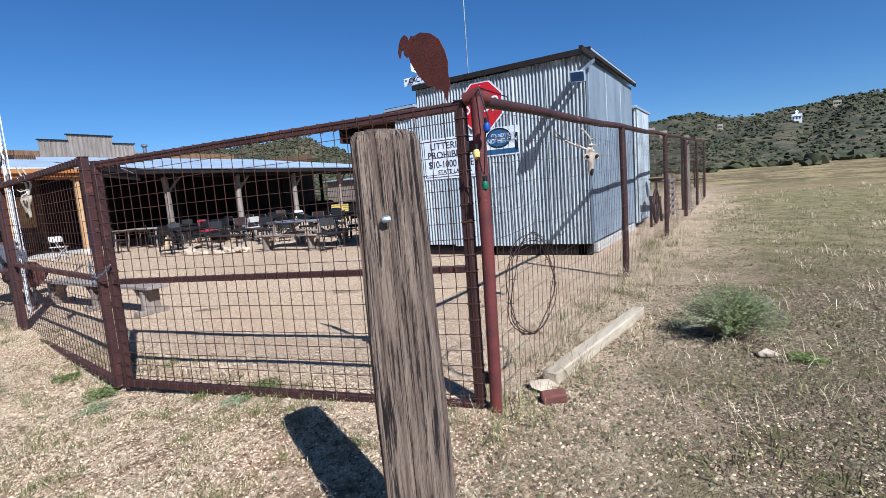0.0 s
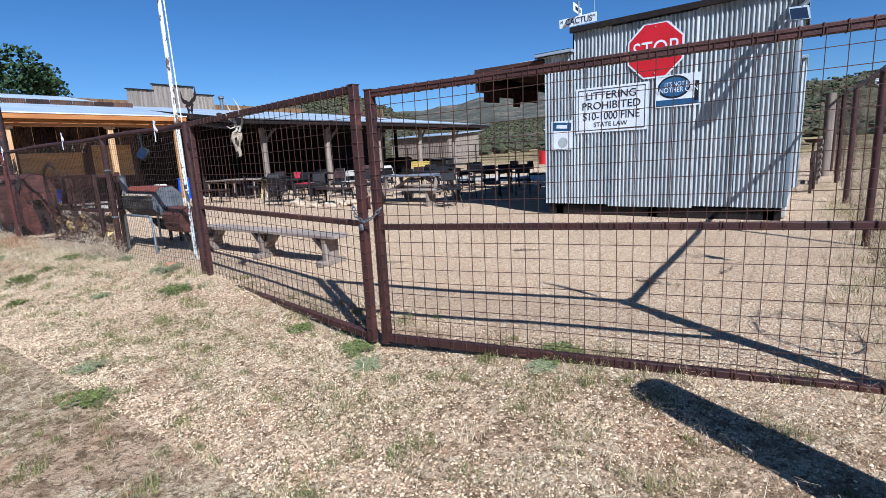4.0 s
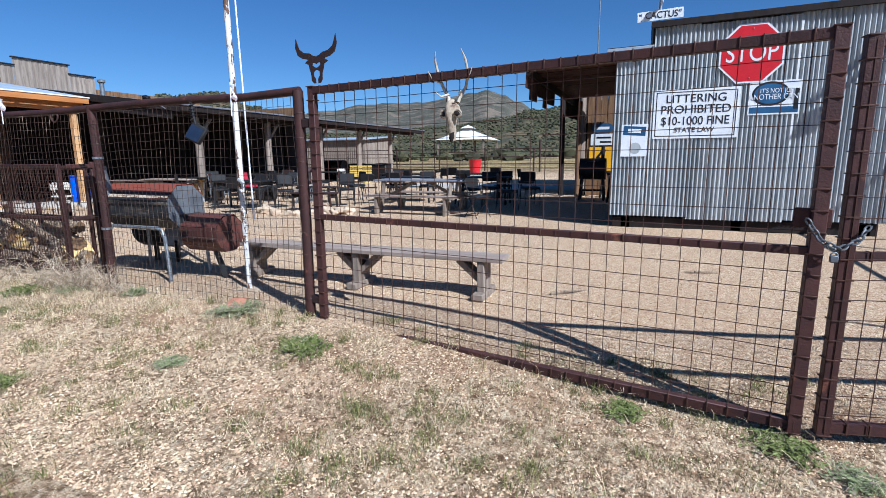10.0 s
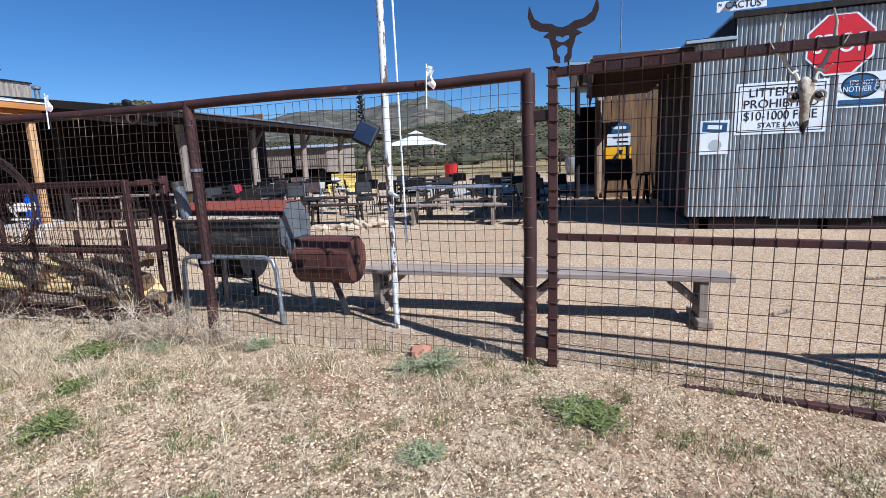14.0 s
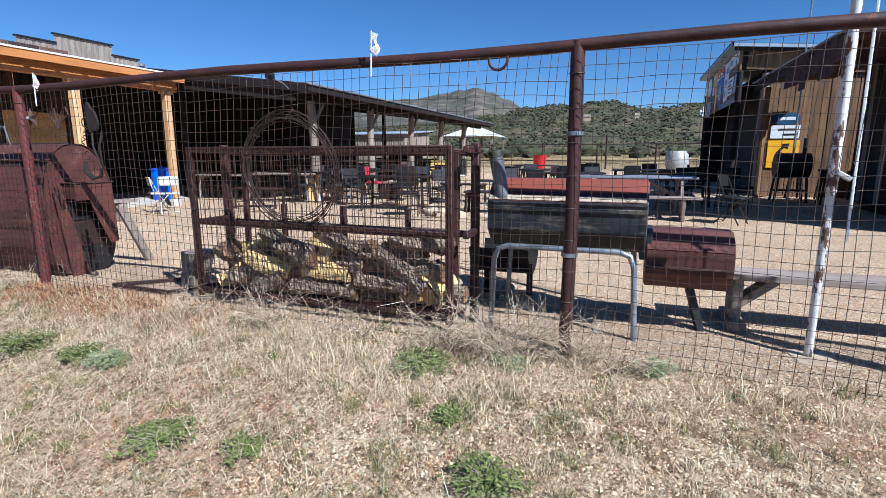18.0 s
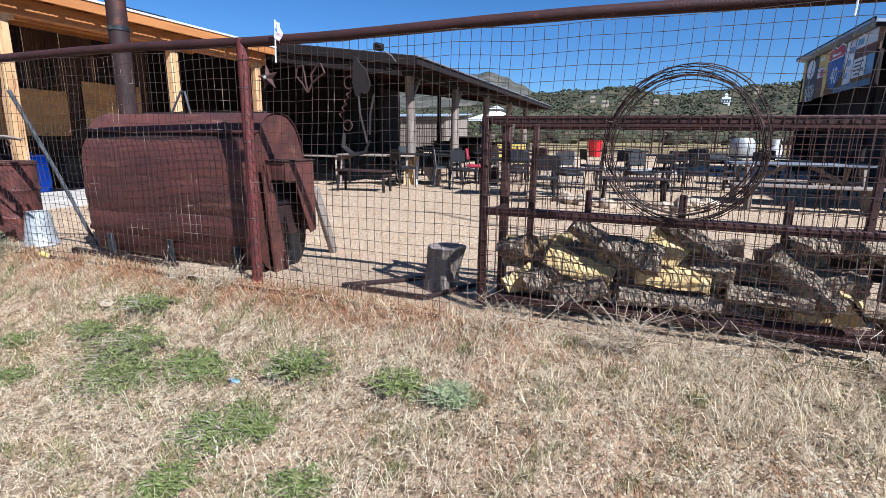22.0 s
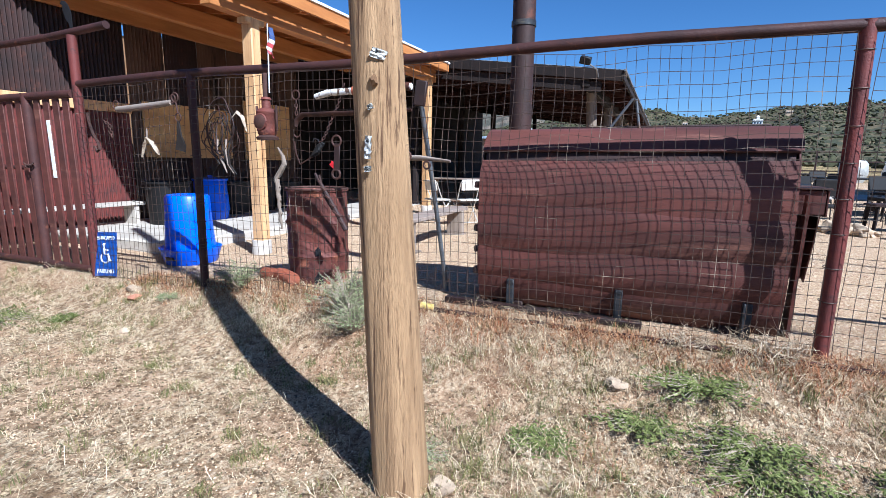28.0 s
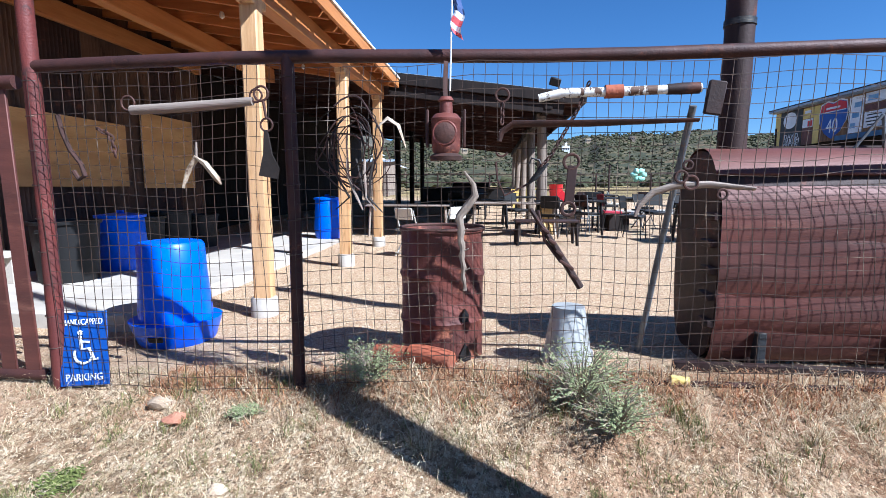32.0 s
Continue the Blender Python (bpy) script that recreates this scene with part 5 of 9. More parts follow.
def build_stop():
    s = thing("stop_sign", (-4.32, FY, 2.66), "red octagonal stop sign screwed to the corrugated wall", "sign")
    c = (-4.32, FY - 0.006, 3.12)
    octa = lambda R: [(R * math.cos(radians(22.5 + 45 * k)), R * math.sin(radians(22.5 + 45 * k))) for k in range(8)]
    part("white_rim", G().plate(octa(0.497), 0.004, c), M["sign_white"], s)
    part("red_face", G().plate(octa(0.465), 0.004, (c[0], c[1] - 0.003, c[2])), M["stop_red"], s)
    letters("STOP", 0.40, (c[0], c[1] - 0.006, c[2] + 0.0), M["sign_white"], s, squeeze=0.78)
    for z in (0.38, -0.38):
        part("screw", G().blob((c[0], c[1] - 0.006, c[2] + z), 0.012, random.Random(1), 0.1, 1.0, 1), M["zinc"], s)


def build_litter():
    s = thing("littering_sign", (-5.07, FY, 1.8), "white metal sign with black anti-littering lettering", "sign")
    cx, cz, w, h = -5.075, 2.21, 1.31, 0.82
    part("panel", G().box((cx, FY, cz), (w, 0.006, h), None, 0.02), M["sign_white"], s)
    b = 0.012
    for dx, dz, sx, sz in ((0, h / 2 - 0.045, w - 0.08, b), (0, -h / 2 + 0.045, w - 0.08, b), (w / 2 - 0.045, 0, b, h - 0.08), (-w / 2 + 0.045, 0, b, h - 0.08)):
        part("border", G().box((cx + dx, FY - 0.005, cz + dz), (sx, 0.004, sz), None, 0.001), M["black_paint"], s)
    for text, size, z in (("LITTERING", 0.19, 0.25), ("PROHIBITED", 0.19, 0.07), ("$10-1000 FINE", 0.2, -0.12), ("STATE LAW", 0.115, -0.27)):
        letters(text, size, (cx, FY - 0.006, cz + z), M["black_paint"], s, squeeze=1.02 if len(text) < 12 else 0.86)


def build_poster(name, x0, x1, z0, z1, label, kind):
    s = thing(name, ((x0 + x1) / 2, FY, z0), label, "poster")
    cx, cz, w, h = (x0 + x1) / 2, (z0 + z1) / 2, x1 - x0, z1 - z0
    part("panel", G().box((cx, FY, cz), (w, 0.005, h), None, 0.004), M["sign_white"], s)
    if kind == 1:
        part("oval_rim", G().plate([(0.36 * w * math.cos(2 * math.pi * k / 28), 0.36 * h * math.sin(2 * math.pi * k / 28)) for k in range(28)], 0.004, (cx - 0.08 * w, FY - 0.003, cz + 0.12 * h)), M["black_paint"], s)
        part("oval", G().plate([(0.32 * w * math.cos(2 * math.pi * k / 28), 0.3 * h * math.sin(2 * math.pi * k / 28)) for k in range(28)], 0.004, (cx - 0.08 * w, FY - 0.006, cz + 0.12 * h)), M["teal"], s)
        part("picture_strip", G().box((cx, FY - 0.003, cz - 0.36 * h), (w * 0.94, 0.004, h * 0.18), None, 0.001), M["teal"], s)
        part("bottle_shape", G().box((cx + 0.42 * w, FY - 0.005, cz - 0.05 * h), (w * 0.09, 0.004, h * 0.6), None, 0.001), M["black_paint"], s)
        letters("IT'S NOT JUST", 0.1, (cx + 0.06 * w, FY - 0.009, cz + 0.2 * h), M["sign_white"], s, squeeze=0.8)
        letters("ANOTHER CAN", 0.12, (cx - 0.02 * w, FY - 0.009, cz + 0.02 * h), M["sign_white"], s, squeeze=0.8)
    else:
        part("heading_shape", G().box((cx, FY - 0.003, cz + 0.3 * h), (w * 0.85, 0.004, h * 0.28), rot(0, 4, 0), 0.001), M["teal"], s)
        part("heading_inset", G().box((cx, FY - 0.006, cz + 0.3 * h), (w * 0.5, 0.003, h * 0.12), rot(0, 4, 0), 0.001), M["sign_white"], s)
        part("round_mark", G().plate([(0.1 * math.cos(k * 0.5), 0.1 * math.sin(k * 0.5)) for k in range(12)], 0.003, (cx + 0.02, FY - 0.004, cz - 0.24 * h)), M["galv"], s)


build_stop()
build_litter()
build_poster("beer_poster", -4.30, -3.58, 2.15, 2.68, "blue and white poster with an oval badge on the shed", 1)
build_poster("paper_notice", -6.24, -5.80, 1.50, 2.06, "pale blue and white paper notice pinned to the shed", 2)


def build_street_sign():
    s = thing("street_sign", (-5.95, 9.05, 3.3), "pair of crossed white street-name blades on a short pole", "sign")
    part("pole", G().cyl((-5.72, 9.05, 3.2), (-5.72, 9.05, 4.2), 0.025, 8), M["galv_pipe"], s)
    part("blade", G().box((-5.72, 9.02, 3.86), (0.72, 0.008, 0.16), rot(0, -2, 0), 0.01), M["sign_white"], s)
    letters("CACTUS", 0.15, (-5.7, 9.013, 3.86), M["black_paint"], s, squeeze=0.9)
    letters("N", 0.06, (-6.03, 9.013, 3.88), M["black_paint"], s)
    letters("ST", 0.05, (-5.41, 9.013, 3.9), M["black_paint"], s)
    part("cross_blade", G().box((-5.72, 9.02, 4.05), (0.008, 0.6, 0.15), rot(0, 0, 6), 0.01), M["sign_white"], s)
    part("text_bar", G().box((-5.713, 9.02, 4.05), (0.004, 0.36, 0.06), rot(0, 0, 6), 0.001), M["black_paint"], s)


build_street_sign()


def build_solar():
    s = thing("solar_light", (-2.3, 8.4, 3.2), "small solar panel on a board arm at the roof corner", "solar panel")
    part("arm", G().beam((-2.16, 8.95, 3.56), (-2.26, 8.42, 3.30), 0.05, 0.05), M["galv_pipe"], s)
    part("outrigger", G().beam((-2.2, 9.1, 3.64), (-2.2, 8.3, 3.64), 0.06, 0.1), M["dark_wood"], s)
    part("frame", G().box((-2.28, 8.36, 3.23), (0.25, 0.02, 0.24), rot(-32, 0, 18), 0.006), M["galv_shade_tone"], s)
    part("cells", G().box((-2.285, 8.347, 3.222), (0.215, 0.012, 0.2), rot(-32, 0, 18), 0.003), M["glass_dark"], s)


build_solar()
aerial = thing("radio_aerial", (-6.5, 13.0, 0.3), "thin tall radio aerial behind the shed", "aerial")
part("mast", G().tube([(-7.2, 14.2, 0.3), (-7.2, 14.2, 9.5)], 0.018, 6), M["galv_pipe"], aerial)
part("bracket", G().box((-7.2, 14.2, 3.3), (0.12, 0.2, 0.05)), M["galv_pipe"], aerial)


def build_shack_signs():
    y = 15.57
    s = thing("winding_road_sign", (-7.1, y, 1.06), "yellow warning sign with a black winding arrow on the shack", "sign")
    part("panel", G().box((-7.1, y - 0.01, 1.42), (0.72, 0.01, 0.72), None, 0.02), M["sign_yellow"], s)
    zig = [(-0.17, -0.28), (-0.07, -0.28), (-0.02, -0.16), (0.1, -0.02), (-0.06, 0.06), (0.02, 0.17), (0.1, 0.13), (0.13, 0.28), (-0.03, 0.27), (-0.02, 0.22), (-0.16, 0.04), (-0.02, -0.04), (-0.12, -0.16)]
    part("arrow", G().plate(zig, 0.004, (-7.1, y - 0.018, 1.42)), M["black_paint"], s)
    n = thing("speed_notice", (-7.1, y, 1.84), "white notice with dark oval badge on the shack", "sign")
    part("panel", G().box((-7.1, y - 0.01, 2.0), (0.66, 0.01, 0.34), None, 0.01), M["sign_white"], n)
    for k in range(2):
        part("text_bar", G().box((-7.05 + 0.06 * k, y - 0.018, 2.06 - 0.13 * k), (0.42 - 0.1 * k, 0.004, 0.05)), M["black_paint"], n)
    part("badge", G().plate([(0.33 * math.cos(k * 0.2618), 0.16 * math.sin(k * 0.2618)) for k in range(24)], 0.012, (-7.1, y - 0.01, 2.34)), M["teal"], n)
    part("badge_bar", G().box((-7.1, y - 0.02, 2.34), (0.4, 0.004, 0.08)), M["sign_white"], n)
    x = -8.335
    L = (0, -1, 0)

    def board(label, y0, y1, z0, z1, m, proud=0.0):
        b = thing("painted_board", (x, (y0 + y1) / 2, z0), label, "sign", "signs on the shack side")
        part("panel", G().box((x - proud, (y0 + y1) / 2, (z0 + z1) / 2), (0.012, abs(y1 - y0), z1 - z0), None, 0.006), M[m], b)
        return b

    b = board("dark advertising board with a white disc and white lettering", 21.62, 20.2, 2.78, 4.16, "black_paint")
    part("round_mark", G().plate([(0.44 * math.cos(q * 0.3), 0.31 * math.sin(q * 0.3)) for q in range(21)], 0.006, (x - 0.008, 20.98, 3.8), L), M["sign_white"], b)
    for j, wd in enumerate(("DAVID", "HARUM", "PECOS")):
        letters(wd, 0.25, (x - 0.012, 20.84, 3.18 - 0.175 * j), M["sign_white"], b, right=L, squeeze=1.25)
    board("narrow faded yellow board at the shack corner", 21.98, 21.64, 2.8, 4.16, "yellow_paint")
    b = board("small yellow and white advertising board", 20.16, 19.55, 3.74, 4.12, "yellow_paint", 0.004)
    part("text_bar", G().box((x - 0.013, 19.85, 3.98), (0.004, 0.4, 0.1)), M["sign_white"], b)
    b = board("small red and white metal sign", 20.16, 19.56, 3.42, 3.72, "sign_white", 0.004)
    part("red_field", G().box((x - 0.013, 19.72, 3.55), (0.004, 0.26, 0.2)), M["stop_red"], b)
    board("faded ochre board beside the highway shield", 19.53, 19.2, 2.8, 4.12, "yellow_paint")
    board("dark maroon board under the small signs", 20.16, 19.56, 2.8, 3.4, "rust_sheet")
    b = thing("highway_shield_sign", (x, 18.5, 2.85), "blue and red highway shield sign with number 40", "sign")
    sh = [(-0.62, 1.12), (-0.3, 1.2), (0.0, 1.12), (0.3, 1.2), (0.62, 1.12), (0.7, 0.8), (0.66, 0.5), (0.4, 0.16), (0.0, -0.06), (-0.4, 0.16), (-0.66, 0.5), (-0.7, 0.8)]
    part("rim", G().plate([(p * 1.05, 0.03 + q * 1.03) for p, q in sh], 0.01, (x - 0.006, 18.48, 2.92), L), M["sign_white"], b)
    part("panel", G().plate(sh, 0.01, (x - 0.012, 18.48, 2.94), L), M["sign_blue"], b)
    part("red_band", G().plate([(-0.62, 1.1), (-0.3, 1.18), (0.0, 1.1), (0.3, 1.18), (0.62, 1.1), (0.66, 0.88), (-0.66, 0.88)], 0.006, (x - 0.02, 18.48, 2.94), L), M["stop_red"], b)
    part("text_bar", G().box((x - 0.025, 18.48, 3.92), (0.004, 0.7, 0.07)), M["sign_white"], b)
    part("rule", G().box((x - 0.024, 18.48, 3.8), (0.004, 1.28, 0.03)), M["sign_white"], b)
    letters("40", 0.66, (x - 0.02, 18.48, 3.3), M["sign_white"], b, right=L, squeeze=0.9)
    b = board("faded white advertising board with grey shapes", 17.72, 17.08, 2.98, 4.12, "sign_white")
    for j in range(3):
        part("faded_patch", G().box((x - 0.009, 17.4 + 0.1 * (j - 1), 3.85 - 0.32 * j), (0.004, 0.36 - 0.06 * j, 0.16)), M["poster_pale"], b)
    b = board("white notice panel with dark text lines", 17.0, 16.15, 3.08, 3.56, "sign_white", 0.006)
    for j in range(4):
        part("text_bar", G().box((x - 0.015, 16.58 + 0.06 * (j % 2), 3.46 - 0.1 * j), (0.004, (0.6, 0.5, 0.66, 0.4)[j], 0.04)), M["black_paint"], b)
    board("maroon painted board above the notice", 17.02, 15.6, 3.6, 3.78, "rust_sheet")
    b = board("pale weathered poster under the roof edge", 17.02, 15.65, 3.82, 4.14, "sign_white")
    part("faded_patch", G().box((x - 0.009, 16.7, 3.97), (0.004, 0.4, 0.16)), M["poster_pale"], b)
    board("white and blue faded panel by the shack corner", 16.1, 15.6, 3.08, 3.56, "poster_pale")
    board("long weathered green board along the band foot", 18.3, 15.6, 2.8, 2.96, "teal", 0.01)


build_shack_signs()

# ---- side fence bits ----
beam = solid("fallen_timber", G().beam((-1.2, 3.35, gz(-1.2, 3.35) + 0.055), (-0.92, 5.3, gz(-0.92, 5.3) + 0.055), 0.12, 0.1, 0.012), M["timber_pale"], "pale weathered timber lying in the grass by the fence", "timber")
rng = random.Random(21)
solid("red_brick", G().box((-1.1, 3.12, gz(-1.1, 3.12) + 0.03), (0.17, 0.1, 0.07), rot(6, -5, 30), 0.012), M["brick"], "broken red brick beside the fallen timber", "brick")
solid("flat_stone", G().blob((-1.22, 3.28, gz(-1.2, 3.3) + 0.03), 0.09, rng, 0.3, 0.4, 2), M["rock"], "flat pale stone under the timber end", "stone")


def build_coil(name, c, R, x, y, label, seed, turns=9, r=0.004, spread_=0.05, mats="barb"):
    """A hank of wire: slightly different rings, with twisted barbs."""
    rng = random.Random(seed)
    coil = thing(name, tuple(c), label, "wire coil")
    x, y = Vector(x).normalized(), Vector(y).normalized()
    n = x.cross(y)
    for k in range(turns):
        g = G()
        rr = R * rng.uniform(0.9, 1.03)
        cc = Vector(c) + x * rng.uniform(-1, 1) * spread_ * 0.6 + y * rng.uniform(-1, 1) * spread_ * 0.6 + n * rng.uniform(-1, 1) * spread_ * 0.5
        ph = rng.uniform(0, 6.28)
        pts = [cc + x * math.cos(w) * rr * (1 + 0.03 * math.sin(3 * w + ph)) + y * math.sin(w) * rr * (1 + 0.03 * math.sin(2 * w + ph)) + n * 0.015 * math.sin(4 * w + ph) for w in [2 * math.pi * i / 40 for i in range(41)]]
        g.tube(pts, r, 5, False)
        for i in range(0, 40, 3):
            d = (pts[i + 1] - pts[i]).normalized()
            s = (d.orthogonal() + Vector((rng.uniform(-1, 1), rng.uniform(-1, 1), rng.uniform(-1, 1))) * 0.5).normalized() * 0.018
            g.tube([pts[i] - s, pts[i] + s], r * 0.8, 3, False)
        part("wire_turn", g, M[mats], coil)
    return coil


build_coil("barbed_wire_coil", (-13.17, 2.71, 1.31), 0.41, (1, 0, 0), (0, -0.06, 1), "rusty coil of barbed wire hung on the fence", 5, 12, 0.0028, 0.05)
build_coil("loose_wire_coil", (-1.28, 3.32, 0.9), 0.36, (0.1, 1, 0), (0, 0, 1), "thin rusty wire coil hanging on the side fence", 6, 4, 0.003, 0.03)
for k, (y, z, m) in enumerate(((2.72, 1.83, "yellow_paint"), (2.75, 1.64, "green_sign"), (2.76, 1.98, "sign_blue"))):
    b = thing("coloured_bulb", (-1.36 + 0.03 * k, y, z), "coloured party bulb strung on the corner post", "bulb", "coloured bulbs")
    part("glass", G().lathe([(0.0, -0.06), (0.018, -0.045), (0.022, -0.02), (0.014, 0.0)], (-1.36 + 0.03 * k, y, z), 12), M[m], b)
    part("socket", G().cyl((-1.36 + 0.03 * k, y, z), (-1.36 + 0.03 * k, y, z + 0.03), 0.014, 10), M["black_plastic"], b)
solid("bulb_cable", G().tube([(-1.36, 2.72, 1.86), (-1.35, 2.76, 1.7), (-1.33, 2.75, 1.68), (-1.32, 2.77, 1.9), (-1.3, 2.78, 2.02), (-1.36, 2.8, 2.2), (-1.38, 3.3, 2.2)], 0.004, 5), M["black_plastic"], "dark cable of the party bulbs", "cable")

pall = thing("pallet_panel", (-1.9, 15.0, 0.3), "grey wooden pallet standing behind the shed", "pallet")
for k in range(6):
    part("slat", G().box((-1.75, 16.0, 0.5 + 0.17 * k), (0.03, 1.3, 0.1), rot(0, 4, 0)), M["grey_plank"], pall)
for y in (15.45, 16.5):
    part("runner", G().box((-1.8, y, 0.9), (0.06, 0.09, 1.2)), M["grey_wood"], pall)
mach = thing("old_farm_machine", (-1.95, 13.9, 0.3), "rusty old farm machine with wheel and seat", "machine")
part("wheel", G().ring((-1.9, 13.8, 0.75), 0.42, 0.03, (0, 1, 0), (0, 0, 1), 26, 6), M["rust_dark"], mach)
for k in range(4):
    w = math.pi * k / 4
    part("spoke", G().cyl((-1.9, 13.8 - 0.42 * math.cos(w), 0.75 - 0.42 * math.sin(w)), (-1.9, 13.8 + 0.42 * math.cos(w), 0.75 + 0.42 * math.sin(w)), 0.015, 6), M["rust_dark"], mach)
part("frame", G().beam((-1.95, 13.2, 1.0), (-1.95, 14.9, 0.9), 0.08, 0.1), M["rust_dark"], mach)
part("leg", G().beam((-1.95, 14.7, 0.9), (-1.9, 14.8, 0.25), 0.06, 0.06), M["rust_dark"], mach)
part("leg", G().beam((-1.95, 13.3, 0.95), (-1.95, 13.3, 0.25), 0.06, 0.06), M["rust_dark"], mach)
part("seat", G().lathe([(0.0, 0.0), (0.15, 0.03), (0.2, 0.1)], (-1.95, 14.3, 1.35), 14), M["rust_bit"], mach)
part("seat_post", G().cyl((-1.95, 14.3, 0.95), (-1.95, 14.3, 1.37), 0.025, 8), M["rust_bit"], mach)
solid("tall_grey_post", G().tube([(-1.6, 18.2, 0.2), (-1.6, 18.2, 2.7)], 0.13, 10), M["grey_wood"], "tall pale grey wooden post in the side fence", "post")


# ---- long bench ----
def build_bench(name, x0, x1, y, top, label, legs, wide=0.3):
    b = thing(name, ((x0 + x1) / 2, y, gz((x0 + x1) / 2, y)), label, "bench")
    part("seat", G().box(((x0 + x1) / 2, y, top - 0.022), (x1 - x0, wide, 0.045), rot(0, 0, 0.4), 0.006), M["grey_plank"], b)
    for k, x in enumerate(legs):
        z0 = gz(x, y)
        part("leg", G().box((x, y, (z0 + top - 0.045) / 2), (0.07, wide * 0.82, top - 0.045 - z0), None, 0.006), M["grey_wood"], b)
        part("foot", G().box((x, y, z0 + 0.035), (0.12, wide * 1.5, 0.07), None, 0.008), M["grey_wood"], b)
        for s in ((-1,) if k == len(legs) - 1 else ((1,) if k == 0 else (-1, 1))):
            part("brace", G().beam((x + 0.02 * s, y, z0 + 0.17), (x + 0.25 * s, y, top - 0.05), wide * 0.5, 0.06), M["grey_wood"], b)
    return b


build_bench("long_bench", -10.2, -7.0, 3.85, 0.57, "long weathered plank bench on braced wooden legs", (-10.05, -8.62, -7.22))
pb = thing("wall_bench", (-25.6, 3.6, 0.2), "whitewashed plank bench against the rusty wall", "bench")
part("seat", G().box((-25.55, 3.9, 0.5), (0.36, 2.6, 0.05)), M["concrete"], pb)
for y in (2.8, 5.05):
    part("leg", G().box((-25.55, y, 0.28), (0.3, 0.08, 0.42)), M["concrete"], pb)


# ---- barrel smoker with firebox ----
def squarish(w):
    """How far a rounded square reaches beyond its circle: a little above, more below."""
    c, q = math.cos(w), math.sin(w)
    n = 2.4 if c > 0 else 3.4
    return (abs(c) ** n + abs(q) ** n) ** (-1 / n)


def half_barrel(g, x0, x1, yc, zc, R, a0, a1, n=18, thick=0.006, nx=10, dent=0.004, deep=1.0, boxy=False):
    def fn(u, v):
        w = a0 + (a1 - a0) * v
        x = x0 + (x1 - x0) * u
        r = (R + dent * noise.noise((x * 3, w * 2, zc))) * (squarish(w) if boxy else 1.0)
        return (x, yc - r * deep * math.sin(w), zc + r * math.cos(w))
    return g.sheet(fn, nx, n, thick)


def disc(g, x, yc, zc, R, thick, n=28):
    return g.cyl((x - thick / 2, yc, zc), (x + thick / 2, yc, zc), R, n)


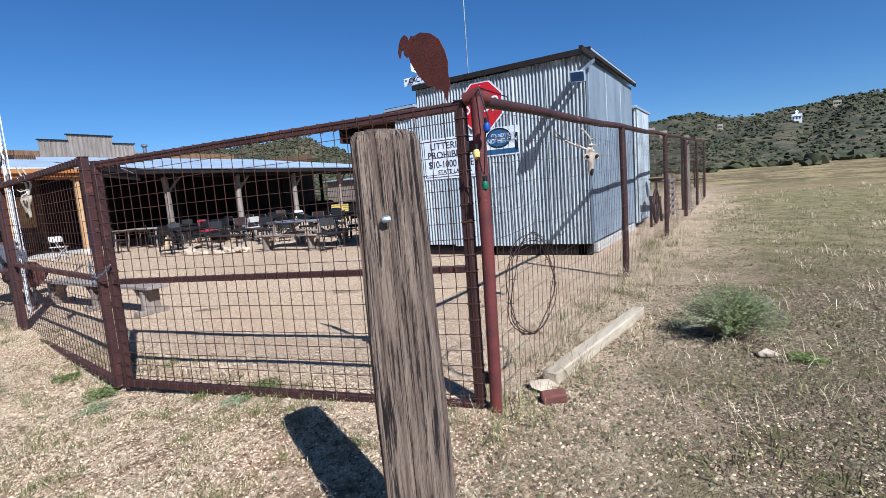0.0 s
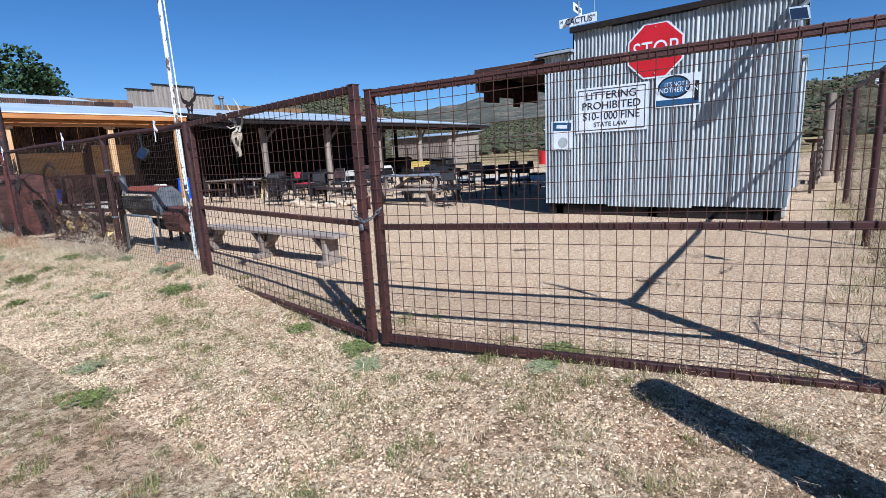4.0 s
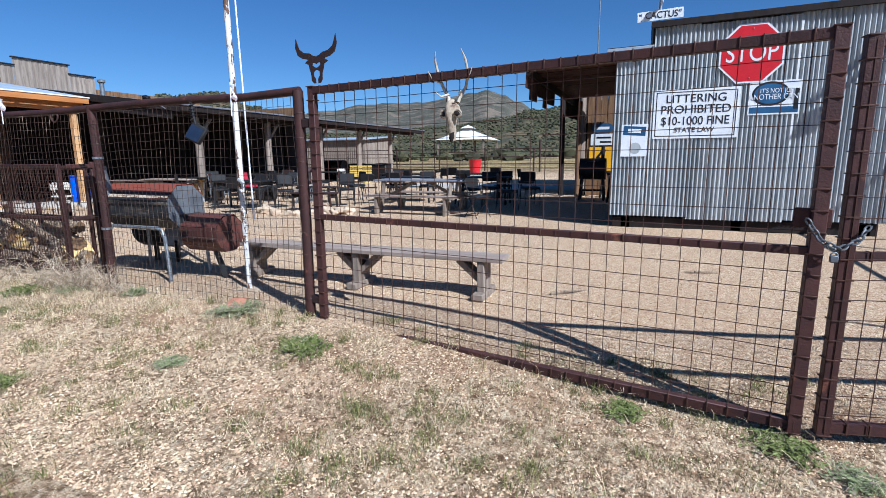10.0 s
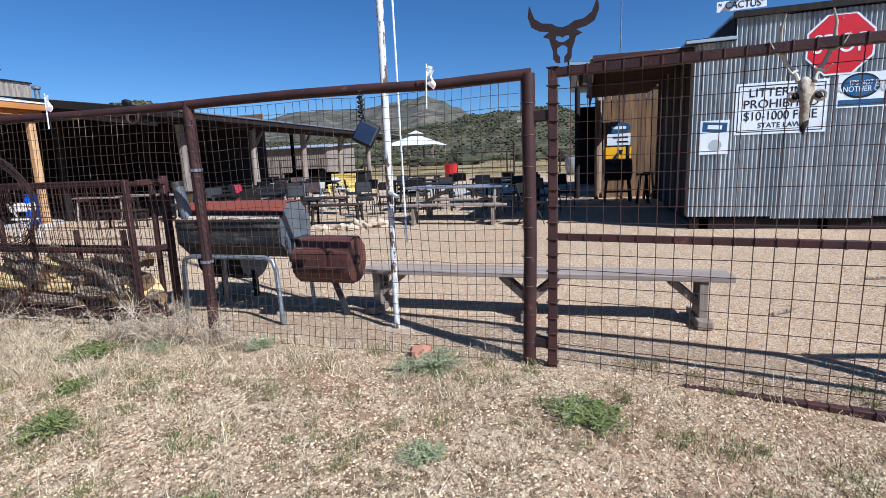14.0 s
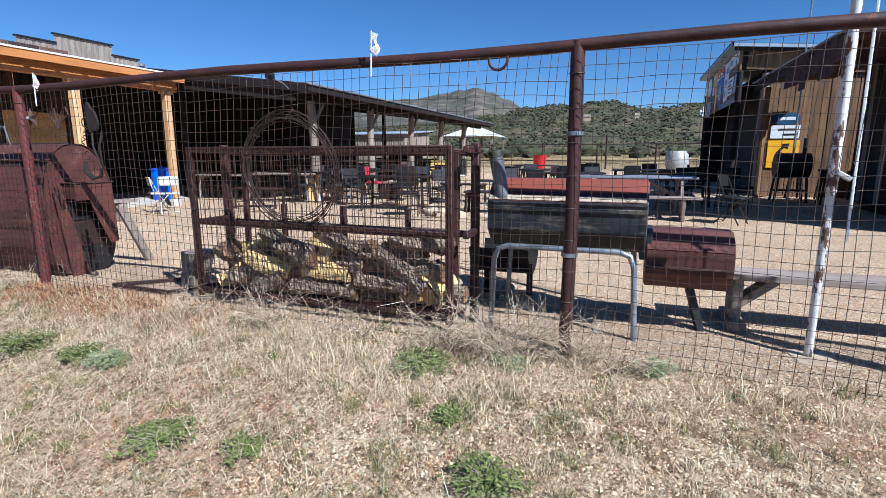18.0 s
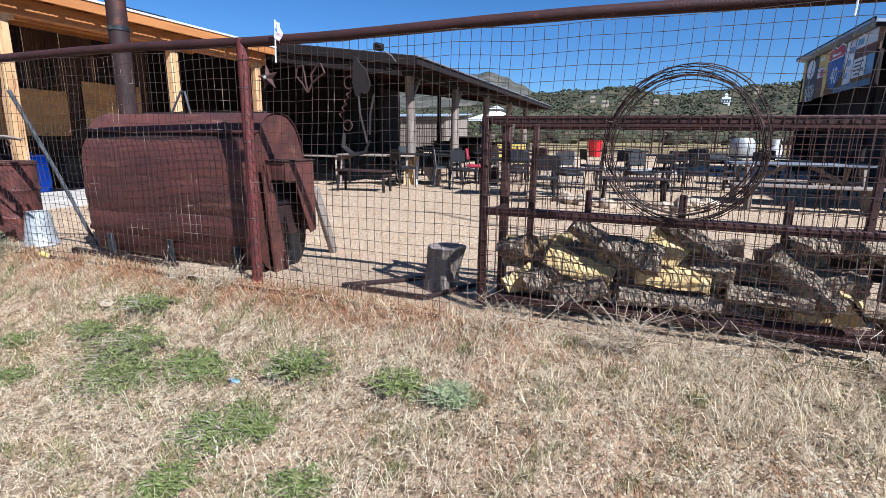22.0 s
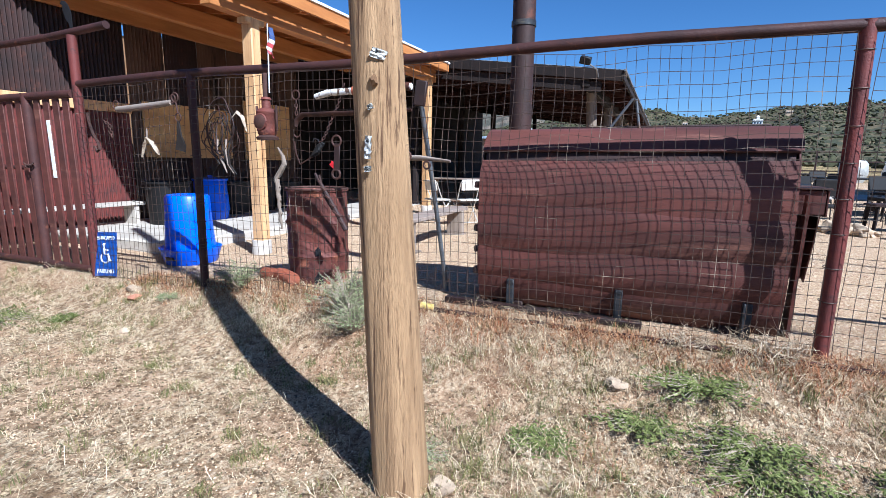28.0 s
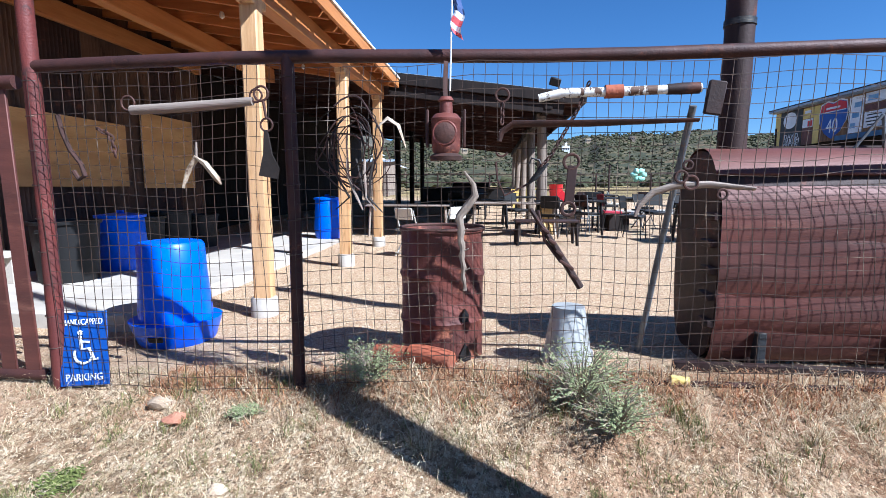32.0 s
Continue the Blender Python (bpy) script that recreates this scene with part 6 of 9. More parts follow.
def build_smoker():
    s = thing("barrel_smoker", (-11.2, 3.4, 0.12), "rusty horizontal barrel smoker on a galvanized pipe stand", "smoker")
    yc, zc, R = 3.5, 0.985, 0.255
    part("lower_shell", half_barrel(G(), -11.82, -10.72, yc, zc, R * 1.03, radians(67.5), radians(292.5), 5, dent=0.002), M["soot"], s, "sooty steel lower half")
    lid = part("lid", half_barrel(G(), -11.82, -10.72, yc, zc + 0.006, R * 1.03 + 0.008, radians(-67.5), radians(67.5), 3, dent=0.002), M["smoker_lid"], s, "rust-red lid with bare streaks")
    nd, td = Vector((0, -math.sin(radians(45)), math.cos(radians(45)))), Vector((0, -math.cos(radians(45)), -math.sin(radians(45))))
    mid = Vector((-11.27, yc, zc + 0.006)) + nd * ((R * 1.03 + 0.008) * math.cos(radians(22.5)) + 0.004)
    for nm, q0, q1, m_, lb in (("soot_band", 0.018, 0.05, "rust_dark", "sooty dark band on the lid"), ("bare_band", 0.053, 0.098, "bone", "bare dirty steel band on the lid")):
        part(nm, G().sheet(lambda a, b, q0=q0, q1=q1: mid + Vector((-0.545 + 1.09 * a, 0, 0)) + td * (q0 + (q1 - q0) * b), 4, 1, 0.003), M[m_], lid, lb)
    part("lid_lip", G().box((-11.27, yc - R * 0.99, zc + 0.1), (1.1, 0.012, 0.02), rot(-22, 0, 0), 0.003), M["soot"], lid)
    part("lower_lip", G().box((-11.27, yc - R * 1.0, zc + 0.055), (1.1, 0.02, 0.03), None, 0.003), M["soot"], lid)
    for x in (-11.82, -10.72):
        part("end_plate", G().plate([(R * 1.05 * math.cos(radians(22.5 + 45 * k)), R * 1.05 * math.sin(radians(22.5 + 45 * k))) for k in range(8)], 0.012, (x, yc, zc), (0, 1, 0)), M["dull_steel"], s, "flat blue-grey steel end plate")
    part("chimney", G().tube([(-11.72, 3.3, 1.1), (-11.78, 3.28, 1.43)], 0.05, 14), M["dull_steel"], s, "leaning grey stub chimney")
    part("chimney_collar", G().tube([(-11.775, 3.282, 1.41), (-11.782, 3.28, 1.45)], 0.056, 14), M["soot"], s)
    fx0, fx1, fy, fz, fr = -10.7, -10.16, 3.56, 0.69, 0.205
    fb = part("firebox", half_barrel(G(), fx0, fx1, fy, fz, fr * 1.05, radians(67.5), radians(292.5), 5), M["rust_sheet"], s, "rust-red firebox")
    part("firebox_lid", half_barrel(G(), fx0, fx1, fy, fz + 0.004, fr * 1.05 + 0.006, radians(-67.5), radians(67.5), 3), M["rust_sheet"], fb)
    for x in (fx0, fx1):
        part("firebox_end", disc(G(), x, fy, fz, fr, 0.012, 22), M["rust_sheet"], fb)
    part("firebox_shelf", G().box((-10.43, fy - fr - 0.01, fz - 0.03), (0.54, 0.04, 0.012), None, 0.002), M["rust_bit"], fb)
    part("draft_ring", G().ring((fx1 + 0.02, fy, fz), 0.04, 0.008, (0, 1, 0), (0, 0, 1), 14, 6), M["rust_bit"], fb)
    part("neck", G().box((-10.71, 3.52, 0.8), (0.08, 0.26, 0.22)), M["soot"], s)
    for y in (3.22, 3.78):
        z0 = gz(-11.3, y)
        pts = [(-11.78, y, z0), (-11.76, y, 0.66), (-11.73, y, 0.74), (-11.66, y, 0.765), (-10.88, y, 0.765), (-10.81, y, 0.74), (-10.78, y, 0.66), (-10.75, y, z0)]
        part("stand_hoop", G().tube(pts, 0.021, 10), M["galv_pipe"], s, "bent galvanized pipe hoop")
    part("firebox_leg", G().beam((-10.4, 3.56, 0.5), (-10.28, 3.6, 0.1), 0.05, 0.05), M["soot"], s)
    return s


build_smoker()
pit = thing("half_barrel_grill", (-11.95, 4.05, 0.12), "black half-barrel grill behind the smoker", "grill")
part("body", half_barrel(G(), -12.15, -11.62, 4.1, 0.62, 0.26, radians(90), radians(270)), M["black_iron"], pit)
for x in (-12.05, -11.65):
    part("leg", G().beam((x, 4.1, 0.45), (x, 4.1, 0.12), 0.05, 0.05), M["black_iron"], pit)


# ---- firewood rack ----
def mesh_panel(owner, x0, x1, y, z0, z1, mid, post=0.05):
    for x in (x0, x1):
        part("upright", G().box((x, y, (z0 + z1) / 2), (post, post, z1 - z0)), M["pipe"], owner)
    for z in (z1 - 0.025, mid, z0 + 0.05):
        part("rail", G().box(((x0 + x1) / 2, y - 0.002, z), (x1 - x0 - post, 0.045, 0.05)), M["pipe"], owner)
    wires(owner, M["gate_wire"], lambda s, h, o: Vector((x0 + s, y - 0.03 + o, z0 + 0.05 + h)), x1 - x0, z1 - z0 - 0.06, 0.051, 0.102, 0.0028, 0.006, 11, 0.8)


def build_rack():
    r = thing("firewood_rack", (-13.2, 3.1, 0.15), "rusty welded-mesh firewood rack beside the fence", "rack")
    mesh_panel(r, -14.36, -12.02, 2.95, 0.2, 1.49, 0.86)
    for x in (-14.3, -11.93):
        part("back_post", G().box((x, 3.28, 0.83), (0.06, 0.06, 1.36)), M["pipe"], r)
        part("inner_post", G().box((x + (0.2 if x < -13 else -0.16), 3.29, 0.8), (0.045, 0.04, 1.3), rot(0, 1, 0)), M["pipe"], r)
        part("end_rail", G().box((x + 0.02, 3.12, 1.46), (0.04, 0.3, 0.05)), M["pipe"], r)
        part("end_rail", G().box((x + 0.02, 3.12, 0.86), (0.04, 0.3, 0.05)), M["pipe"], r)
    for z in (1.44, 0.82):
        part("back_rail", G().box((-13.1, 3.3, z), (2.3, 0.045, 0.05)), M["pipe"], r)
    for k in range(3):
        part("back_upright", G().box((-13.7 + 0.6 * k, 3.3, 0.6), (0.045, 0.04, 0.8)), M["pipe"], r)
    wires(r, M["gate_wire"], lambda s, h, o: Vector((-14.3 + s, 3.27 + o, 0.3 + h)), 2.35, 1.14, 0.102, 0.102, 0.0024, 0.008, 12, 0.8)
    part("floor_pipe", G().cyl((-14.3, 3.1, 0.22), (-11.95, 3.1, 0.26), 0.03, 8), M["pipe"], r)


build_rack()


def build_log(at, length, R, turn, seed, half, roll=0.0, tilt=None):
    """A rough billet, whole or split to a wedge, lying with its axis near level."""
    rng = random.Random(seed)
    t = thing("split_log" if half else "bark_log", at, "split firewood billet with yellow inner face" if half else "rough dark-barked log in the firewood pile", "firewood", "firewood in the rack")
    d = Vector((math.cos(radians(turn)), math.sin(radians(turn)), rng.uniform(-0.2, 0.2) if tilt is None else tilt)).normalized()
    a = d.cross(Vector((0, 0, 1))).normalized()
    b = a.cross(d)
    cr, sr = math.cos(roll), math.sin(roll)
    a, b = a * cr + b * sr, b * cr - a * sr
    o = Vector(at)
    n, m = 18, 12
    w0, w1 = (math.pi * 1.08, math.pi * 1.92) if half else (0, 2 * math.pi)
    bow = rng.uniform(-0.06, 0.06)
    ring_ = []
    for i in range(m + 1):
        s = (i / m - 0.5) * length
        row = []
        for k in range(n + 1):
            w = w0 + (w1 - w0) * k / n
            kk = 0 if (not half and k == n) else k
            ww = w0 + (w1 - w0) * kk / n
            q = R * (1 + 0.34 * noise.noise((math.cos(ww) * 1.5 + seed, math.sin(ww) * 1.5, s * 4)) + 0.26 * noise.noise((math.cos(ww) * 4 + seed, math.sin(ww) * 4, s * 16)) + 0.14 * noise.noise((math.cos(ww) * 9 + seed, math.sin(ww) * 9, s * 34)))
            row.append(o + d * (s + 0.02 * noise.noise((seed, kk * 0.8, i // m))) + a * (q * math.cos(w) + bow * (1 - (2 * i / m - 1) ** 2)) + b * q * math.sin(w) * (1.3 if half else 1.0))
        ring_.append(row)
    g = G()
    g.grid(lambda u, v: ring_[int(round(u * m))][int(round(v * n))], m, n)
    part("bark", g, M["bark"], t)
    for i in (0, m):
        e = G()
        e.add([ring_[i][k] for k in range(n + (1 if half else 0))], [tuple(range(n + (1 if half else 0)))])
        part("cut_end", e, M["split"] if half else M["cut_wood"], t)
    if half:
        e = G()
        e.grid(lambda u, v: ring_[int(round(u * m))][0].lerp(ring_[int(round(u * m))][n], v) + b * (0.25 * R * math.sin(math.pi * v) + 0.012 * noise.noise((u * 3 + seed, v * 9, 1.0))), m, 7)
        part("split_face", e, M["split"], t)


def fill_rack():
    rng = random.Random(17)
    k = 0
    for row, (z, n) in enumerate(((0.29, 5), (0.38, 5), (0.47, 5), (0.56, 5), (0.64, 4))):
        for i in range(n):
            x = -14.0 + i * (1.95 / n) + rng.uniform(-0.1, 0.1) + (0.16 if row % 2 else 0)
            y = 3.17 + rng.uniform(-0.03, 0.05)
            half = (k * 7) % 6 == 2
            build_log((x, y, z + rng.uniform(-0.03, 0.03)), rng.uniform(0.36, 0.6), rng.uniform(0.055, 0.085), rng.choice((-1, 1)) * rng.uniform(2, 16), k, half, rng.uniform(-1.5, -0.8) if half else 0)
            k += 1
    for x, y, z, ln, R, tn, tilt, half in ((-13.7, 3.03, 0.53, 0.46, 0.085, 2, -0.38, True), (-13.13, 3.03, 0.52, 0.44, 0.085, -2, -0.04, True), (-13.17, 3.06, 0.7, 0.24, 0.085, -8, -0.65, True), (-13.03, 3.12, 0.74, 0.4, 0.055, 3, -0.6, False),
                                           (-12.44, 3.04, 0.56, 0.48, 0.085, 3, -0.72, False), (-13.39, 3.04, 0.64, 0.38, 0.08, -4, -0.18, False), (-13.67, 3.1, 0.73, 0.24, 0.06, 10, -0.6, False), (-13.14, 3.03, 0.34, 0.6, 0.06, 2, -0.02, False), (-12.6, 3.03, 0.43, 0.44, 0.06, -2, -0.06, False),
                                           (-14.14, 3.05, 0.6, 0.26, 0.08, -30, 0.25, False), (-13.93, 3.04, 0.42, 0.3, 0.075, 24, 0.4, False), (-13.68, 3.03, 0.35, 0.36, 0.065, -6, 0.35, False), (-12.3, 3.1, 0.76, 0.5, 0.065, 5, -0.06, False), (-14.1, 3.03, 0.4, 0.24, 0.06, 40, 0.5, True), (-12.3, 3.06, 0.38, 0.34, 0.05, 6, 0.05, True)):
        build_log((x, y, z), ln, R, tn, k, half, -1.15 if half else 0.0, tilt)
        k += 1
    build_log((-12.12, 3.11, 0.48), 0.26, 0.11, 72, k, True, -0.9, 0.25)


fill_rack()


# ---- big roasting tank ----
def build_tank():
    t = thing("roasting_tank", (-17.45, 3.68, 0.12), "large rusty cylindrical roasting smoker clad in sheet steel", "smoker")
    x0, x1, yc, zc, R, D = -18.5, -16.42, 3.37, 0.83, 0.70, 0.515
    part("drum_shell", half_barrel(G(), x0 + 0.02, x1 - 0.02, yc, zc, R - 0.03, 0, radians(360), 48, 0.006, 10, 0.0, D, True), M["rust_dark"], t)

    def sheet(a0, a1, r0, bulge, seed, cut0=0.0, cut1=0.0):
        def fn(u, v):
            x = x0 + cut0 + (x1 - x0 - cut0 - cut1) * u
            w = a0 + (a1 - a0) * v
            r = r0 + bulge * 1.3 * math.sin(math.pi * v) + 0.03 * noise.noise((x * 0.9 + seed, w * 4.0, seed)) + 0.006 * noise.noise((x * 5, w * 5, seed))
            r *= squarish(w)
            return (x, yc - r * D * math.sin(w), zc + r * math.cos(w))
        return G().sheet(fn, 40, 9, 0.004)

    lid = part("lid", half_barrel(G(), x0 - 0.01, x1 + 0.02, yc, zc + 0.005, R + 0.004, radians(-70), radians(44), 26, 0.006, 14, 0.003, D, True), M["rust_sheet"], t, "smooth maroon lid")
    part("lid_edge", G().tube([(x0, yc - (R + 0.006) * D * squarish(radians(44)) * math.sin(radians(44)), zc + (R + 0.006) * squarish(radians(44)) * math.cos(radians(44))), (x1, yc - (R + 0.006) * D * squarish(radians(44)) * math.sin(radians(44)), zc + (R + 0.006) * squarish(radians(44)) * math.cos(radians(44)))], 0.012, 8), M["rust_sheet"], lid)
    part("handle", G().tube([(-17.62, 3.3, 1.49), (-17.44, 3.3, 1.74), (-17.42, 3.32, 1.74), (-17.38, 3.34, 1.5)], 0.01, 8), M["dull_steel"], lid)
    part("lid_ridge", G().box((-17.3, 3.4, 1.54), (1.5, 0.05, 0.03)), M["rust_dark"], lid)
    for a0, a1, r0, b, s in ((51, 82, R - 0.004, 0.02, 1.0), (79, 108, R - 0.006, 0.02, 4.0), (105, 127, R - 0.004, 0.02, 6.0), (124, 155, R - 0.006, 0.024, 8.0)):
        part("cladding_sheet", sheet(radians(a0), radians(a1), r0, b, s), M["rust_sheet"], t, "buckled rust-red cladding sheet")
    # West end plate is darker: shade on the side away from the sun, as colour.
    for x in (x0, x1):
        part("end_plate", G().plate([((R - 0.005) * D * squarish(k * math.pi / 20) * math.sin(k * math.pi / 20), (R - 0.005) * squarish(k * math.pi / 20) * math.cos(k * math.pi / 20)) for k in range(40)], 0.012, (x, yc, zc), (0, 1, 0)), M["rust_dark"] if x == x0 else M["rust_sheet"], t)
    hood = part("firebox_hood", G().box((-16.325, 3.4, 1.045), (0.19, 0.4, 0.16), None, 0.006), M["rust_sheet"], t, "boxy rust-red firebox hood")
    part("hood_top", G().box((-16.315, 3.4, 1.134), (0.22, 0.44, 0.012), None, 0.003), M["rust_bit"], hood)
    part("hood_plate", G().plate([(3.2, 1.125), (3.6, 1.125), (3.61, 0.48), (3.52, 0.46), (3.4, 0.76), (3.34, 0.955), (3.2, 0.955)], 0.008, (-16.222, 0, 0), (0, 1, 0)), M["rust_sheet"], hood, "cut side plate with a slanting edge")
    part("back_wing", G().box((-16.32, 3.605, 0.8), (0.19, 0.008, 0.66), None, 0.002), M["rust_sheet"], hood)
    # Black box stands in for the shade of the recess under the hood.
    part("fire_mouth", G().box((-16.405, 3.4, 0.84), (0.03, 0.34, 0.22), None, 0.003), M["black_iron"], t)
    part("fire_door", G().box((-16.4, 3.4, 0.58), (0.03, 0.36, 0.28), None, 0.006), M["rust_dark"], t, "grey-brown fire door in the end")
    # Added black disc stands in for shade low on the end plate.
    part("ash_drum", half_barrel(G(), -16.44, -16.39, 3.42, 0.36, 0.24, 0, radians(360), 28, 0.01, 2, 0.0), M["black_iron"], t)
    part("ash_drum_face", disc(G(), -16.395, 3.42, 0.36, 0.235, 0.008), M["black_iron"], t)
    part("strut_plate", G().add([(-16.36, 3.06, 1.1), (-16.36, 3.14, 1.1), (-16.36, 3.34, 0.12), (-16.36, 3.16, 0.1), (-16.34, 3.06, 1.1), (-16.34, 3.14, 1.1), (-16.34, 3.34, 0.12), (-16.34, 3.16, 0.1)], [(4, 5, 6, 7), (3, 2, 1, 0), (0, 1, 5, 4), (1, 2, 6, 5), (2, 3, 7, 6), (3, 0, 4, 7)]), M["rust_sheet"], t, "rusty slanting strap on the end")
    part("chimney", G().tube([(-18.3, 3.4, 1.35), (-18.3, 3.4, 2.6), (-18.3, 3.4, 4.6)], 0.09, 20), M["rust_dark"], t, "tall dark steel chimney pipe")
    for z in (2.35, 3.5):
        part("chimney_band", G().lathe([(0.091, -0.02), (0.097, -0.02), (0.097, 0.02), (0.091, 0.02)], (-18.3, 3.4, z), 20), M["soot"], t)
    for x in (-18.22, -17.42, -16.62):
        z0 = gz(x, 2.98)
        part("foot", G().box((x, 3.0, z0 + 0.11), (0.055, 0.03, 0.26), None, 0.004), M["soot"], t)
        part("foot_flange", G().box((x - 0.02, 3.02, z0 + 0.11), (0.012, 0.08, 0.26), None, 0.002), M["soot"], t)
    part("skid_angle", G().beam((-18.75, 2.97, gz(-18.7, 2.97) + 0.03), (-17.25, 2.9, gz(-17.2, 2.9) + 0.03), 0.06, 0.05), M["rust_dark"], t)
    for x in (-18.2, -16.7):
        part("cradle", G().box((x, 3.37, 0.13), (0.12, 0.6, 0.12)), M["rust_dark"], t)
    for k in range(5):
        part("edge_layer", G().box((x0 - 0.02, 3.1 + 0.02 * (k % 2), 0.42 + 0.17 * k), (0.05, 0.16, 0.05), rot(0, 6 * (-1) ** k, 0), 0.008), M["rust_dark"], t)
    return t


build_tank()


def build_stump():
    s = thing("chopping_stump", (-14.72, 3.3, 0.12), "grey tree stump standing by the rack", "stump")
    o = Vector((-14.84, 3.32, 0.08))
    d = Vector((0.14, 0.05, 1)).normalized()

    def wob(w, z):
        return 1 + 0.12 * noise.noise((math.cos(w) * 2, math.sin(w) * 2, z)) + 0.05 * noise.noise((math.cos(w) * 8, math.sin(w) * 8, z * 2))

    g = G().lathe([(0.145, -0.04), (0.13, 0.1), (0.132, 0.25), (0.15, 0.42)], (0, 0, 0), 30, wob)
    g.v = [tuple(o + Vector((p[0], p[1], 0)) + d * p[2]) for p in g.v]
    part("bark", g, M["grey_wood"], s)
    e = G().lathe([(0.0, 0.36), (0.09, 0.375), (0.135, 0.418), (0.15, 0.418)], (0, 0, 0), 30, wob)
    e.v = [tuple(o + Vector((p[0], p[1], 0)) + d * p[2]) for p in e.v]
    part("cut_top", e, M["grey_plank"], s)


build_stump()
solid("angled_rest_post", G().beam((-16.3, 3.72, 0.86), (-16.33, 4.06, 0.14), 0.06, 0.1, 0.02), M["grey_wood"], "grey timber leaning against the tank end", "timber")
fr = thing("low_iron_frame", (-15.2, 3.4, 0.13), "low rusty iron frame lying by the stump", "iron frame")
for p0, p1 in (((-15.55, 3.0, 0.17), (-14.95, 3.55, 0.17)), ((-15.55, 3.0, 0.17), (-14.8, 2.98, 0.17)), ((-14.8, 2.98, 0.17), (-14.5, 3.6, 0.17))):
    part("bar", G().beam(p0, p1, 0.03, 0.03), M["rust_dark"], fr)


# ---- burn drum, bucket, blue barrels ----
def build_drum():
    d = thing("rusty_burn_drum", (-20.25, 3.27, 0.06), "dented burnt rusty steel drum with cut vents", "drum")
    c = (-20.25, 3.27, 0.07)

    def wob(w, z):
        dent = 0.22 * math.exp(-((w - 5.15) ** 2) / 0.1 - ((z - 0.62) ** 2) / 0.05) + 0.1 * math.exp(-((w - 5.6) ** 2) / 0.05 - ((z - 0.72) ** 2) / 0.03)
        return 1 - dent + 0.025 * noise.noise((math.cos(w) * 3, math.sin(w) * 3, z * 4))

    prof = [(0.0, 0.02), (0.285, 0.02), (0.295, 0.0), (0.295, 0.03)]
    for k in range(30):
        z = 0.03 + 0.9 * k / 29
        bump = 0.012 if min(abs(z - 0.32), abs(z - 0.62)) < 0.02 else 0.0
        prof.append((0.286 + bump, z))
    prof += [(0.298, 0.915), (0.298, 0.93), (0.285, 0.93), (0.28, 0.9), (0.275, 0.4), (0.0, 0.4)]
    part("shell", G().lathe(prof, c, 64, wob), M["rust_drum"], d)
    part("rim", G().ring((c[0], c[1], 1.005), 0.29, 0.011, (1, 0, 0), (0, 1, 0), 40, 8), M["rust_bit"], d)
    part("ash", G().lathe([(0.0, 0.02), (0.26, 0.0)], (c[0], c[1], 0.9), 20), M["zinc"], d)
    for w, z, s in ((5.35, 0.16, 1.0), (5.35, 0.43, 0.6), (4.7, 0.1, 0.4)):
        p = Vector((c[0] + 0.289 * math.cos(w), c[1] + 0.289 * math.sin(w), z))
        r = Vector((-math.sin(w), math.cos(w), 0))
        part("vent_hole", G().plate([(-0.04 * s, -0.06 * s), (0.04 * s, -0.06 * s), (0.045 * s, 0.01), (0.0, 0.085 * s), (-0.04 * s, 0.02)], 0.02, p, r), M["black_paint"], d)


build_drum()
bk = thing("upturned_bucket", (-19.4, 3.05, 0.07), "battered whitish galvanized bucket standing upside down", "bucket")
part("shell", G().lathe([(0.0, 0.35), (0.085, 0.355), (0.105, 0.36), (0.108, 0.345), (0.14, 0.12), (0.158, 0.01), (0.166, 0.0), (0.16, -0.01)], (-19.4, 3.05, gz(-19.4, 3.05) + 0.02), 32, lambda w, z: 1 + 0.05 * noise.noise((math.cos(w) * 2, math.sin(w) * 2, z * 5))), M["zinc"], bk)
for s in (-1, 1):
    part("ear", G().box((-19.4 + 0.155 * s, 3.05, gz(-19.4, 3.05) + 0.06), (0.02, 0.05, 0.05)), M["zinc"], bk)


def build_blue(at, tilt, pan, label, tall=1.0, wide=1.0):
    b = thing("blue_barrel", at, label, "barrel", "blue plastic barrels")
    x, y, z = at
    lean = Vector((0.03 * tilt, -0.02 * tilt, 1)).normalized()

    def put(g):
        g.v = [tuple(Vector((x, y, z)) + Vector((p[0], p[1], 0)) * wide + lean * p[2] * tall) for p in g.v]
        return g

    part("shell", put(G().lathe([(0.0, 0.855), (0.17, 0.86), (0.238, 0.85), (0.258, 0.82), (0.264, 0.6), (0.288, 0.22), (0.29, 0.18)], (0, 0, 0), 40)), M["blue_plastic"], b)
    if pan:
        part("pan", put(G().lathe([(0.0, -0.02), (0.27, -0.01), (0.3, 0.03), (0.36, 0.21), (0.345, 0.215), (0.27, 0.2)], (0, 0, 0), 40)), M["blue_plastic"], b, "wide blue feeder pan")
        part("brand_mark", put(G().box((0.02, -0.32, 0.1), (0.12, 0.02, 0.045), rot(20, 0, 0), 0.003)), M["black_paint"], b)
    else:
        part("base", put(G().lathe([(0.27, 0.2), (0.275, 0.15), (0.262, 0.0), (0.0, 0.0)], (0, 0, 0), 40)), M["blue_plastic"], b)
        part("lid", put(G().lathe([(0.28, 0.83), (0.285, 0.87), (0.1, 0.9), (0.0, 0.9)], (0, 0, 0), 40)), M["blue_plastic"], b)
        part("lid_knob", put(G().box((0, 0, 0.92), (0.1, 0.03, 0.05), None, 0.01)), M["blue_plastic"], b)
    return b


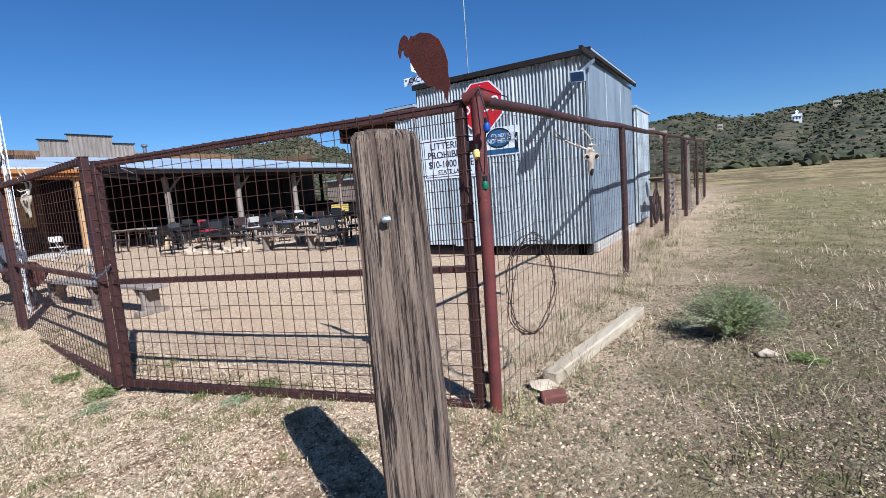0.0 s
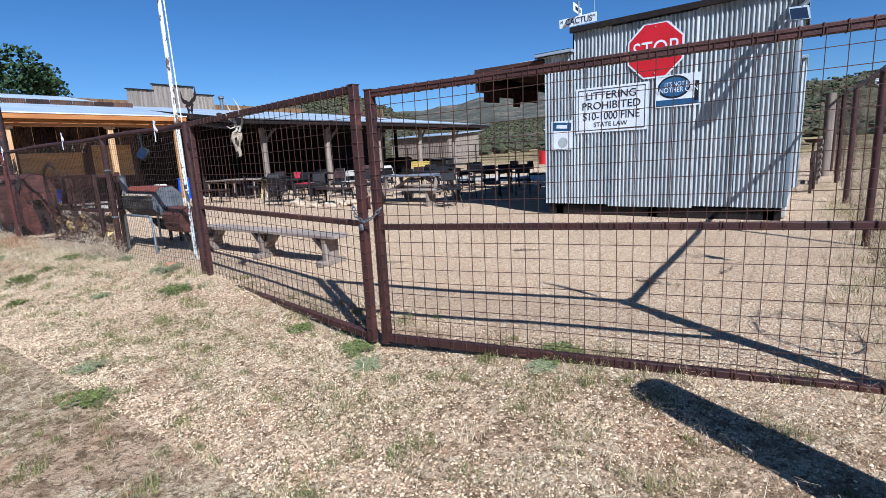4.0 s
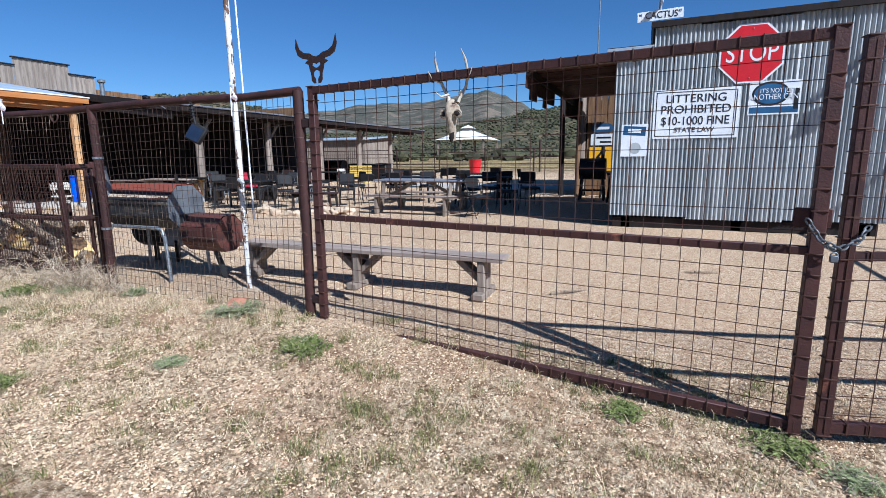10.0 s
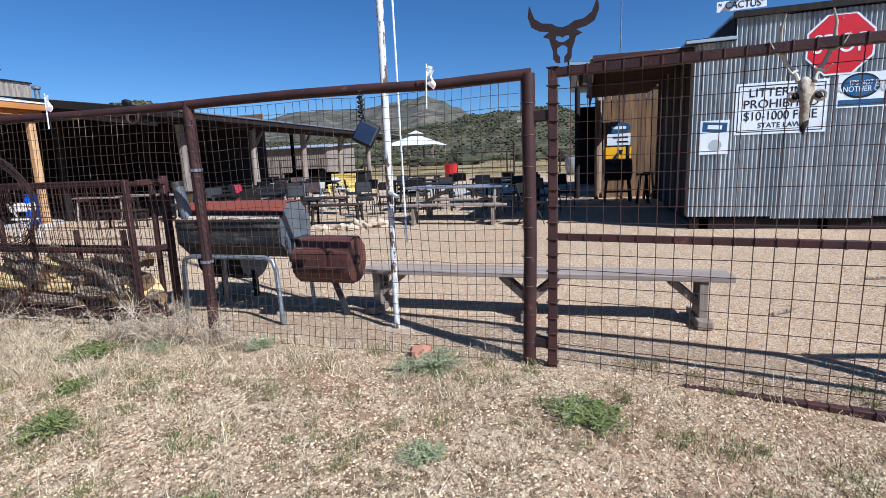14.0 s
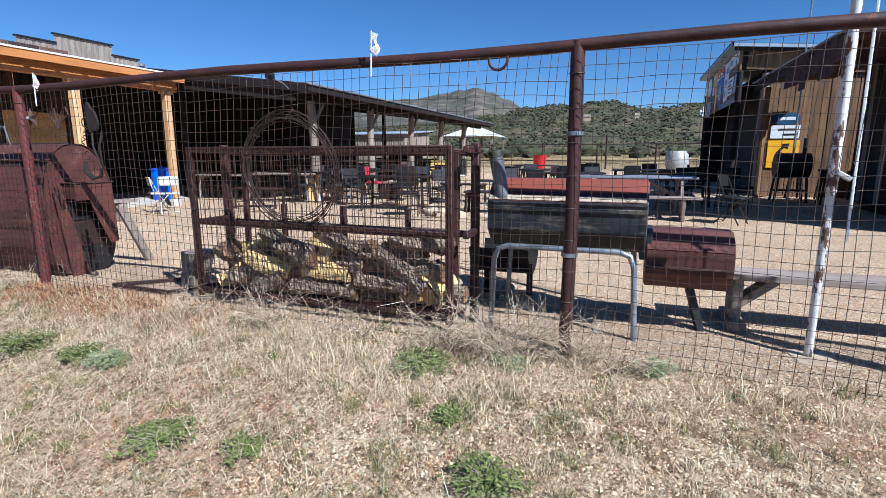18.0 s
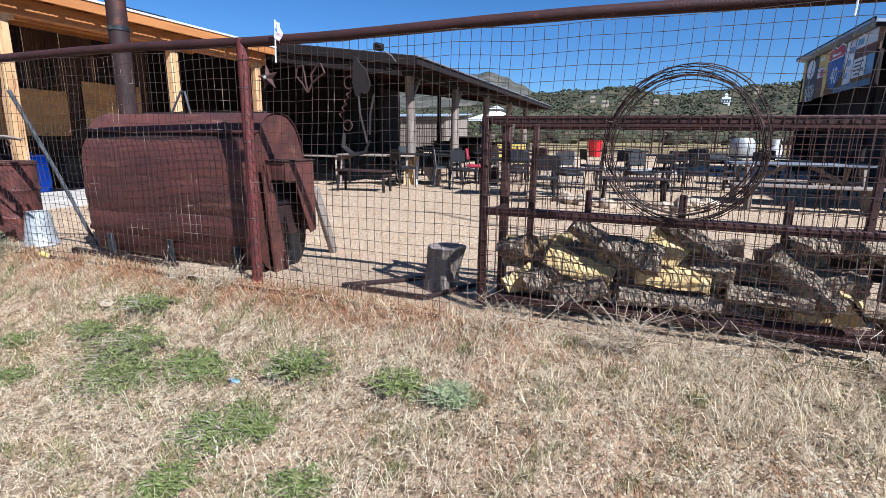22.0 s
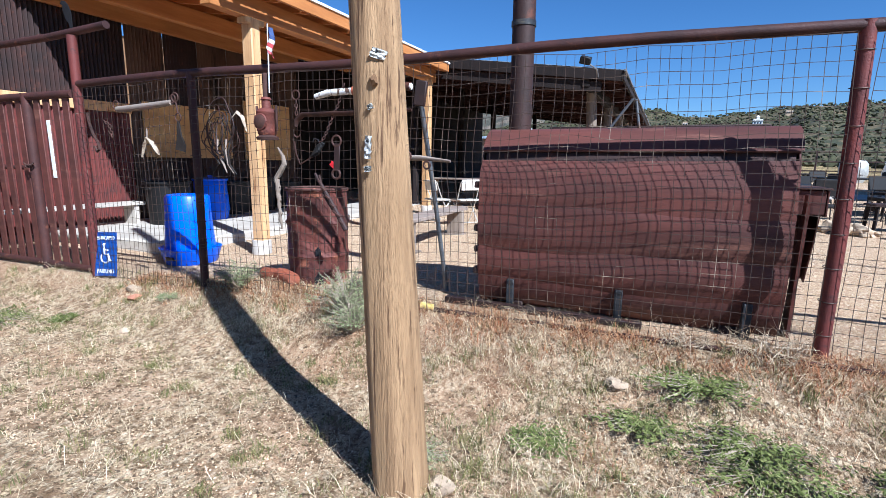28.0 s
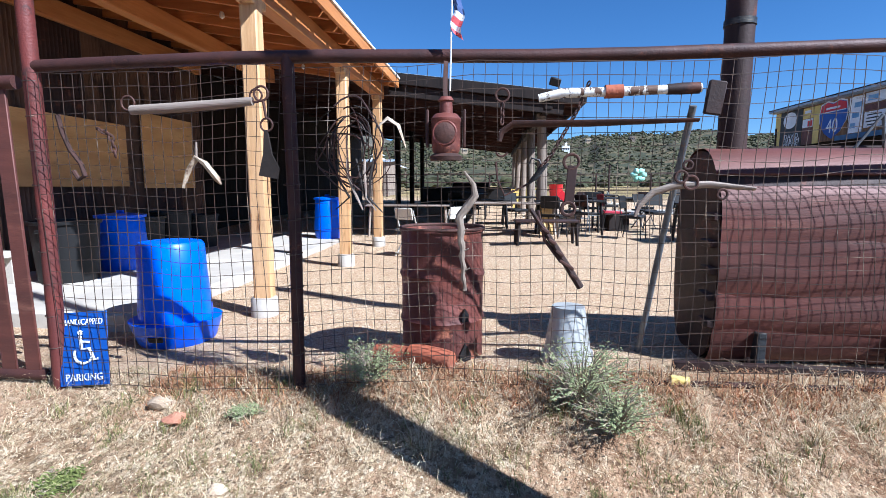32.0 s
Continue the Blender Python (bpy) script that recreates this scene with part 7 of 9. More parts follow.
build_blue((-22.56, 3.72, -0.02), -1, True, "bright blue plastic barrel feeder on a flared pan")
build_blue((-24.95, 6.2, 0.16), 0.3, False, "open blue plastic tub on the shaded porch slab", 0.85, 1.1)
build_blue((-23.45, 10.45, 0.16), 0.0, False, "blue lidded plastic barrel on the porch slab end")


def build_bin(at, R, H, label):
    b = thing("black_bin", at, label, "bin", "black bins")
    part("body", G().lathe([(0.0, 0.02), (R * 0.85, 0.0), (R * 0.97, H * 0.94), (R * 1.04, H * 0.95), (R * 1.05, H), (R * 0.97, H), (R * 0.9, H * 0.7), (0.0, H * 0.68)], at, 26), M["black_plastic"], b)
    for q in (-1, 1):
        part("handle", G().box((at[0] + 0.02, at[1] + q * R * 1.03, at[2] + H * 0.85), (0.12, 0.04, 0.04), None, 0.01), M["black_plastic"], b)


build_bin((-25.0, 5.35, 0.16), 0.36, 0.72, "large black plastic bin on the porch slab")
build_bin((-25.35, 7.15, 0.16), 0.34, 0.66, "black plastic bin against the porch wall")
build_bin((-25.4, 7.95, 0.16), 0.34, 0.7, "black plastic bin against the porch wall")
build_bin((-25.35, 8.75, 0.16), 0.32, 0.6, "low black plastic bin against the porch wall")
ct = thing("black_counter", (-20.6, 23.0, 0.3), "long black covered counter at the back of the patio", "counter")
part("body", G().box((-20.7, 23.0, 0.72), (4.6, 0.7, 0.9), None, 0.03), M["black_iron"], ct)
part("cover", G().sheet(lambda u, v: (-23.05 + 4.7 * u, 22.6 + 0.8 * v, 1.2 + 0.1 * noise.noise((u * 5, v * 2, 3.0))), 24, 6, 0.02), M["black_plastic"], ct, "sagging black cover")
bx = thing("black_box", (-16.98, 12.0, 0.22), "dark wooden box standing on the gravel", "box")
part("body", G().box((-16.98, 12.0, 0.44), (0.5, 0.45, 0.44), rot(0, 0, 12), 0.015), M["dark_wood"], bx)
part("lid", G().box((-16.98, 12.0, 0.675), (0.54, 0.49, 0.035), rot(0, 0, 12), 0.008), M["grey_wood"], bx)
bk2 = thing("grey_block_seat", (-18.16, 11.15, 0.22), "grey timber block seat by the patio post", "seat")
part("slab_seat", G().box((-18.16, 11.15, 0.64), (0.42, 0.36, 0.06), rot(0, 0, 20), 0.01), M["grey_plank"], bk2)
part("support", G().add([(-18.36, 10.98, 0.62), (-17.96, 10.98, 0.62), (-18.0, 11.3, 0.62), (-18.32, 11.3, 0.62), (-18.1, 11.0, 0.2), (-17.96, 11.0, 0.2), (-17.98, 11.28, 0.2), (-18.1, 11.28, 0.2)], [(3, 2, 1, 0), (4, 5, 6, 7), (0, 1, 5, 4), (1, 2, 6, 5), (2, 3, 7, 6), (3, 0, 4, 7)]), M["grey_wood"], bk2)


def build_access_sign():
    s = thing("handicapped_parking_sign", (-22.42, 2.6, 0.06), "scuffed blue handicapped parking sign leaning on the fence", "sign")
    r = Vector((0.98, 0.1, 0.06)).normalized()
    u = Vector((-0.12, 0.14, 0.985)).normalized()
    u = (u - r * u.dot(r)).normalized()
    n = r.cross(u)
    o = Vector((-22.43, 2.585, 0.285))
    part("panel", G().box(o, (0.305, 0.006, 0.457), Matrix((r, -n, u)).transposed(), 0.012), M["sign_blue"], s)
    f = o + n * 0.006
    for text, size, h in (("HANDICAPPED", 0.052, 0.165), ("PARKING", 0.062, -0.178)):
        letters(text, size, f + u * h, M["sign_white"], s, r, u, squeeze=0.72 if len(text) > 8 else 0.9)
    part("wheelchair_head", G().ring(f + u * 0.1 - r * 0.015, 0.01, 0.008, r, u, 10, 5), M["sign_white"], s)
    part("wheelchair_wheel", G().ring(f - u * 0.035, 0.055, 0.008, r, u, 20, 5, a0=2.6, a1=6.0), M["sign_white"], s)
    part("wheelchair_figure", G().tube([f + u * 0.08 - r * 0.015, f + u * 0.0 - r * 0.01, f + u * 0.0 + r * 0.04, f - u * 0.07 + r * 0.065, f - u * 0.065 + r * 0.09], 0.009, 5), M["sign_white"], s)
    part("wheelchair_arm", G().tube([f + u * 0.045 - r * 0.012, f + u * 0.04 + r * 0.04], 0.008, 5), M["sign_white"], s)


build_access_sign()
for at, tn in (((-20.52, 2.93), -14), ((-20.28, 2.83), -24)):
    z = gz(*at) + 0.075
    d = Vector((math.cos(radians(tn)), math.sin(radians(tn)), 0))
    o = Vector((*at, z))
    lg = thing("orange_log", (at[0], at[1], z - 0.07), "short log with flaking orange paint by the drum", "log", "orange logs")
    part("bark", G().tube([o - d * 0.15, o - d * 0.05, o + d * 0.07, o + d * 0.15], [0.06, 0.068, 0.066, 0.056], 14), M["orange_wood"], lg)


# ---- iron and bones hung on the wire ----
def hung(name, at, label, category, group=""):
    return thing(name, at, label, category, group)


FYW = 2.73


def build_star():
    c = (-15.95, FYW, 1.75)
    s = hung("barn_star", c, "rusty five-pointed metal star wired to the fence", "star")
    out = []
    for k in range(10):
        r = 0.095 if k % 2 == 0 else 0.038
        w = math.pi / 2 + math.pi * k / 5 + 0.12
        out.append((r * math.cos(w), r * math.sin(w)))
    vs = [(c[0] + a, c[1], c[2] + b) for a, b in out] + [(c[0], c[1] - 0.035, c[2])] + [(c[0], c[1] + 0.01, c[2])]
    g = G().add(vs, [(k, (k + 1) % 10, 10) for k in range(10)] + [((k + 1) % 10, k, 11) for k in range(10)])
    part("plate", g, M["rust_bit"], s)
    part("rivet", G().blob((c[0], c[1] - 0.035, c[2]), 0.015, random.Random(1), 0.1, 1.0, 1), M["zinc"], s)


build_star()
bit = hung("stirrup_irons", (-15.6, FYW, 1.6), "pair of rusty open stirrup irons on the fence", "stirrup")
for q, pts in ((1, [(-15.62, 1.62), (-15.67, 1.7), (-15.74, 1.77), (-15.72, 1.84), (-15.66, 1.86), (-15.64, 1.78), (-15.63, 1.7), (-15.61, 1.62)]), (2, [(-15.61, 1.62), (-15.56, 1.7), (-15.57, 1.78), (-15.5, 1.85), (-15.46, 1.87), (-15.42, 1.79), (-15.5, 1.74), (-15.56, 1.7)])):
    part("iron", G().tube([(-15.6 + 0.75 * (x + 15.6), FYW, 1.72 + 0.75 * (z - 1.72)) for x, z in pts], 0.007, 6), M["rust_bit"], bit)


def build_harness():
    h = hung("saddle_tree", (-15.2, FYW, 1.3), "worn leather saddle fragment with rings and straps on the fence", "tack")
    flap = [(0.68 * a, 0.72 * b) for a, b in [(-0.06, 0.02), (-0.05, 0.2), (-0.03, 0.26), (0.0, 0.24), (0.02, 0.2), (0.09, 0.14), (0.13, 0.03), (0.12, -0.04), (0.08, -0.08), (0.04, -0.06), (0.0, -0.1), (-0.03, -0.09)]]
    part("flap", G().plate(flap, 0.02, (-15.2, FYW, 1.68)), M["leather"], h)
    part("strap", G().tube([(-15.2, FYW, 1.62), (-15.18, FYW - 0.02, 1.5), (-15.16, FYW, 1.38), (-15.14, FYW, 1.3)], 0.008, 6, True, 0.5), M["leather"], h)
    part("strap", G().tube([(-15.08, FYW, 1.62), (-15.1, FYW - 0.02, 1.5), (-15.12, FYW, 1.36)], 0.008, 6, True, 0.5), M["leather"], h)
    part("ring", G().ring((-15.27, FYW, 1.7), 0.04, 0.0045), M["rust_bit"], h)
    part("ring", G().ring((-15.29, FYW, 1.42), 0.035, 0.0045), M["rust_bit"], h)
    part("spring", G().tube([(-15.27 - 0.005 * k + 0.012 * math.cos(k * 1.6), FYW + 0.012 * math.sin(k * 1.6), 1.65 - 0.011 * k) for k in range(17)], 0.005, 5), M["rust_bit"], h)
    part("strap_loop", G().tube([(-15.32, FYW, 1.37), (-15.33, FYW, 1.28), (-15.25, FYW, 1.22), (-15.16, FYW, 1.24), (-15.12, FYW, 1.32)], [0.012, 0.018, 0.026, 0.024, 0.01], 8, True, 0.5), M["leather"], h)


build_harness()
shoe = solid("horseshoe", G().ring((-11.64, 2.76, 1.99), 0.058, 0.009, (1, 0, 0), (0, 0, 1), 18, 6, a0=math.pi * 0.9, a1=math.pi * 2.1), M["rust_bit"], "rusty horseshoe hanging from the top rail", "horseshoe", at=(-11.64, 2.76, 1.99))


def build_flood(at, tilt, label, coil_up):
    f = hung("solar_floodlight", at, label, "floodlight")
    x, y, z = at
    part("head", G().box((x, y, z), (0.15, 0.05, 0.17), rot(-15, tilt, 20), 0.012), M["black_plastic"], f)
    part("face", G().box((x, y - 0.028, z), (0.12, 0.008, 0.13), rot(-15, tilt, 20), 0.004), M["glass_dark"], f)
    part("bracket", G().tube([(x, y, z + 0.08), (x - 0.02, y, z + 0.16), (x - 0.03, y, z + 0.26)], 0.012, 6), M["black_iron"], f)
    if coil_up:
        part("coiled_cable", G().tube([(x - 0.03 + 0.022 * math.cos(k * 1.2), y + 0.022 * math.sin(k * 1.2), z + 0.1 + 0.006 * k) for k in range(32)], 0.006, 5), M["black_plastic"], f)


build_flood((-9.63, 2.74, 1.76), 28, "black solar floodlight dangling from the fence rail", True)
sp = hung("eave_floodlight", (-18.72, 9.6, 3.1), "black floodlight on an arm at the patio eave", "floodlight")
part("arm", G().tube([(-18.55, 9.95, 2.95), (-18.55, 9.75, 3.05), (-18.72, 9.6, 3.16)], 0.015, 6), M["grey_table"], sp)
part("head", G().box((-18.75, 9.55, 3.2), (0.2, 0.12, 0.14), rot(20, 15, 0), 0.012), M["black_plastic"], sp)


M["flag_pink"] = mat("bleached_pink_cloth", lin(228, 190, 190), lin(222, 206, 206), 0.8, 0, 6, 50, 0.1)


def build_flag(x, y, z, seed, new_):
    q = 1.0 if new_ else 0.55
    f = hung("small_flag", (x, y, z - 0.3), "small striped stick flag tied to the fence rail" if new_ else "faded tattered stick flag tied to the fence rail", "flag", "stick flags")
    part("stick", G().tube([(x, y, z - 0.3 * q), (x + 0.01, y, z + 0.22 * q)], 0.005, 6), M["cloth_white"], f)
    n = 7

    def fn(j0, j1):
        def g(u, v):
            w = j0 + (j1 - j0) * v
            s = u * (0.055 if new_ else 0.045)
            return Vector((x + 0.012 + s + 0.01 * math.sin(w * 9 + seed), y - 0.012 * math.sin(u * 6 + w * 5 + seed), z + (0.2 - 0.2 * w) * q - 0.03 * u * (0.5 + w)))
        return g
    for k in range(n):
        part("stripe", G().grid(fn(k / n, (k + 0.98) / n), 6, 2), (M["flag_red"] if new_ else M["flag_pink"]) if k % 2 == 0 and k > 2 else (M["flag_blue"] if k <= 2 and new_ else M["cloth_white"]), f)


build_flag(-9.18, 2.72, 2.06, 1.0, False)
build_flag(-12.5, 2.74, 2.1, 2.0, False)
build_flag(-15.88, 2.74, 2.02, 3.0, False)
build_flag(-20.14, 2.56, 2.1, 4.0, True)

W32 = 2.54


def build_lantern():
    l = hung("railroad_lantern", (-20.16, W32, 1.43), "rusty railway lantern hanging on the fence", "lantern")
    c = (-20.16, W32, 1.43)
    part("base", G().lathe([(0.0, 0.0), (0.085, 0.0), (0.09, 0.02), (0.06, 0.04)], c, 20), M["rust_bit"], l)
    part("body", G().lathe([(0.06, 0.03), (0.074, 0.05), (0.078, 0.08), (0.078, 0.2), (0.082, 0.205), (0.082, 0.22), (0.06, 0.245), (0.036, 0.25), (0.034, 0.31), (0.044, 0.315), (0.03, 0.335), (0.0, 0.34)], c, 20), M["rust_drum"], l)
    part("lens", G().tube([(-20.16, W32 - 0.06, 1.57), (-20.16, W32 - 0.085, 1.57), (-20.16, W32 - 0.095, 1.57)], [0.058, 0.054, 0.03], 18), M["rust_bit"], l)
    part("lens_ring", G().ring((-20.16, W32 - 0.075, 1.57), 0.058, 0.009, n=22), M["rust_drum"], l)
    part("strap", G().tube([(-20.16, W32, 1.68), (-20.165, W32, 1.82), (-20.16, W32, 1.95)], 0.016, 6, True, 0.4), M["rust_bit"], l)
    for s in (-1, 1):
        part("side_guard", G().box((-20.16 + 0.1 * s, W32, 1.6), (0.014, 0.02, 0.2)), M["rust_bit"], l)


def build_hung_west():
    g = hung("hanging_branch", (-21.6, W32, 1.72), "weathered grey branch chained under the fence rail", "branch")
    part("branch", G().tube([(-21.96, W32, 1.72), (-21.7, W32, 1.73), (-21.45, W32, 1.745), (-21.24, W32, 1.76)], [0.028, 0.03, 0.028, 0.024], 10), M["grey_plank"], g)
    part("chain_loop", G().ring((-21.98, W32, 1.76), 0.04, 0.006, n=14), M["rust_bit"], g)
    part("chain_loop", G().ring((-21.22, W32, 1.79), 0.035, 0.006, n=14), M["rust_bit"], g)
    b = hung("jaw_bone", (-21.58, W32, 1.3), "bleached forked jaw bone hanging on the wire", "bone")
    part("bone", G().tube([(-21.68, W32, 1.28), (-21.64, W32, 1.38), (-21.59, W32, 1.45), (-21.54, W32, 1.42), (-21.47, W32, 1.33), (-21.45, W32, 1.3)], [0.008, 0.016, 0.02, 0.028, 0.03, 0.008], 8, True, 0.6), M["bone"], b)
    part("stem", G().tube([(-21.59, W32, 1.45), (-21.585, W32, 1.54)], [0.009, 0.006], 6), M["grey_plank"], b)
    k = hung("leather_blinder", (-21.17, W32, 1.33), "dark leather bridle piece with rings on the fence", "tack")
    part("flap", G().plate([(-0.06, 0.0), (0.05, -0.02), (0.06, 0.04), (0.02, 0.12), (0.0, 0.25), (-0.02, 0.25), (-0.03, 0.12)], 0.015, (-21.16, W32, 1.35)), M["leather"], k)
    part("ring", G().ring((-21.165, W32, 1.63), 0.035, 0.006, n=16), M["rust_bit"], k)
    part("ring", G().ring((-21.19, W32, 1.8), 0.04, 0.007, n=16), M["rust_bit"], k)
    part("link", G().tube([(-21.165, W32, 1.665), (-21.18, W32, 1.76)], 0.008, 6), M["rust_bit"], k)
    w = hung("twisted_iron_hook", (-22.3, W32, 1.35), "twisted rusty iron hook hanging on the wire", "iron")
    part("hook", G().tube([(-22.42, W32, 1.7), (-22.4, W32, 1.6), (-22.36, W32, 1.5), (-22.3, W32, 1.42), (-22.28, W32, 1.35), (-22.32, W32, 1.33), (-22.35, W32, 1.38)], 0.014, 7), M["rust_bit"], w)
    chain("short_chain", [(-22.18, W32, 1.62), (-22.1, W32, 1.58), (-22.08, W32, 1.46)], 0.04, 0.006, M["rust_bit"], "short rusty chain on the wire")
    rp = hung("rope_tack_bundle", (-20.7, W32, 1.3), "tangled ropes, reins and straps hanging in loops", "rope")
    rng = random.Random(31)
    for q in range(13):
        rx, rz = rng.uniform(0.07, 0.17), rng.uniform(0.1, 0.22)
        c = Vector((-20.68 + rng.uniform(-0.06, 0.06), W32 + rng.uniform(-0.03, 0.03), 1.5 + rng.uniform(-0.06, 0.06)))
        a0 = rng.uniform(0, 6.28)
        pts = [c + Vector((rx * math.cos(a0 + w) * (1 + 0.15 * math.sin(3 * w + q)), 0.02 * math.sin(2 * w + q), rz * math.sin(a0 + w) * (1 + 0.12 * math.sin(2 * w + q)))) for w in [5.4 * i / 22 for i in range(23)]]
        part("rope_loop", G().tube(pts, rng.uniform(0.003, 0.006), 5, True, rng.choice((0.5, 1.0))), (M["leather"], M["rust_bit"], M["rust_dark"])[q % 3], rp)
    for q in range(5):
        x = -20.76 + 0.05 * q
        e = rng.uniform(1.05, 1.24)
        part("rope_tail", G().tube([(x, W32, 1.44), (x + rng.uniform(-0.03, 0.03), W32 - 0.02, 1.34), (x + rng.uniform(-0.05, 0.06), W32, (e + 1.3) / 2), (x + rng.uniform(-0.04, 0.1), W32, e)], [0.008, 0.007, 0.009, 0.004], 6, True, 0.6), (M["leather"], M["grey_plank"])[q % 2], rp)
    part("feather_strap", G().tube([(-20.55, W32, 1.6), (-20.48, W32, 1.66), (-20.42, W32, 1.62), (-20.38, W32, 1.5)], [0.006, 0.016, 0.018, 0.005], 6, True, 0.4), M["bone"], rp)
    hn = hung("dry_cactus_stick", (-20.05, W32, 0.72), "gnarled grey dry stick hanging before the drum", "stick")
    pts = [Vector((-20.07 + 0.004 * math.sin(k * 1.3) - 0.0015 * (k - 10), W32, 0.71 + 0.022 * k)) for k in range(20)] + [Vector((-20.05, W32, 1.17)), Vector((-20.0, W32, 1.24)), Vector((-20.01, W32, 1.3)), Vector((-20.06, W32, 1.37))]
    part("stick", G().tube(pts, [0.008 + 0.0007 * k + 0.004 * (k % 3 == 0) for k in range(20)] + [0.024, 0.022, 0.015, 0.006], 8), M["grey_wood"], hn)
    for k in (5, 10, 15):
        part("knot", G().tube([pts[k], pts[k] + Vector((0.035, -0.01, 0.02))], [0.008, 0.003], 5), M["grey_wood"], hn)
    lg = hung("taped_log_pole", (-19.2, W32, 1.76), "white birch-like pole with red tape under the rail", "pole")
    part("pole", G().tube([(-19.67, W32, 1.75), (-19.55, W32, 1.775), (-19.2, W32, 1.78), (-18.85, W32, 1.79)], [0.022, 0.026, 0.025, 0.023], 10), M["white_peel"], lg)
    part("tape", G().tube([(-19.33, W32, 1.778), (-19.24, W32, 1.78)], 0.036, 10), M["orange_wood"], lg)
    part("dark_wrap", G().tube([(-19.02, W32, 1.785), (-18.95, W32, 1.788), (-18.86, W32, 1.79)], [0.027, 0.031, 0.03], 10), M["rust_dark"], lg)
    part("plate", G().box((-18.78, W32, 1.74), (0.085, 0.03, 0.17), rot(0, 8, 0)), M["rust_dark"], lg)
    yk = hung("curved_wooden_hame", (-18.85, W32, 1.2), "weathered curved wooden hame with iron rings", "tack")
    part("bow", G().tube([(-19.15, W32, 1.13), (-19.13, W32, 1.19), (-19.06, W32, 1.26), (-18.95, W32, 1.295), (-18.78, W32, 1.3), (-18.55, W32, 1.278)], [0.01, 0.02, 0.024, 0.025, 0.023, 0.012], 9, True, 0.7), M["grey_plank"], yk)
    for q, (x, z, r) in enumerate(((-18.93, 1.34, 0.03), (-18.9, 1.4, 0.022), (-18.88, 1.31, 0.035), (-18.72, 1.25, 0.025))):
        part("ring", G().ring((x, W32 - 0.02, z), r, 0.007, n=14), M["rust_bit"], yk)
    ir = hung("scythe_iron", (-19.4, W32, 1.58), "long rusty flat iron bar with a hooked end", "iron bar")
    part("bar", G().tube([(-19.87, W32, 1.53), (-19.86, W32, 1.58), (-19.8, W32, 1.62), (-19.4, W32, 1.62), (-18.85, W32, 1.63)], [0.012, 0.022, 0.026, 0.026, 0.014], 8, True, 0.5), M["rust_bit"], ir)
    part("ring", G().ring((-19.86, W32, 1.77), 0.035, 0.006, n=16), M["rust_bit"], ir)
    part("hook_tail", G().ring((-19.86, W32, 1.48), 0.03, 0.006, n=12, a0=3.4, a1=6.0), M["rust_bit"], ir)
    chain("hanging_chain", [(-19.86, W32, 1.73), (-19.86, W32, 1.62)], 0.035, 0.005, M["rust_bit"], "short chain linking the ring to the iron bar")
    chain("slanting_chain", [(-19.41, W32, 1.83), (-19.47, W32, 1.68), (-19.6, W32, 1.45), (-19.66, W32, 1.38)], 0.03, 0.0045, M["rust_bit"], "rusty chain slanting across the wire")
    bl = hung("coil_spring", (-19.65, W32, 1.28), "short black coil spring hung on the wire", "spring")
    part("coil", G().tube([(-19.7 + 0.0009 * k + 0.03 * math.cos(k * 0.7), W32 + 0.03 * math.sin(k * 0.7 + 0.4), 1.31 + 0.0012 * k + 0.018 * math.cos(k * 0.7)) for k in range(72)], 0.005, 5), M["black_iron"], bl)
    part("hook", G().tube([(-19.64, W32, 1.39), (-19.66, W32, 1.43), (-19.7, W32, 1.44), (-19.71, W32, 1.41)], 0.005, 5), M["black_iron"], bl)
    part("tail", G().tube([(-19.72, W32, 1.3), (-19.84, W32, 1.24), (-19.88, W32, 1.33), (-19.89, W32, 1.42)], 0.006, 5), M["rust_bit"], bl)
    cp = hung("iron_clasp", (-19.48, W32, 1.2), "rusty iron clasp and strap hanging from a chain", "iron")
    part("clasp", G().ring((-19.49, W32, 1.42), 0.04, 0.008, n=14), M["rust_bit"], cp)
    part("strap", G().box((-19.49, W32, 1.3), (0.05, 0.012, 0.2), rot(0, 4, 0)), M["rust_dark"], cp)
    part("ring", G().ring((-19.5, W32, 1.17), 0.035, 0.01, n=14), M["rust_bit"], cp)
    part("red_tag", G().box((-19.53, W32, 1.24), (0.05, 0.006, 0.04), rot(0, 40, 0)), M["red_plastic"], cp)
    pi = hung("driveshaft_piece", (-19.5, W32, 0.75), "rusty toothed driveshaft hanging at an angle", "machine part")
    part("shaft", G().tube([(-19.7, W32, 1.17), (-19.56, W32, 0.96), (-19.42, W32, 0.74)], [0.012, 0.017, 0.02], 8), M["rust_dark"], pi)
    part("linkage", G().tube([(-19.66, W32, 1.16), (-19.62, W32, 1.0), (-19.53, W32, 0.88)], 0.009, 6), M["rust_bit"], pi)
    for q in range(5):
        part("collar", G().box((-19.62 + 0.04 * q, W32, 1.055 - 0.063 * q), (0.09 if q == 3 else 0.052, 0.04, 0.018), rot(0, 33, 0), 0.004), M["rust_bit"], pi)
    fl = hung("glass_flower", (-19.14, W32, 1.35), "pale turquoise glass flower on the wire", "ornament")
    for q in range(6):
        w = math.pi * q / 3
        part("petal", G().blob((-19.14 + 0.025 * math.cos(w), W32, 1.35 + 0.022 * math.sin(w)), 0.018, random.Random(q), 0.15, 0.9, 2), M["mint"], fl)
    lp = hung("leaning_pipe", (-18.87, 3.1, 0.2), "long grey pipe leaning against the fence", "pipe")
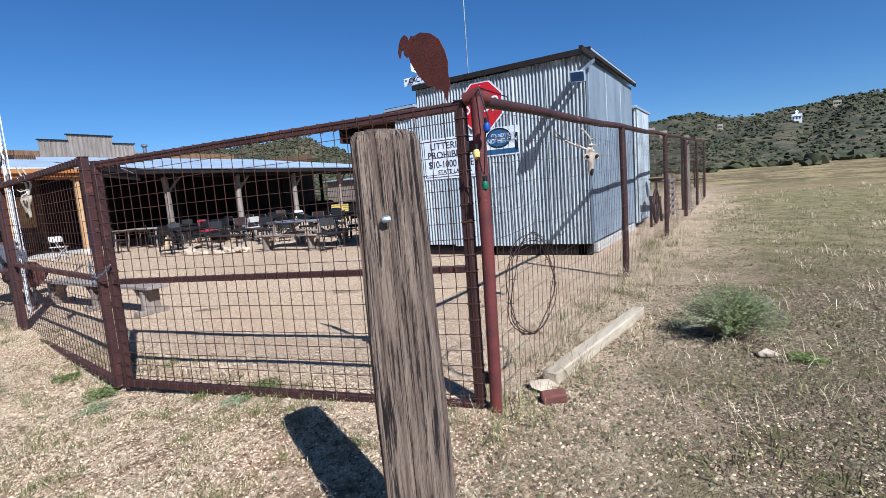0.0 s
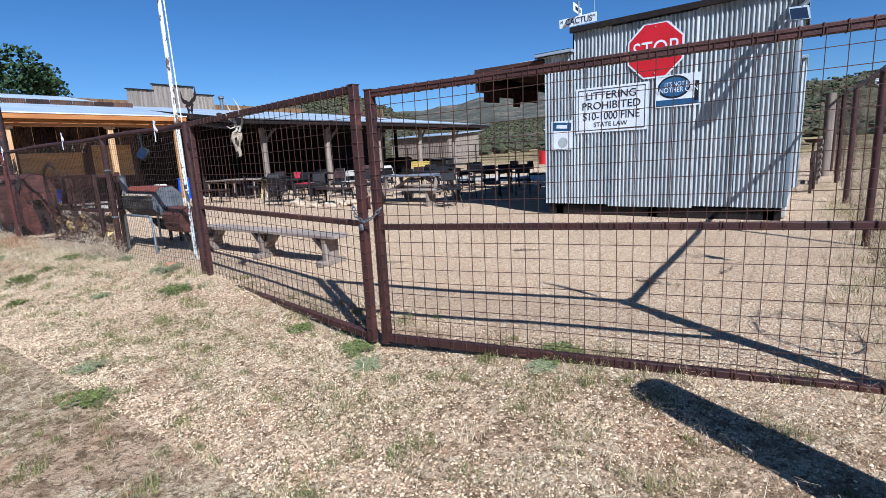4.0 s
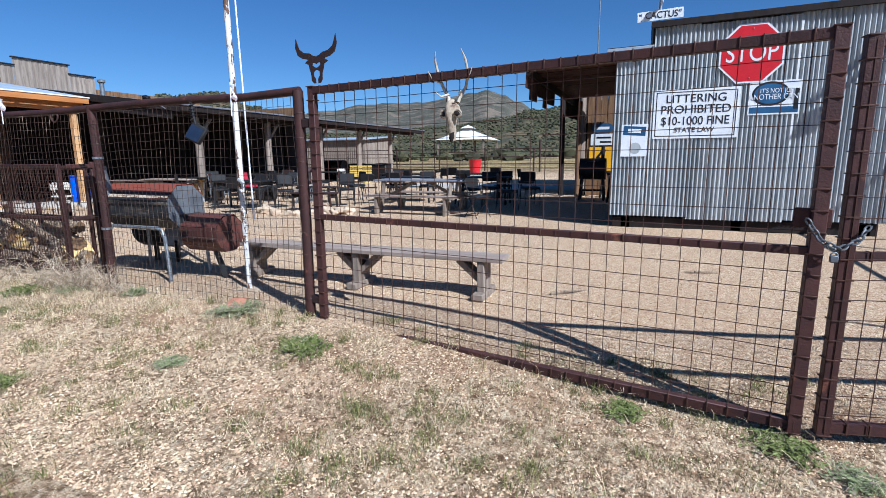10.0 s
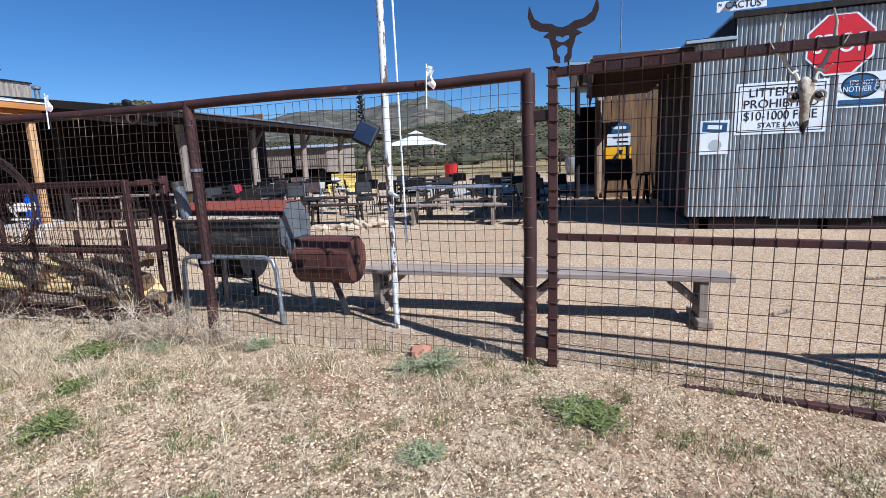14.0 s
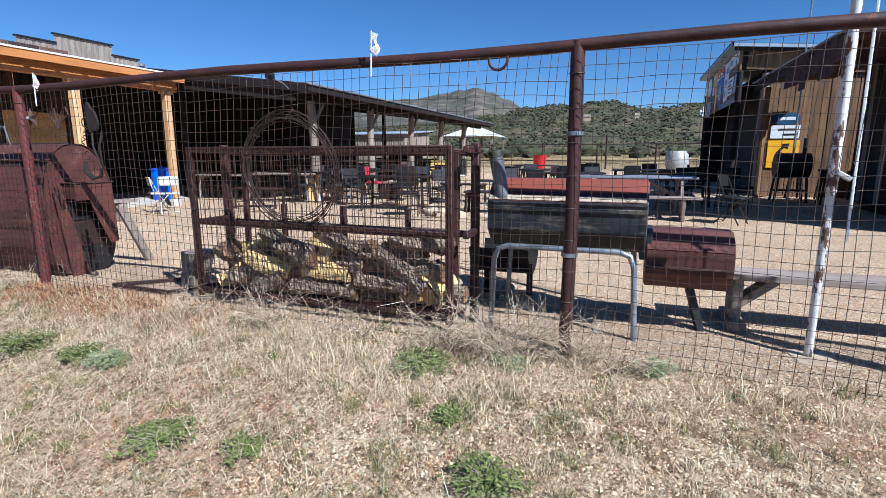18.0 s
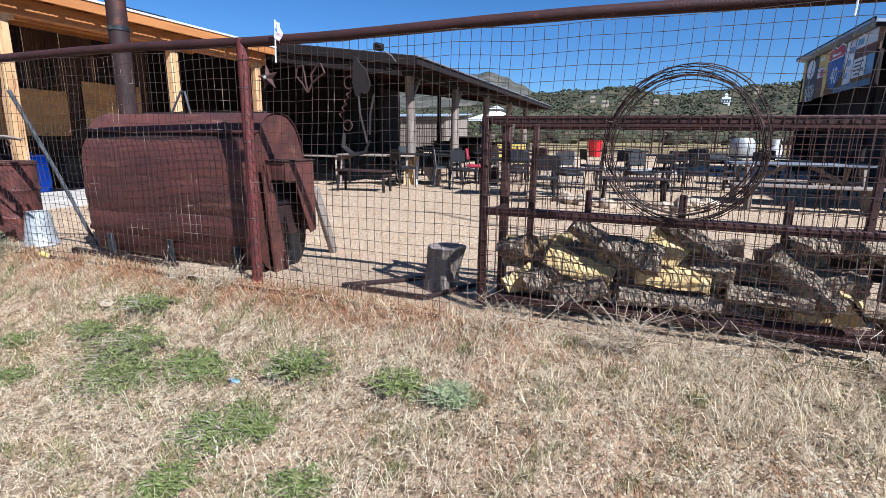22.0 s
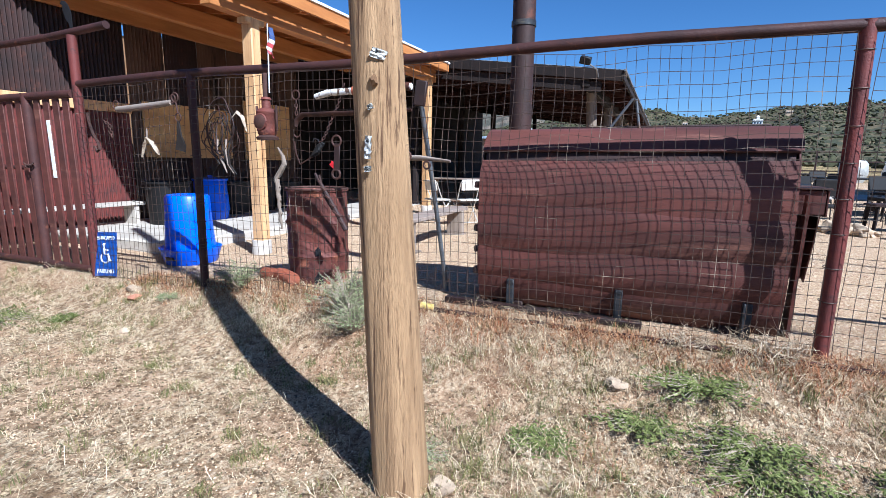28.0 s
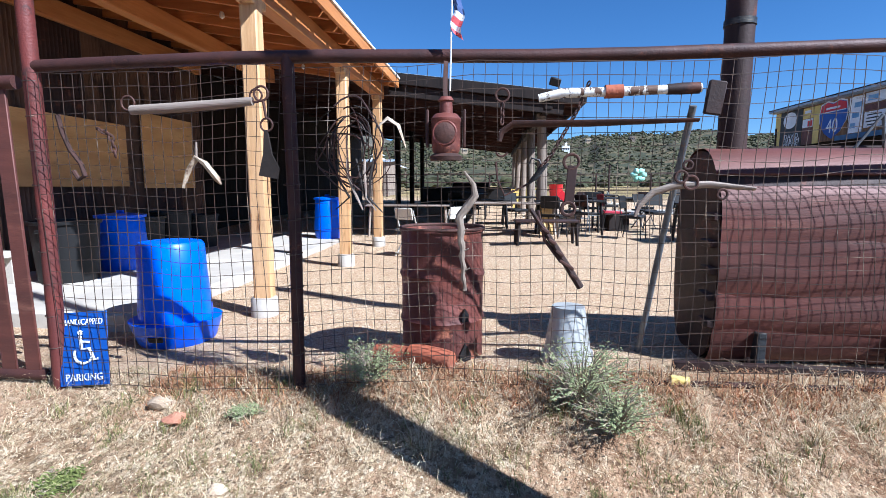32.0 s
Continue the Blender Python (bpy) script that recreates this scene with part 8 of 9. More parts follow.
    part("pipe", G().tube([(-18.88, 3.3, 0.1), (-18.86, 2.98, 0.95), (-18.84, 2.66, 1.72)], 0.019, 10), M["dull_steel"], lp)
    part("pipe_foot", G().cyl((-18.88, 3.31, 0.08), (-18.88, 3.29, 0.14), 0.03, 8), M["rust_bit"], lp)


M["mint"] = mat("mint_glass", lin(176, 222, 200), lin(150, 206, 184), 0.25, 0, 6, 40, 0.0)
build_lantern()
build_hung_west()


# ---- slatted pipe gate to the west ----
def build_slat_gate():
    g = thing("slatted_gate", (-23.8, 2.6, 0.05), "brown pipe gate with upright steel slats and a chain", "gate")
    x0, x1, y = -25.9, -22.72, 2.6
    part("top_pipe", G().tube([(x0, y, 1.9), (x1, y, 1.9)], 0.04, 12), M["pipe"], g)
    part("bottom_pipe", G().tube([(x0, y, 0.1), (x1, y, 0.1)], 0.035, 12), M["pipe"], g)
    k = 0
    x = x1 - 0.1
    while x > x0 + 0.1:
        if abs(x + 23.5) < 0.07:
            part("stile", G().tube([(x, y, 0.03), (x - 0.03, y, 1.93)], 0.05, 12), M["pipe"], g)
        else:
            m = M["white"] if k == 2 else M["rust_sheet"]
            part("slat", G().box((x, y, 1.0), (0.1, 0.02, 1.76), rot(0, -1.5, 0), 0.004), m if k != 2 else M["rust_sheet"], g)
            if k == 2:
                part("white_strip", G().box((x + 0.01, y - 0.014, 1.35), (0.05, 0.01, 0.6), rot(0, -1.5, 0), 0.002), M["white"], g)
        x -= 0.165
        k += 1
    part("overhead_pipe", G().tube([(x0 - 0.5, y, 2.42), (-23.0, y, 2.46), (-22.1, y, 2.5)], 0.036, 12), M["pipe"], g)
    part("mid_pipe", G().tube([(x0, y + 0.03, 1.15), (-23.5, y + 0.03, 1.15)], 0.025, 10), M["pipe"], g)
    return g


build_slat_gate()
chain("slat_gate_chain", [(-23.58, 2.54, 1.2), (-23.5, 2.53, 1.16), (-23.42, 2.54, 1.2)], 0.05, 0.008, M["rust_bit"], "rusty chain wrapped round the gate stile")


# ---- patio furniture ----
def put_at(ob, x, y, turn, dz=0.0):
    ob.matrix_basis = pose(x, y, gz(x, y) + dz, 0, 0, turn)
    return ob


def make_chair(name, label, seat_m, back_m, frame_m, folding=False):
    c = thing(name, (0, 0, 0), label, "chair", "patio chairs")
    r = 0.011
    for s in (-0.2, 0.2):
        if folding:
            part("leg", G().tube([(s, -0.2, 0), (s, 0.05, 0.44), (s, 0.2, 0.8)], r, 6), frame_m, c)
            part("leg", G().tube([(s * 0.9, 0.22, 0), (s * 0.9, -0.16, 0.44)], r, 6), frame_m, c)
        else:
            part("leg", G().tube([(s, -0.22, 0), (s, -0.2, 0.43)], r, 6), frame_m, c)
            part("leg", G().tube([(s, 0.24, 0), (s, 0.18, 0.43), (s, 0.23, 0.86)], r, 6), frame_m, c)
            part("side_rail", G().tube([(s, -0.2, 0.43), (s, 0.18, 0.43)], r, 6), frame_m, c)
    part("seat", G().box((0, 0, 0.455), (0.42, 0.42, 0.035 if folding else 0.06), rot(2, 0, 0), 0.016), seat_m, c)
    part("backrest", G().box((0, 0.2 if folding else 0.22, 0.74), (0.38, 0.03, 0.2 if folding else 0.26), rot(-10, 0, 0), 0.012), back_m, c)
    part("cross_bar", G().tube([(-0.2, 0.24 if not folding else 0.2, 0.15 if not folding else 0.05), (0.2, 0.24 if not folding else 0.2, 0.15 if not folding else 0.05)], r * 0.8, 6), frame_m, c)
    return c


def make_table(name, label, w, d, h, top_m, leg_m, inset=0.1):
    t = thing(name, (0, 0, 0), label, "table", "patio tables")
    part("tabletop", G().box((0, 0, h - 0.02), (w, d, 0.04), None, 0.01), top_m, t)
    for a in (-1, 1):
        for b in (-1, 1):
            part("leg", G().beam((a * (w / 2 - inset), b * (d / 2 - inset), h - 0.04), (a * (w / 2 - inset * 0.6), b * (d / 2 - inset * 0.6), 0), 0.045, 0.045), leg_m, t)
        part("apron", G().box((a * (w / 2 - inset), 0, h - 0.09), (0.03, d - 2 * inset, 0.08)), leg_m, t)
    return t


def make_picnic(name, label):
    t = thing(name, (0, 0, 0), label, "picnic table", "picnic tables")
    for k in range(3):
        part("top_plank", G().box((0, -0.26 + 0.26 * k, 0.76), (2.25, 0.25, 0.04), None, 0.008), M["grey_table"], t)
    for s in (-1, 1):
        part("bench_plank", G().box((0, 0.72 * s, 0.42), (2.3, 0.26, 0.045), None, 0.008), M["grey_plank"], t)
        for x in (-0.85, 0.85):
            part("leg", G().beam((x, 0.3 * s, 0.74), (x, 0.55 * s, 0.0), 0.05, 0.1), M["grey_wood"], t)
            part("bench_leg", G().box((x, 0.72 * s, 0.2), (0.06, 0.2, 0.4)), M["grey_wood"], t)
    for x in (-0.85, 0.85):
        part("cross_beam", G().box((x, 0, 0.37), (0.05, 1.6, 0.1)), M["grey_wood"], t)
        part("brace", G().beam((x * 0.95, 0, 0.4), (x * 0.2, 0, 0.73), 0.05, 0.07), M["grey_wood"], t)
    return t


def furnish():
    dark = make_chair("metal_chair", "black padded metal-frame chair on the gravel", M["black_plastic"], M["black_plastic"], M["black_iron"])
    red = make_chair("metal_chair", "black metal chair with a faded red cushion", M["red_cushion"], M["red_cushion"], M["black_iron"])
    beige = make_chair("folding_chair", "beige metal folding chair standing open", M["beige_metal"], M["beige_metal"], M["beige_metal"], True)
    blackf = make_chair("folding_chair", "black metal folding chair standing open", M["black_plastic"], M["black_plastic"], M["black_iron"], True)
    brown = make_chair("metal_chair", "brown-backed stacking chair at a table", M["black_plastic"], M["rust_dark"], M["galv_pipe"])
    spots = {
        "dark": [(-15.0, 8.85, 200), (-14.75, 10.2, 40), (-15.9, 10.45, 10), (-12.6, 13.3, 180), (-13.6, 14.6, 20), (-12.2, 14.9, -30), (-10.3, 15.5, 160), (-9.6, 12.2, 30), (-16.6, 14.4, 100), (-17.4, 12.9, 190), (-20.4, 13.2, 170), (-20.2, 17.4, 20), (-10.9, 13.6, 200), (-14.6, 13.0, 120), (-17.05, 10.25, 60), (-18.6, 10.4, 150), (-13.4, 11.1, 30), (-12.3, 11.9, 190), (-11.7, 12.7, 20), (-10.0, 11.6, 140), (-9.5, 13.0, 210), (-16.2, 11.4, 10), (-18.0, 11.9, 260), (-19.3, 12.1, 40), (-13.9, 12.4, 330), (-11.9, 15.6, 170), (-9.2, 14.6, 90), (-8.9, 11.2, 120), (-8.6, 12.4, 30)],
        "red": [(-17.2, 11.6, 100)],
        "beige": [(-21.3, 8.5, 150), (-20.6, 8.15, 230), (-16.2, 15.4, 80), (-15.4, 12.2, 250)],
        "blackf": [(-9.15, 9.6, 60), (-16.2, 12.4, 30), (-13.0, 11.6, 200)],
        "brown": [(-17.8, 10.9, 120), (-14.9, 11.2, 30), (-12.9, 12.9, 250), (-17.5, 13.9, 200), (-15.9, 13.4, 170), (-18.2, 16.0, 40)],
    }
    src = {"dark": dark, "red": red, "beige": beige, "blackf": blackf, "brown": brown}
    for key, lst in spots.items():
        for k, (x, y, t) in enumerate(lst):
            m = pose(x, y, gz(x, y), 0, 0, t)
            if k == 0:
                src[key].matrix_basis = m
            else:
                copy_thing(src[key], m)
    pic = make_picnic("picnic_table", "long grey-topped picnic table with plank benches")
    put_at(pic, -10.8, 10.35, 2)
    tb = make_table("patio_table", "dark rectangular patio table on metal legs", 1.5, 0.8, 0.74, M["black_plastic"], M["black_iron"])
    put_at(tb, -15.65, 9.65, 8)
    for x, y, t in ((-13.1, 14.1, 5), (-10.6, 14.4, 0), (-16.9, 12.9, 20), (-20.2, 12.2, 0), (-20.4, 15.6, 90), (-17.0, 15.2, 10), (-20.8, 18.4, 0), (-14.0, 17.6, 0), (-12.2, 12.5, 10), (-18.2, 11.1, -5), (-9.9, 12.4, 4), (-18.9, 13.4, 0)):
        copy_thing(tb, pose(x, y, gz(x, y), 0, 0, t))
    br = make_table("low_wooden_bench", "low brown wooden coffee table on square legs", 1.15, 0.42, 0.46, M["rust_dark"], M["dark_wood"], 0.06)
    put_at(br, -13.5, 9.75, 6)
    copy_thing(br, pose(-14.8, 11.8, gz(-14.8, 11.8), 0, 0, -12))
    copy_thing(br, pose(-18.9, 9.1, gz(-18.9, 9.1), 0, 0, 4))
    g2 = make_table("grey_side_table", "long grey plank table under the patio eave", 1.9, 0.6, 0.72, M["grey_plank"], M["grey_wood"], 0.1)
    put_at(g2, -19.4, 10.6, 3)
    copy_thing(g2, pose(-21.8, 11.3, gz(-21.8, 11.3), 0, 0, 3))
    seat = thing("short_bench", (-20.2, 5.8, gz(-20.2, 5.8)), "weathered short bench with grey block legs on the gravel", "bench")
    part("seat", G().box((-20.2, 5.8, 0.53), (0.32, 2.3, 0.05), rot(0, 0, 2)), M["grey_plank"], seat)
    for q in (4.95, 6.65):
        part("leg", G().box((-20.18, q, 0.31), (0.26, 0.1, 0.4)), M["grey_wood"], seat)
        part("foot", G().box((-20.18, q, 0.11), (0.4, 0.16, 0.07)), M["grey_wood"], seat)
    y = thing("yellow_slat_bench", (-18.6, 20.4, 0.3), "yellow slatted bench under the patio roof", "bench")
    for k in range(5):
        part("slat", G().box((-18.5, 20.3 + 0.015 * k, 0.72 + 0.1 * k), (1.2, 0.03, 0.08)), M["yellow_paint"], y)
    for k in range(4):
        part("slat", G().box((-18.5, 20.2 - 0.11 * k, 0.66), (1.2, 0.09, 0.03)), M["yellow_paint"], y)
    for x in (-19.0, -18.0):
        part("side_frame", G().box((x, 20.05, 0.5), (0.06, 0.5, 0.45)), M["yellow_paint"], y)
    b = thing("leaning_board", (-18.66, 10.95, 0.2), "pale yellow board leaning against a patio post", "board")
    part("board", G().box((-18.68, 10.96, 0.58), (0.3, 0.03, 0.78), rot(-7, 2, 12)), M["split"], b)
    part("board_edge", G().box((-18.5, 10.98, 0.56), (0.06, 0.035, 0.74), rot(-7, 2, 12)), M["white"], b)
    q = thing("drum_barbecue", (-20.5, 14.6, 0.25), "large black barrel barbecue under the patio roof", "barbecue")
    part("body", half_barrel(G(), -21.5, -20.0, 21.3, 1.05, 0.36, 0, radians(360), 30), M["black_iron"], q)
    for x in (-21.4, -20.1):
        part("end_plate", disc(G(), x, 21.3, 1.05, 0.35, 0.02), M["black_iron"], q)
        part("leg", G().beam((x, 21.3, 0.75), (x, 21.3, 0.25), 0.06, 0.3), M["black_iron"], q)
    r = thing("red_bin", (-16.05, 30.4, 0.4), "red plastic bin standing far back in the yard", "bin")
    part("body", G().lathe([(0.0, 0.0), (0.32, 0.0), (0.42, 0.95), (0.44, 0.97), (0.4, 0.97), (0.0, 0.85)], (-16.05, 30.4, 0.4), 28), M["red_plastic"], r)
    t = thing("grey_tub", (-8.5, 31.3, 0.4), "big grey weathered plastic tub beyond the pad", "tub")
    part("body", G().lathe([(0.0, 0.0), (0.45, 0.0), (0.62, 0.5), (0.6, 1.0), (0.45, 1.2), (0.0, 1.2)], (-8.5, 31.3, 0.4), 26, lambda a, z: 1 + 0.06 * noise.noise((math.cos(a), math.sin(a), z * 3))), M["zinc"], t)
    k = thing("white_figure_planter", (-7.2, 31.0, 0.4), "white rounded planter beside the grey tub", "planter")
    part("body", G().lathe([(0.0, 0.0), (0.3, 0.0), (0.36, 0.6), (0.25, 1.0), (0.3, 1.15), (0.0, 1.15)], (-7.0, 31.2, 0.4), 20), M["white"], k)
    st = thing("tall_stool", (-7.3, 14.6, 0.3), "rough wooden stool beside the shack wall", "stool")
    part("seat", G().lathe([(0.0, 0.0), (0.17, 0.0), (0.18, 0.05), (0.0, 0.06)], (-6.9, 15.0, 1.0), 16), M["dark_wood"], st)
    for a in range(4):
        w_ = math.pi / 4 + math.pi / 2 * a
        part("leg", G().cyl((-6.9 + 0.1 * math.cos(w_), 15.0 + 0.1 * math.sin(w_), 1.0), (-6.9 + 0.2 * math.cos(w_), 15.0 + 0.2 * math.sin(w_), 0.25), 0.025, 6), M["dark_wood"], st)
    copy_thing(st, pose(-6.7, 14.4, 0.3))
    copy_thing(st, pose(-7.0, 13.2, 0.3))


furnish()

# stones of the fire ring
rng = random.Random(41)
for k in range(15):
    w = -2.9 + 2.7 * k / 14
    x, y = -13.55 + 1.25 * math.cos(w) + rng.uniform(-0.1, 0.1), 9.55 + 0.75 * math.sin(w) + rng.uniform(-0.08, 0.08)
    r = rng.uniform(0.09, 0.18)
    solid("fire_ring_stone", G().blob((x, y, gz(x, y) + r * 0.4), r, rng, 0.35, 0.75, 3), M["rock"], "pale rounded stone of the fire ring", "stone", "fire ring stones", at=(x, y, gz(x, y)))
solid("path_stone", G().blob((-9.3, 2.72, gz(-9.3, 2.72) + 0.03), 0.1, rng, 0.35, 0.6, 3), M["red_rock"], "reddish stone in the grass by the flagpole", "stone")
for x, y, r, m in ((-21.85, 2.45, 0.06, "rock"), (-21.7, 2.36, 0.05, "red_rock"), (-17.35, 2.3, 0.05, "rock"), (-17.93, 0.62, 0.03, "rock"), (-18.02, 1.22, 0.05, "rock"), (-21.2, 1.9, 0.04, "rock"), (0.15, 4.4, 0.06, "rock")):
    solid("loose_stone", G().blob((x, y, gz(x, y) + r * 0.3), r, rng, 0.35, 0.65, 2), M[m], "small loose stone lying in the dry grass", "stone", "loose stones", at=(x, y, gz(x, y)))
solid("corn_cob", G().tube([(-18.85, 2.72, gz(-18.85, 2.72) + 0.03), (-18.75, 2.71, gz(-18.75, 2.7) + 0.035)], [0.03, 0.022], 10), M["yellow_paint"], "yellow dried cob lying by the skid iron", "litter")
solid("blue_scrap", G().blob((-15.6, 1.84, gz(-15.6, 1.84) + 0.015), 0.026, rng, 0.5, 0.4, 2), M["poster_pale"], "crumpled scrap of blue litter in the grass", "litter")
for x, y, a in ((-6.6, 4.1, 30), (-3.4, 4.6, -12), (-2.7, 5.2, 70), (-5.3, 5.5, 8)):
    solid("dry_stick", G().tube([(x, y, gz(x, y) + 0.015), (x + 0.2 * math.cos(radians(a)), y + 0.2 * math.sin(radians(a)), gz(x, y) + 0.03), (x + 0.42 * math.cos(radians(a + 12)), y + 0.42 * math.sin(radians(a + 12)), gz(x, y) + 0.015)], [0.016, 0.013, 0.006], 6), M["bark"], "dark dry stick lying on the gravel", "stick", "sticks on the gravel")


# ---- beyond the yard ----
def build_back_fence():
    f = thing("back_fence", (-12, 34, 0.4), "dark pipe ranch fence across the back of the yard", "fence")
    for k in range(10):
        x = -34 + 3.5 * k
        part("post", G().cyl((x, 34, 0.3), (x, 34, 2.1), 0.05, 8), M["rust_dark"], f)
    for z in (2.05, 1.5, 1.0):
        part("rail", G().tube([(-34, 34, z), (-2.0, 34, z)], 0.03, 6), M["rust_dark"], f)
    g = G()
    for run in wire_runs(lambda s, h, o: Vector((-34 + s, 33.95 + o, 0.45 + h)), 32.0, 1.5, 0.3, 0.3, 0.02, 15, 1.0):
        g.tube(run, 0.004, 3, False)
    tagged(part("woven_wire", g, M["wire"], f), kind="stuff")


build_back_fence()
for x, z in ((-12.4, 2.6), (-6.0, 2.4)):
    ar = thing("gate_post", (x, 33.0, 0.3), "dark tall post standing by the back fence", "post")
    part("shaft", G().cyl((x, 33.0, 0.3), (x, 33.0, z), 0.06, 8), M["rust_dark"], ar)


def build_gazebo():
    g = thing("hipped_gazebo", (-46, 116, 1.3), "open gazebo with a white hipped metal roof", "gazebo")
    x, y = -46.0, 116.0
    roof = G().add([(x - 6.2, y - 6.2, 5.4), (x + 6.2, y - 6.2, 5.4), (x + 6.2, y + 6.2, 5.4), (x - 6.2, y + 6.2, 5.4), (x - 1.2, y - 1.2, 7.6), (x + 1.2, y - 1.2, 7.6), (x + 1.2, y + 1.2, 7.6), (x - 1.2, y + 1.2, 7.6)], [(0, 1, 5, 4), (1, 2, 6, 5), (2, 3, 7, 6), (3, 0, 4, 7), (3, 2, 1, 0), (4, 5, 6, 7)])
    part("roof", roof, M["white"], g)
    part("cupola", G().box((x, y, 7.9), (1.8, 1.8, 0.7)), M["grey_wood"], g)
    part("cupola_roof", G().add([(x - 1.5, y - 1.5, 8.2), (x + 1.5, y - 1.5, 8.2), (x + 1.5, y + 1.5, 8.2), (x - 1.5, y + 1.5, 8.2), (x, y, 9.0)], [(0, 1, 4), (1, 2, 4), (2, 3, 4), (3, 0, 4), (3, 2, 1, 0)]), M["white"], g)
    for a in (-5.5, 0, 5.5):
        for b in (-5.5, 5.5):
            part("post", G().box((x + a, y + b, 3.3), (0.4, 0.4, 4.2)), M["grey_wood"], g)
    part("low_wall", G().box((x, y - 5.5, 1.9), (11, 0.3, 1.2)), M["grey_wood"], g)


build_gazebo()


def build_house(az, el, r, w, h, wall, roof_m, label, tower=False):
    a = radians(az)
    x, y = HC[0] - r * math.sin(a), HC[1] + r * math.cos(a)
    z = max(1.5 + r * math.tan(radians(el)), h_near(az, r) + 1.0)
    t = thing("hill_house", (x, y, z), label, "house", "houses on the hill")
    part("wall", G().box((x, y, z - 2 + (h + 2) / 2), (w, w * 0.7, h + 4)), M[wall], t)
    part("roof", G().add([(x - w * 0.55, y - w * 0.42, z + h), (x + w * 0.55, y - w * 0.42, z + h), (x + w * 0.55, y + w * 0.42, z + h), (x - w * 0.55, y + w * 0.42, z + h), (x - w * 0.3, y, z + h * 1.5), (x + w * 0.3, y, z + h * 1.5)], [(0, 1, 5, 4), (2, 3, 4, 5), (1, 2, 5), (3, 0, 4), (3, 2, 1, 0)]), M[roof_m], t)
    for k in range(3):
        win = part("window", G().box((x - w * 0.3 + w * 0.3 * k, y - w * 0.36, z + h * 0.5), (w * 0.14, 0.2, h * 0.4)), M["glass_dark"], t)
    if tower:
        part("tower", G().box((x, y, z + h * 1.4), (w * 0.3, w * 0.3, h * 1.6)), M[wall], t)
        part("tower_roof", G().add([(x - w * 0.2, y - w * 0.2, z + h * 2.2), (x + w * 0.2, y - w * 0.2, z + h * 2.2), (x + w * 0.2, y + w * 0.2, z + h * 2.2), (x - w * 0.2, y + w * 0.2, z + h * 2.2), (x, y, z + h * 2.7)], [(0, 1, 4), (1, 2, 4), (2, 3, 4), (3, 0, 4), (3, 2, 1, 0)]), M[wall], t)


build_house(-6.2, 2.2, 290, 4.0, 1.7, "white", "white", "white two-storey house with a turret on the hillside", True)
build_house(-13.2, 2.0, 330, 3.4, 1.2, "grey_wood", "rust_sheet", "low grey house on the hillside")
build_house(-8.8, 2.1, 340, 3.4, 1.1, "rock", "roof", "long pale house among the junipers")
build_house(6.2, 2.2, 300, 2.6, 1.1, "rock", "roof", "small white cabin on the hillside")
build_house(5.0, 1.9, 280, 3.2, 1.1, "rock", "roof", "pale low house among the brush")
build_house(0.0, 1.9, 300, 2.4, 1.0, "rock", "roof", "small pale shed on the slope")
sh = thing("corrugated_outbuilding", (-31, 34, 0.4), "grey corrugated outbuilding beyond the patio", "outbuilding")
part("wall", corrugated(G(), (-34.0, 36.0, 0.3), (1, 0, 0), (0, 0, 1), 6.5, 2.7, 0.2, 0.02), M["grey_wood"], sh)
part("side_wall", corrugated(G(), (-27.5, 36.0, 0.3), (0, 1, 0), (0, 0, 1), 5, 2.9, 0.2, 0.02), M["grey_wood"], sh)
part("roof", G().box((-30.7, 38.5, 3.2), (7.0, 5.6, 0.08), rot(4, 0, 0)), M["roof"], sh)


# ---- trees behind the building ----
def build_tree(at, h, R, seed, n):
    rng = random.Random(seed)
    x, y, z = at
    t = thing("tree", at, "dark green bushy tree behind the building", "tree", "trees behind the building")
    part("trunk", G().tube([(x, y, z), (x + 0.1, y, z + h * 0.3), (x, y, z + h * 0.75)], [0.35, 0.26, 0.1], 10), M["bark"], t)
    for k in range(5):
        w = k * 1.3
        part("limb", G().tube([(x, y, z + h * (0.3 + 0.08 * k)), (x + R * 0.4 * math.cos(w), y + R * 0.4 * math.sin(w), z + h * (0.5 + 0.07 * k))], [0.12, 0.04], 6), M["bark"], t)
    cl = [(rng.gauss(0, 0.45), rng.gauss(0, 0.45), rng.uniform(-0.9, 0.9)) for k in range(28)]
    g = G()
    for k in range(n):
        c = rng.choice(cl)
        v = Vector((rng.gauss(0, 1), rng.gauss(0, 1), rng.gauss(0, 1))).normalized()
        q = R * 0.3 * rng.uniform(0.6, 1.1)
        p = Vector((x + c[0] * R + v.x * q, y + c[1] * R + v.y * q, z + h * 0.62 + c[2] * h * 0.33 + v.z * q))
        a = Vector((rng.gauss(0, 1), rng.gauss(0, 1), rng.gauss(0, 1))).normalized() * rng.uniform(0.09, 0.2)
        b = a.orthogonal() * 0.6
        g.add([p - a, p + b, p + a, p - b], [(0, 1, 2, 3)])
    part("crown", g, M["tree"], t)


build_tree((-48, 6.5, 0.0), 10.6, 4.2, 1, 7500)
build_tree((-50, 11.5, 0.0), 10.2, 4.0, 2, 6500)
build_tree((-46, 0.5, 0.0), 7.5, 3.0, 3, 4200)


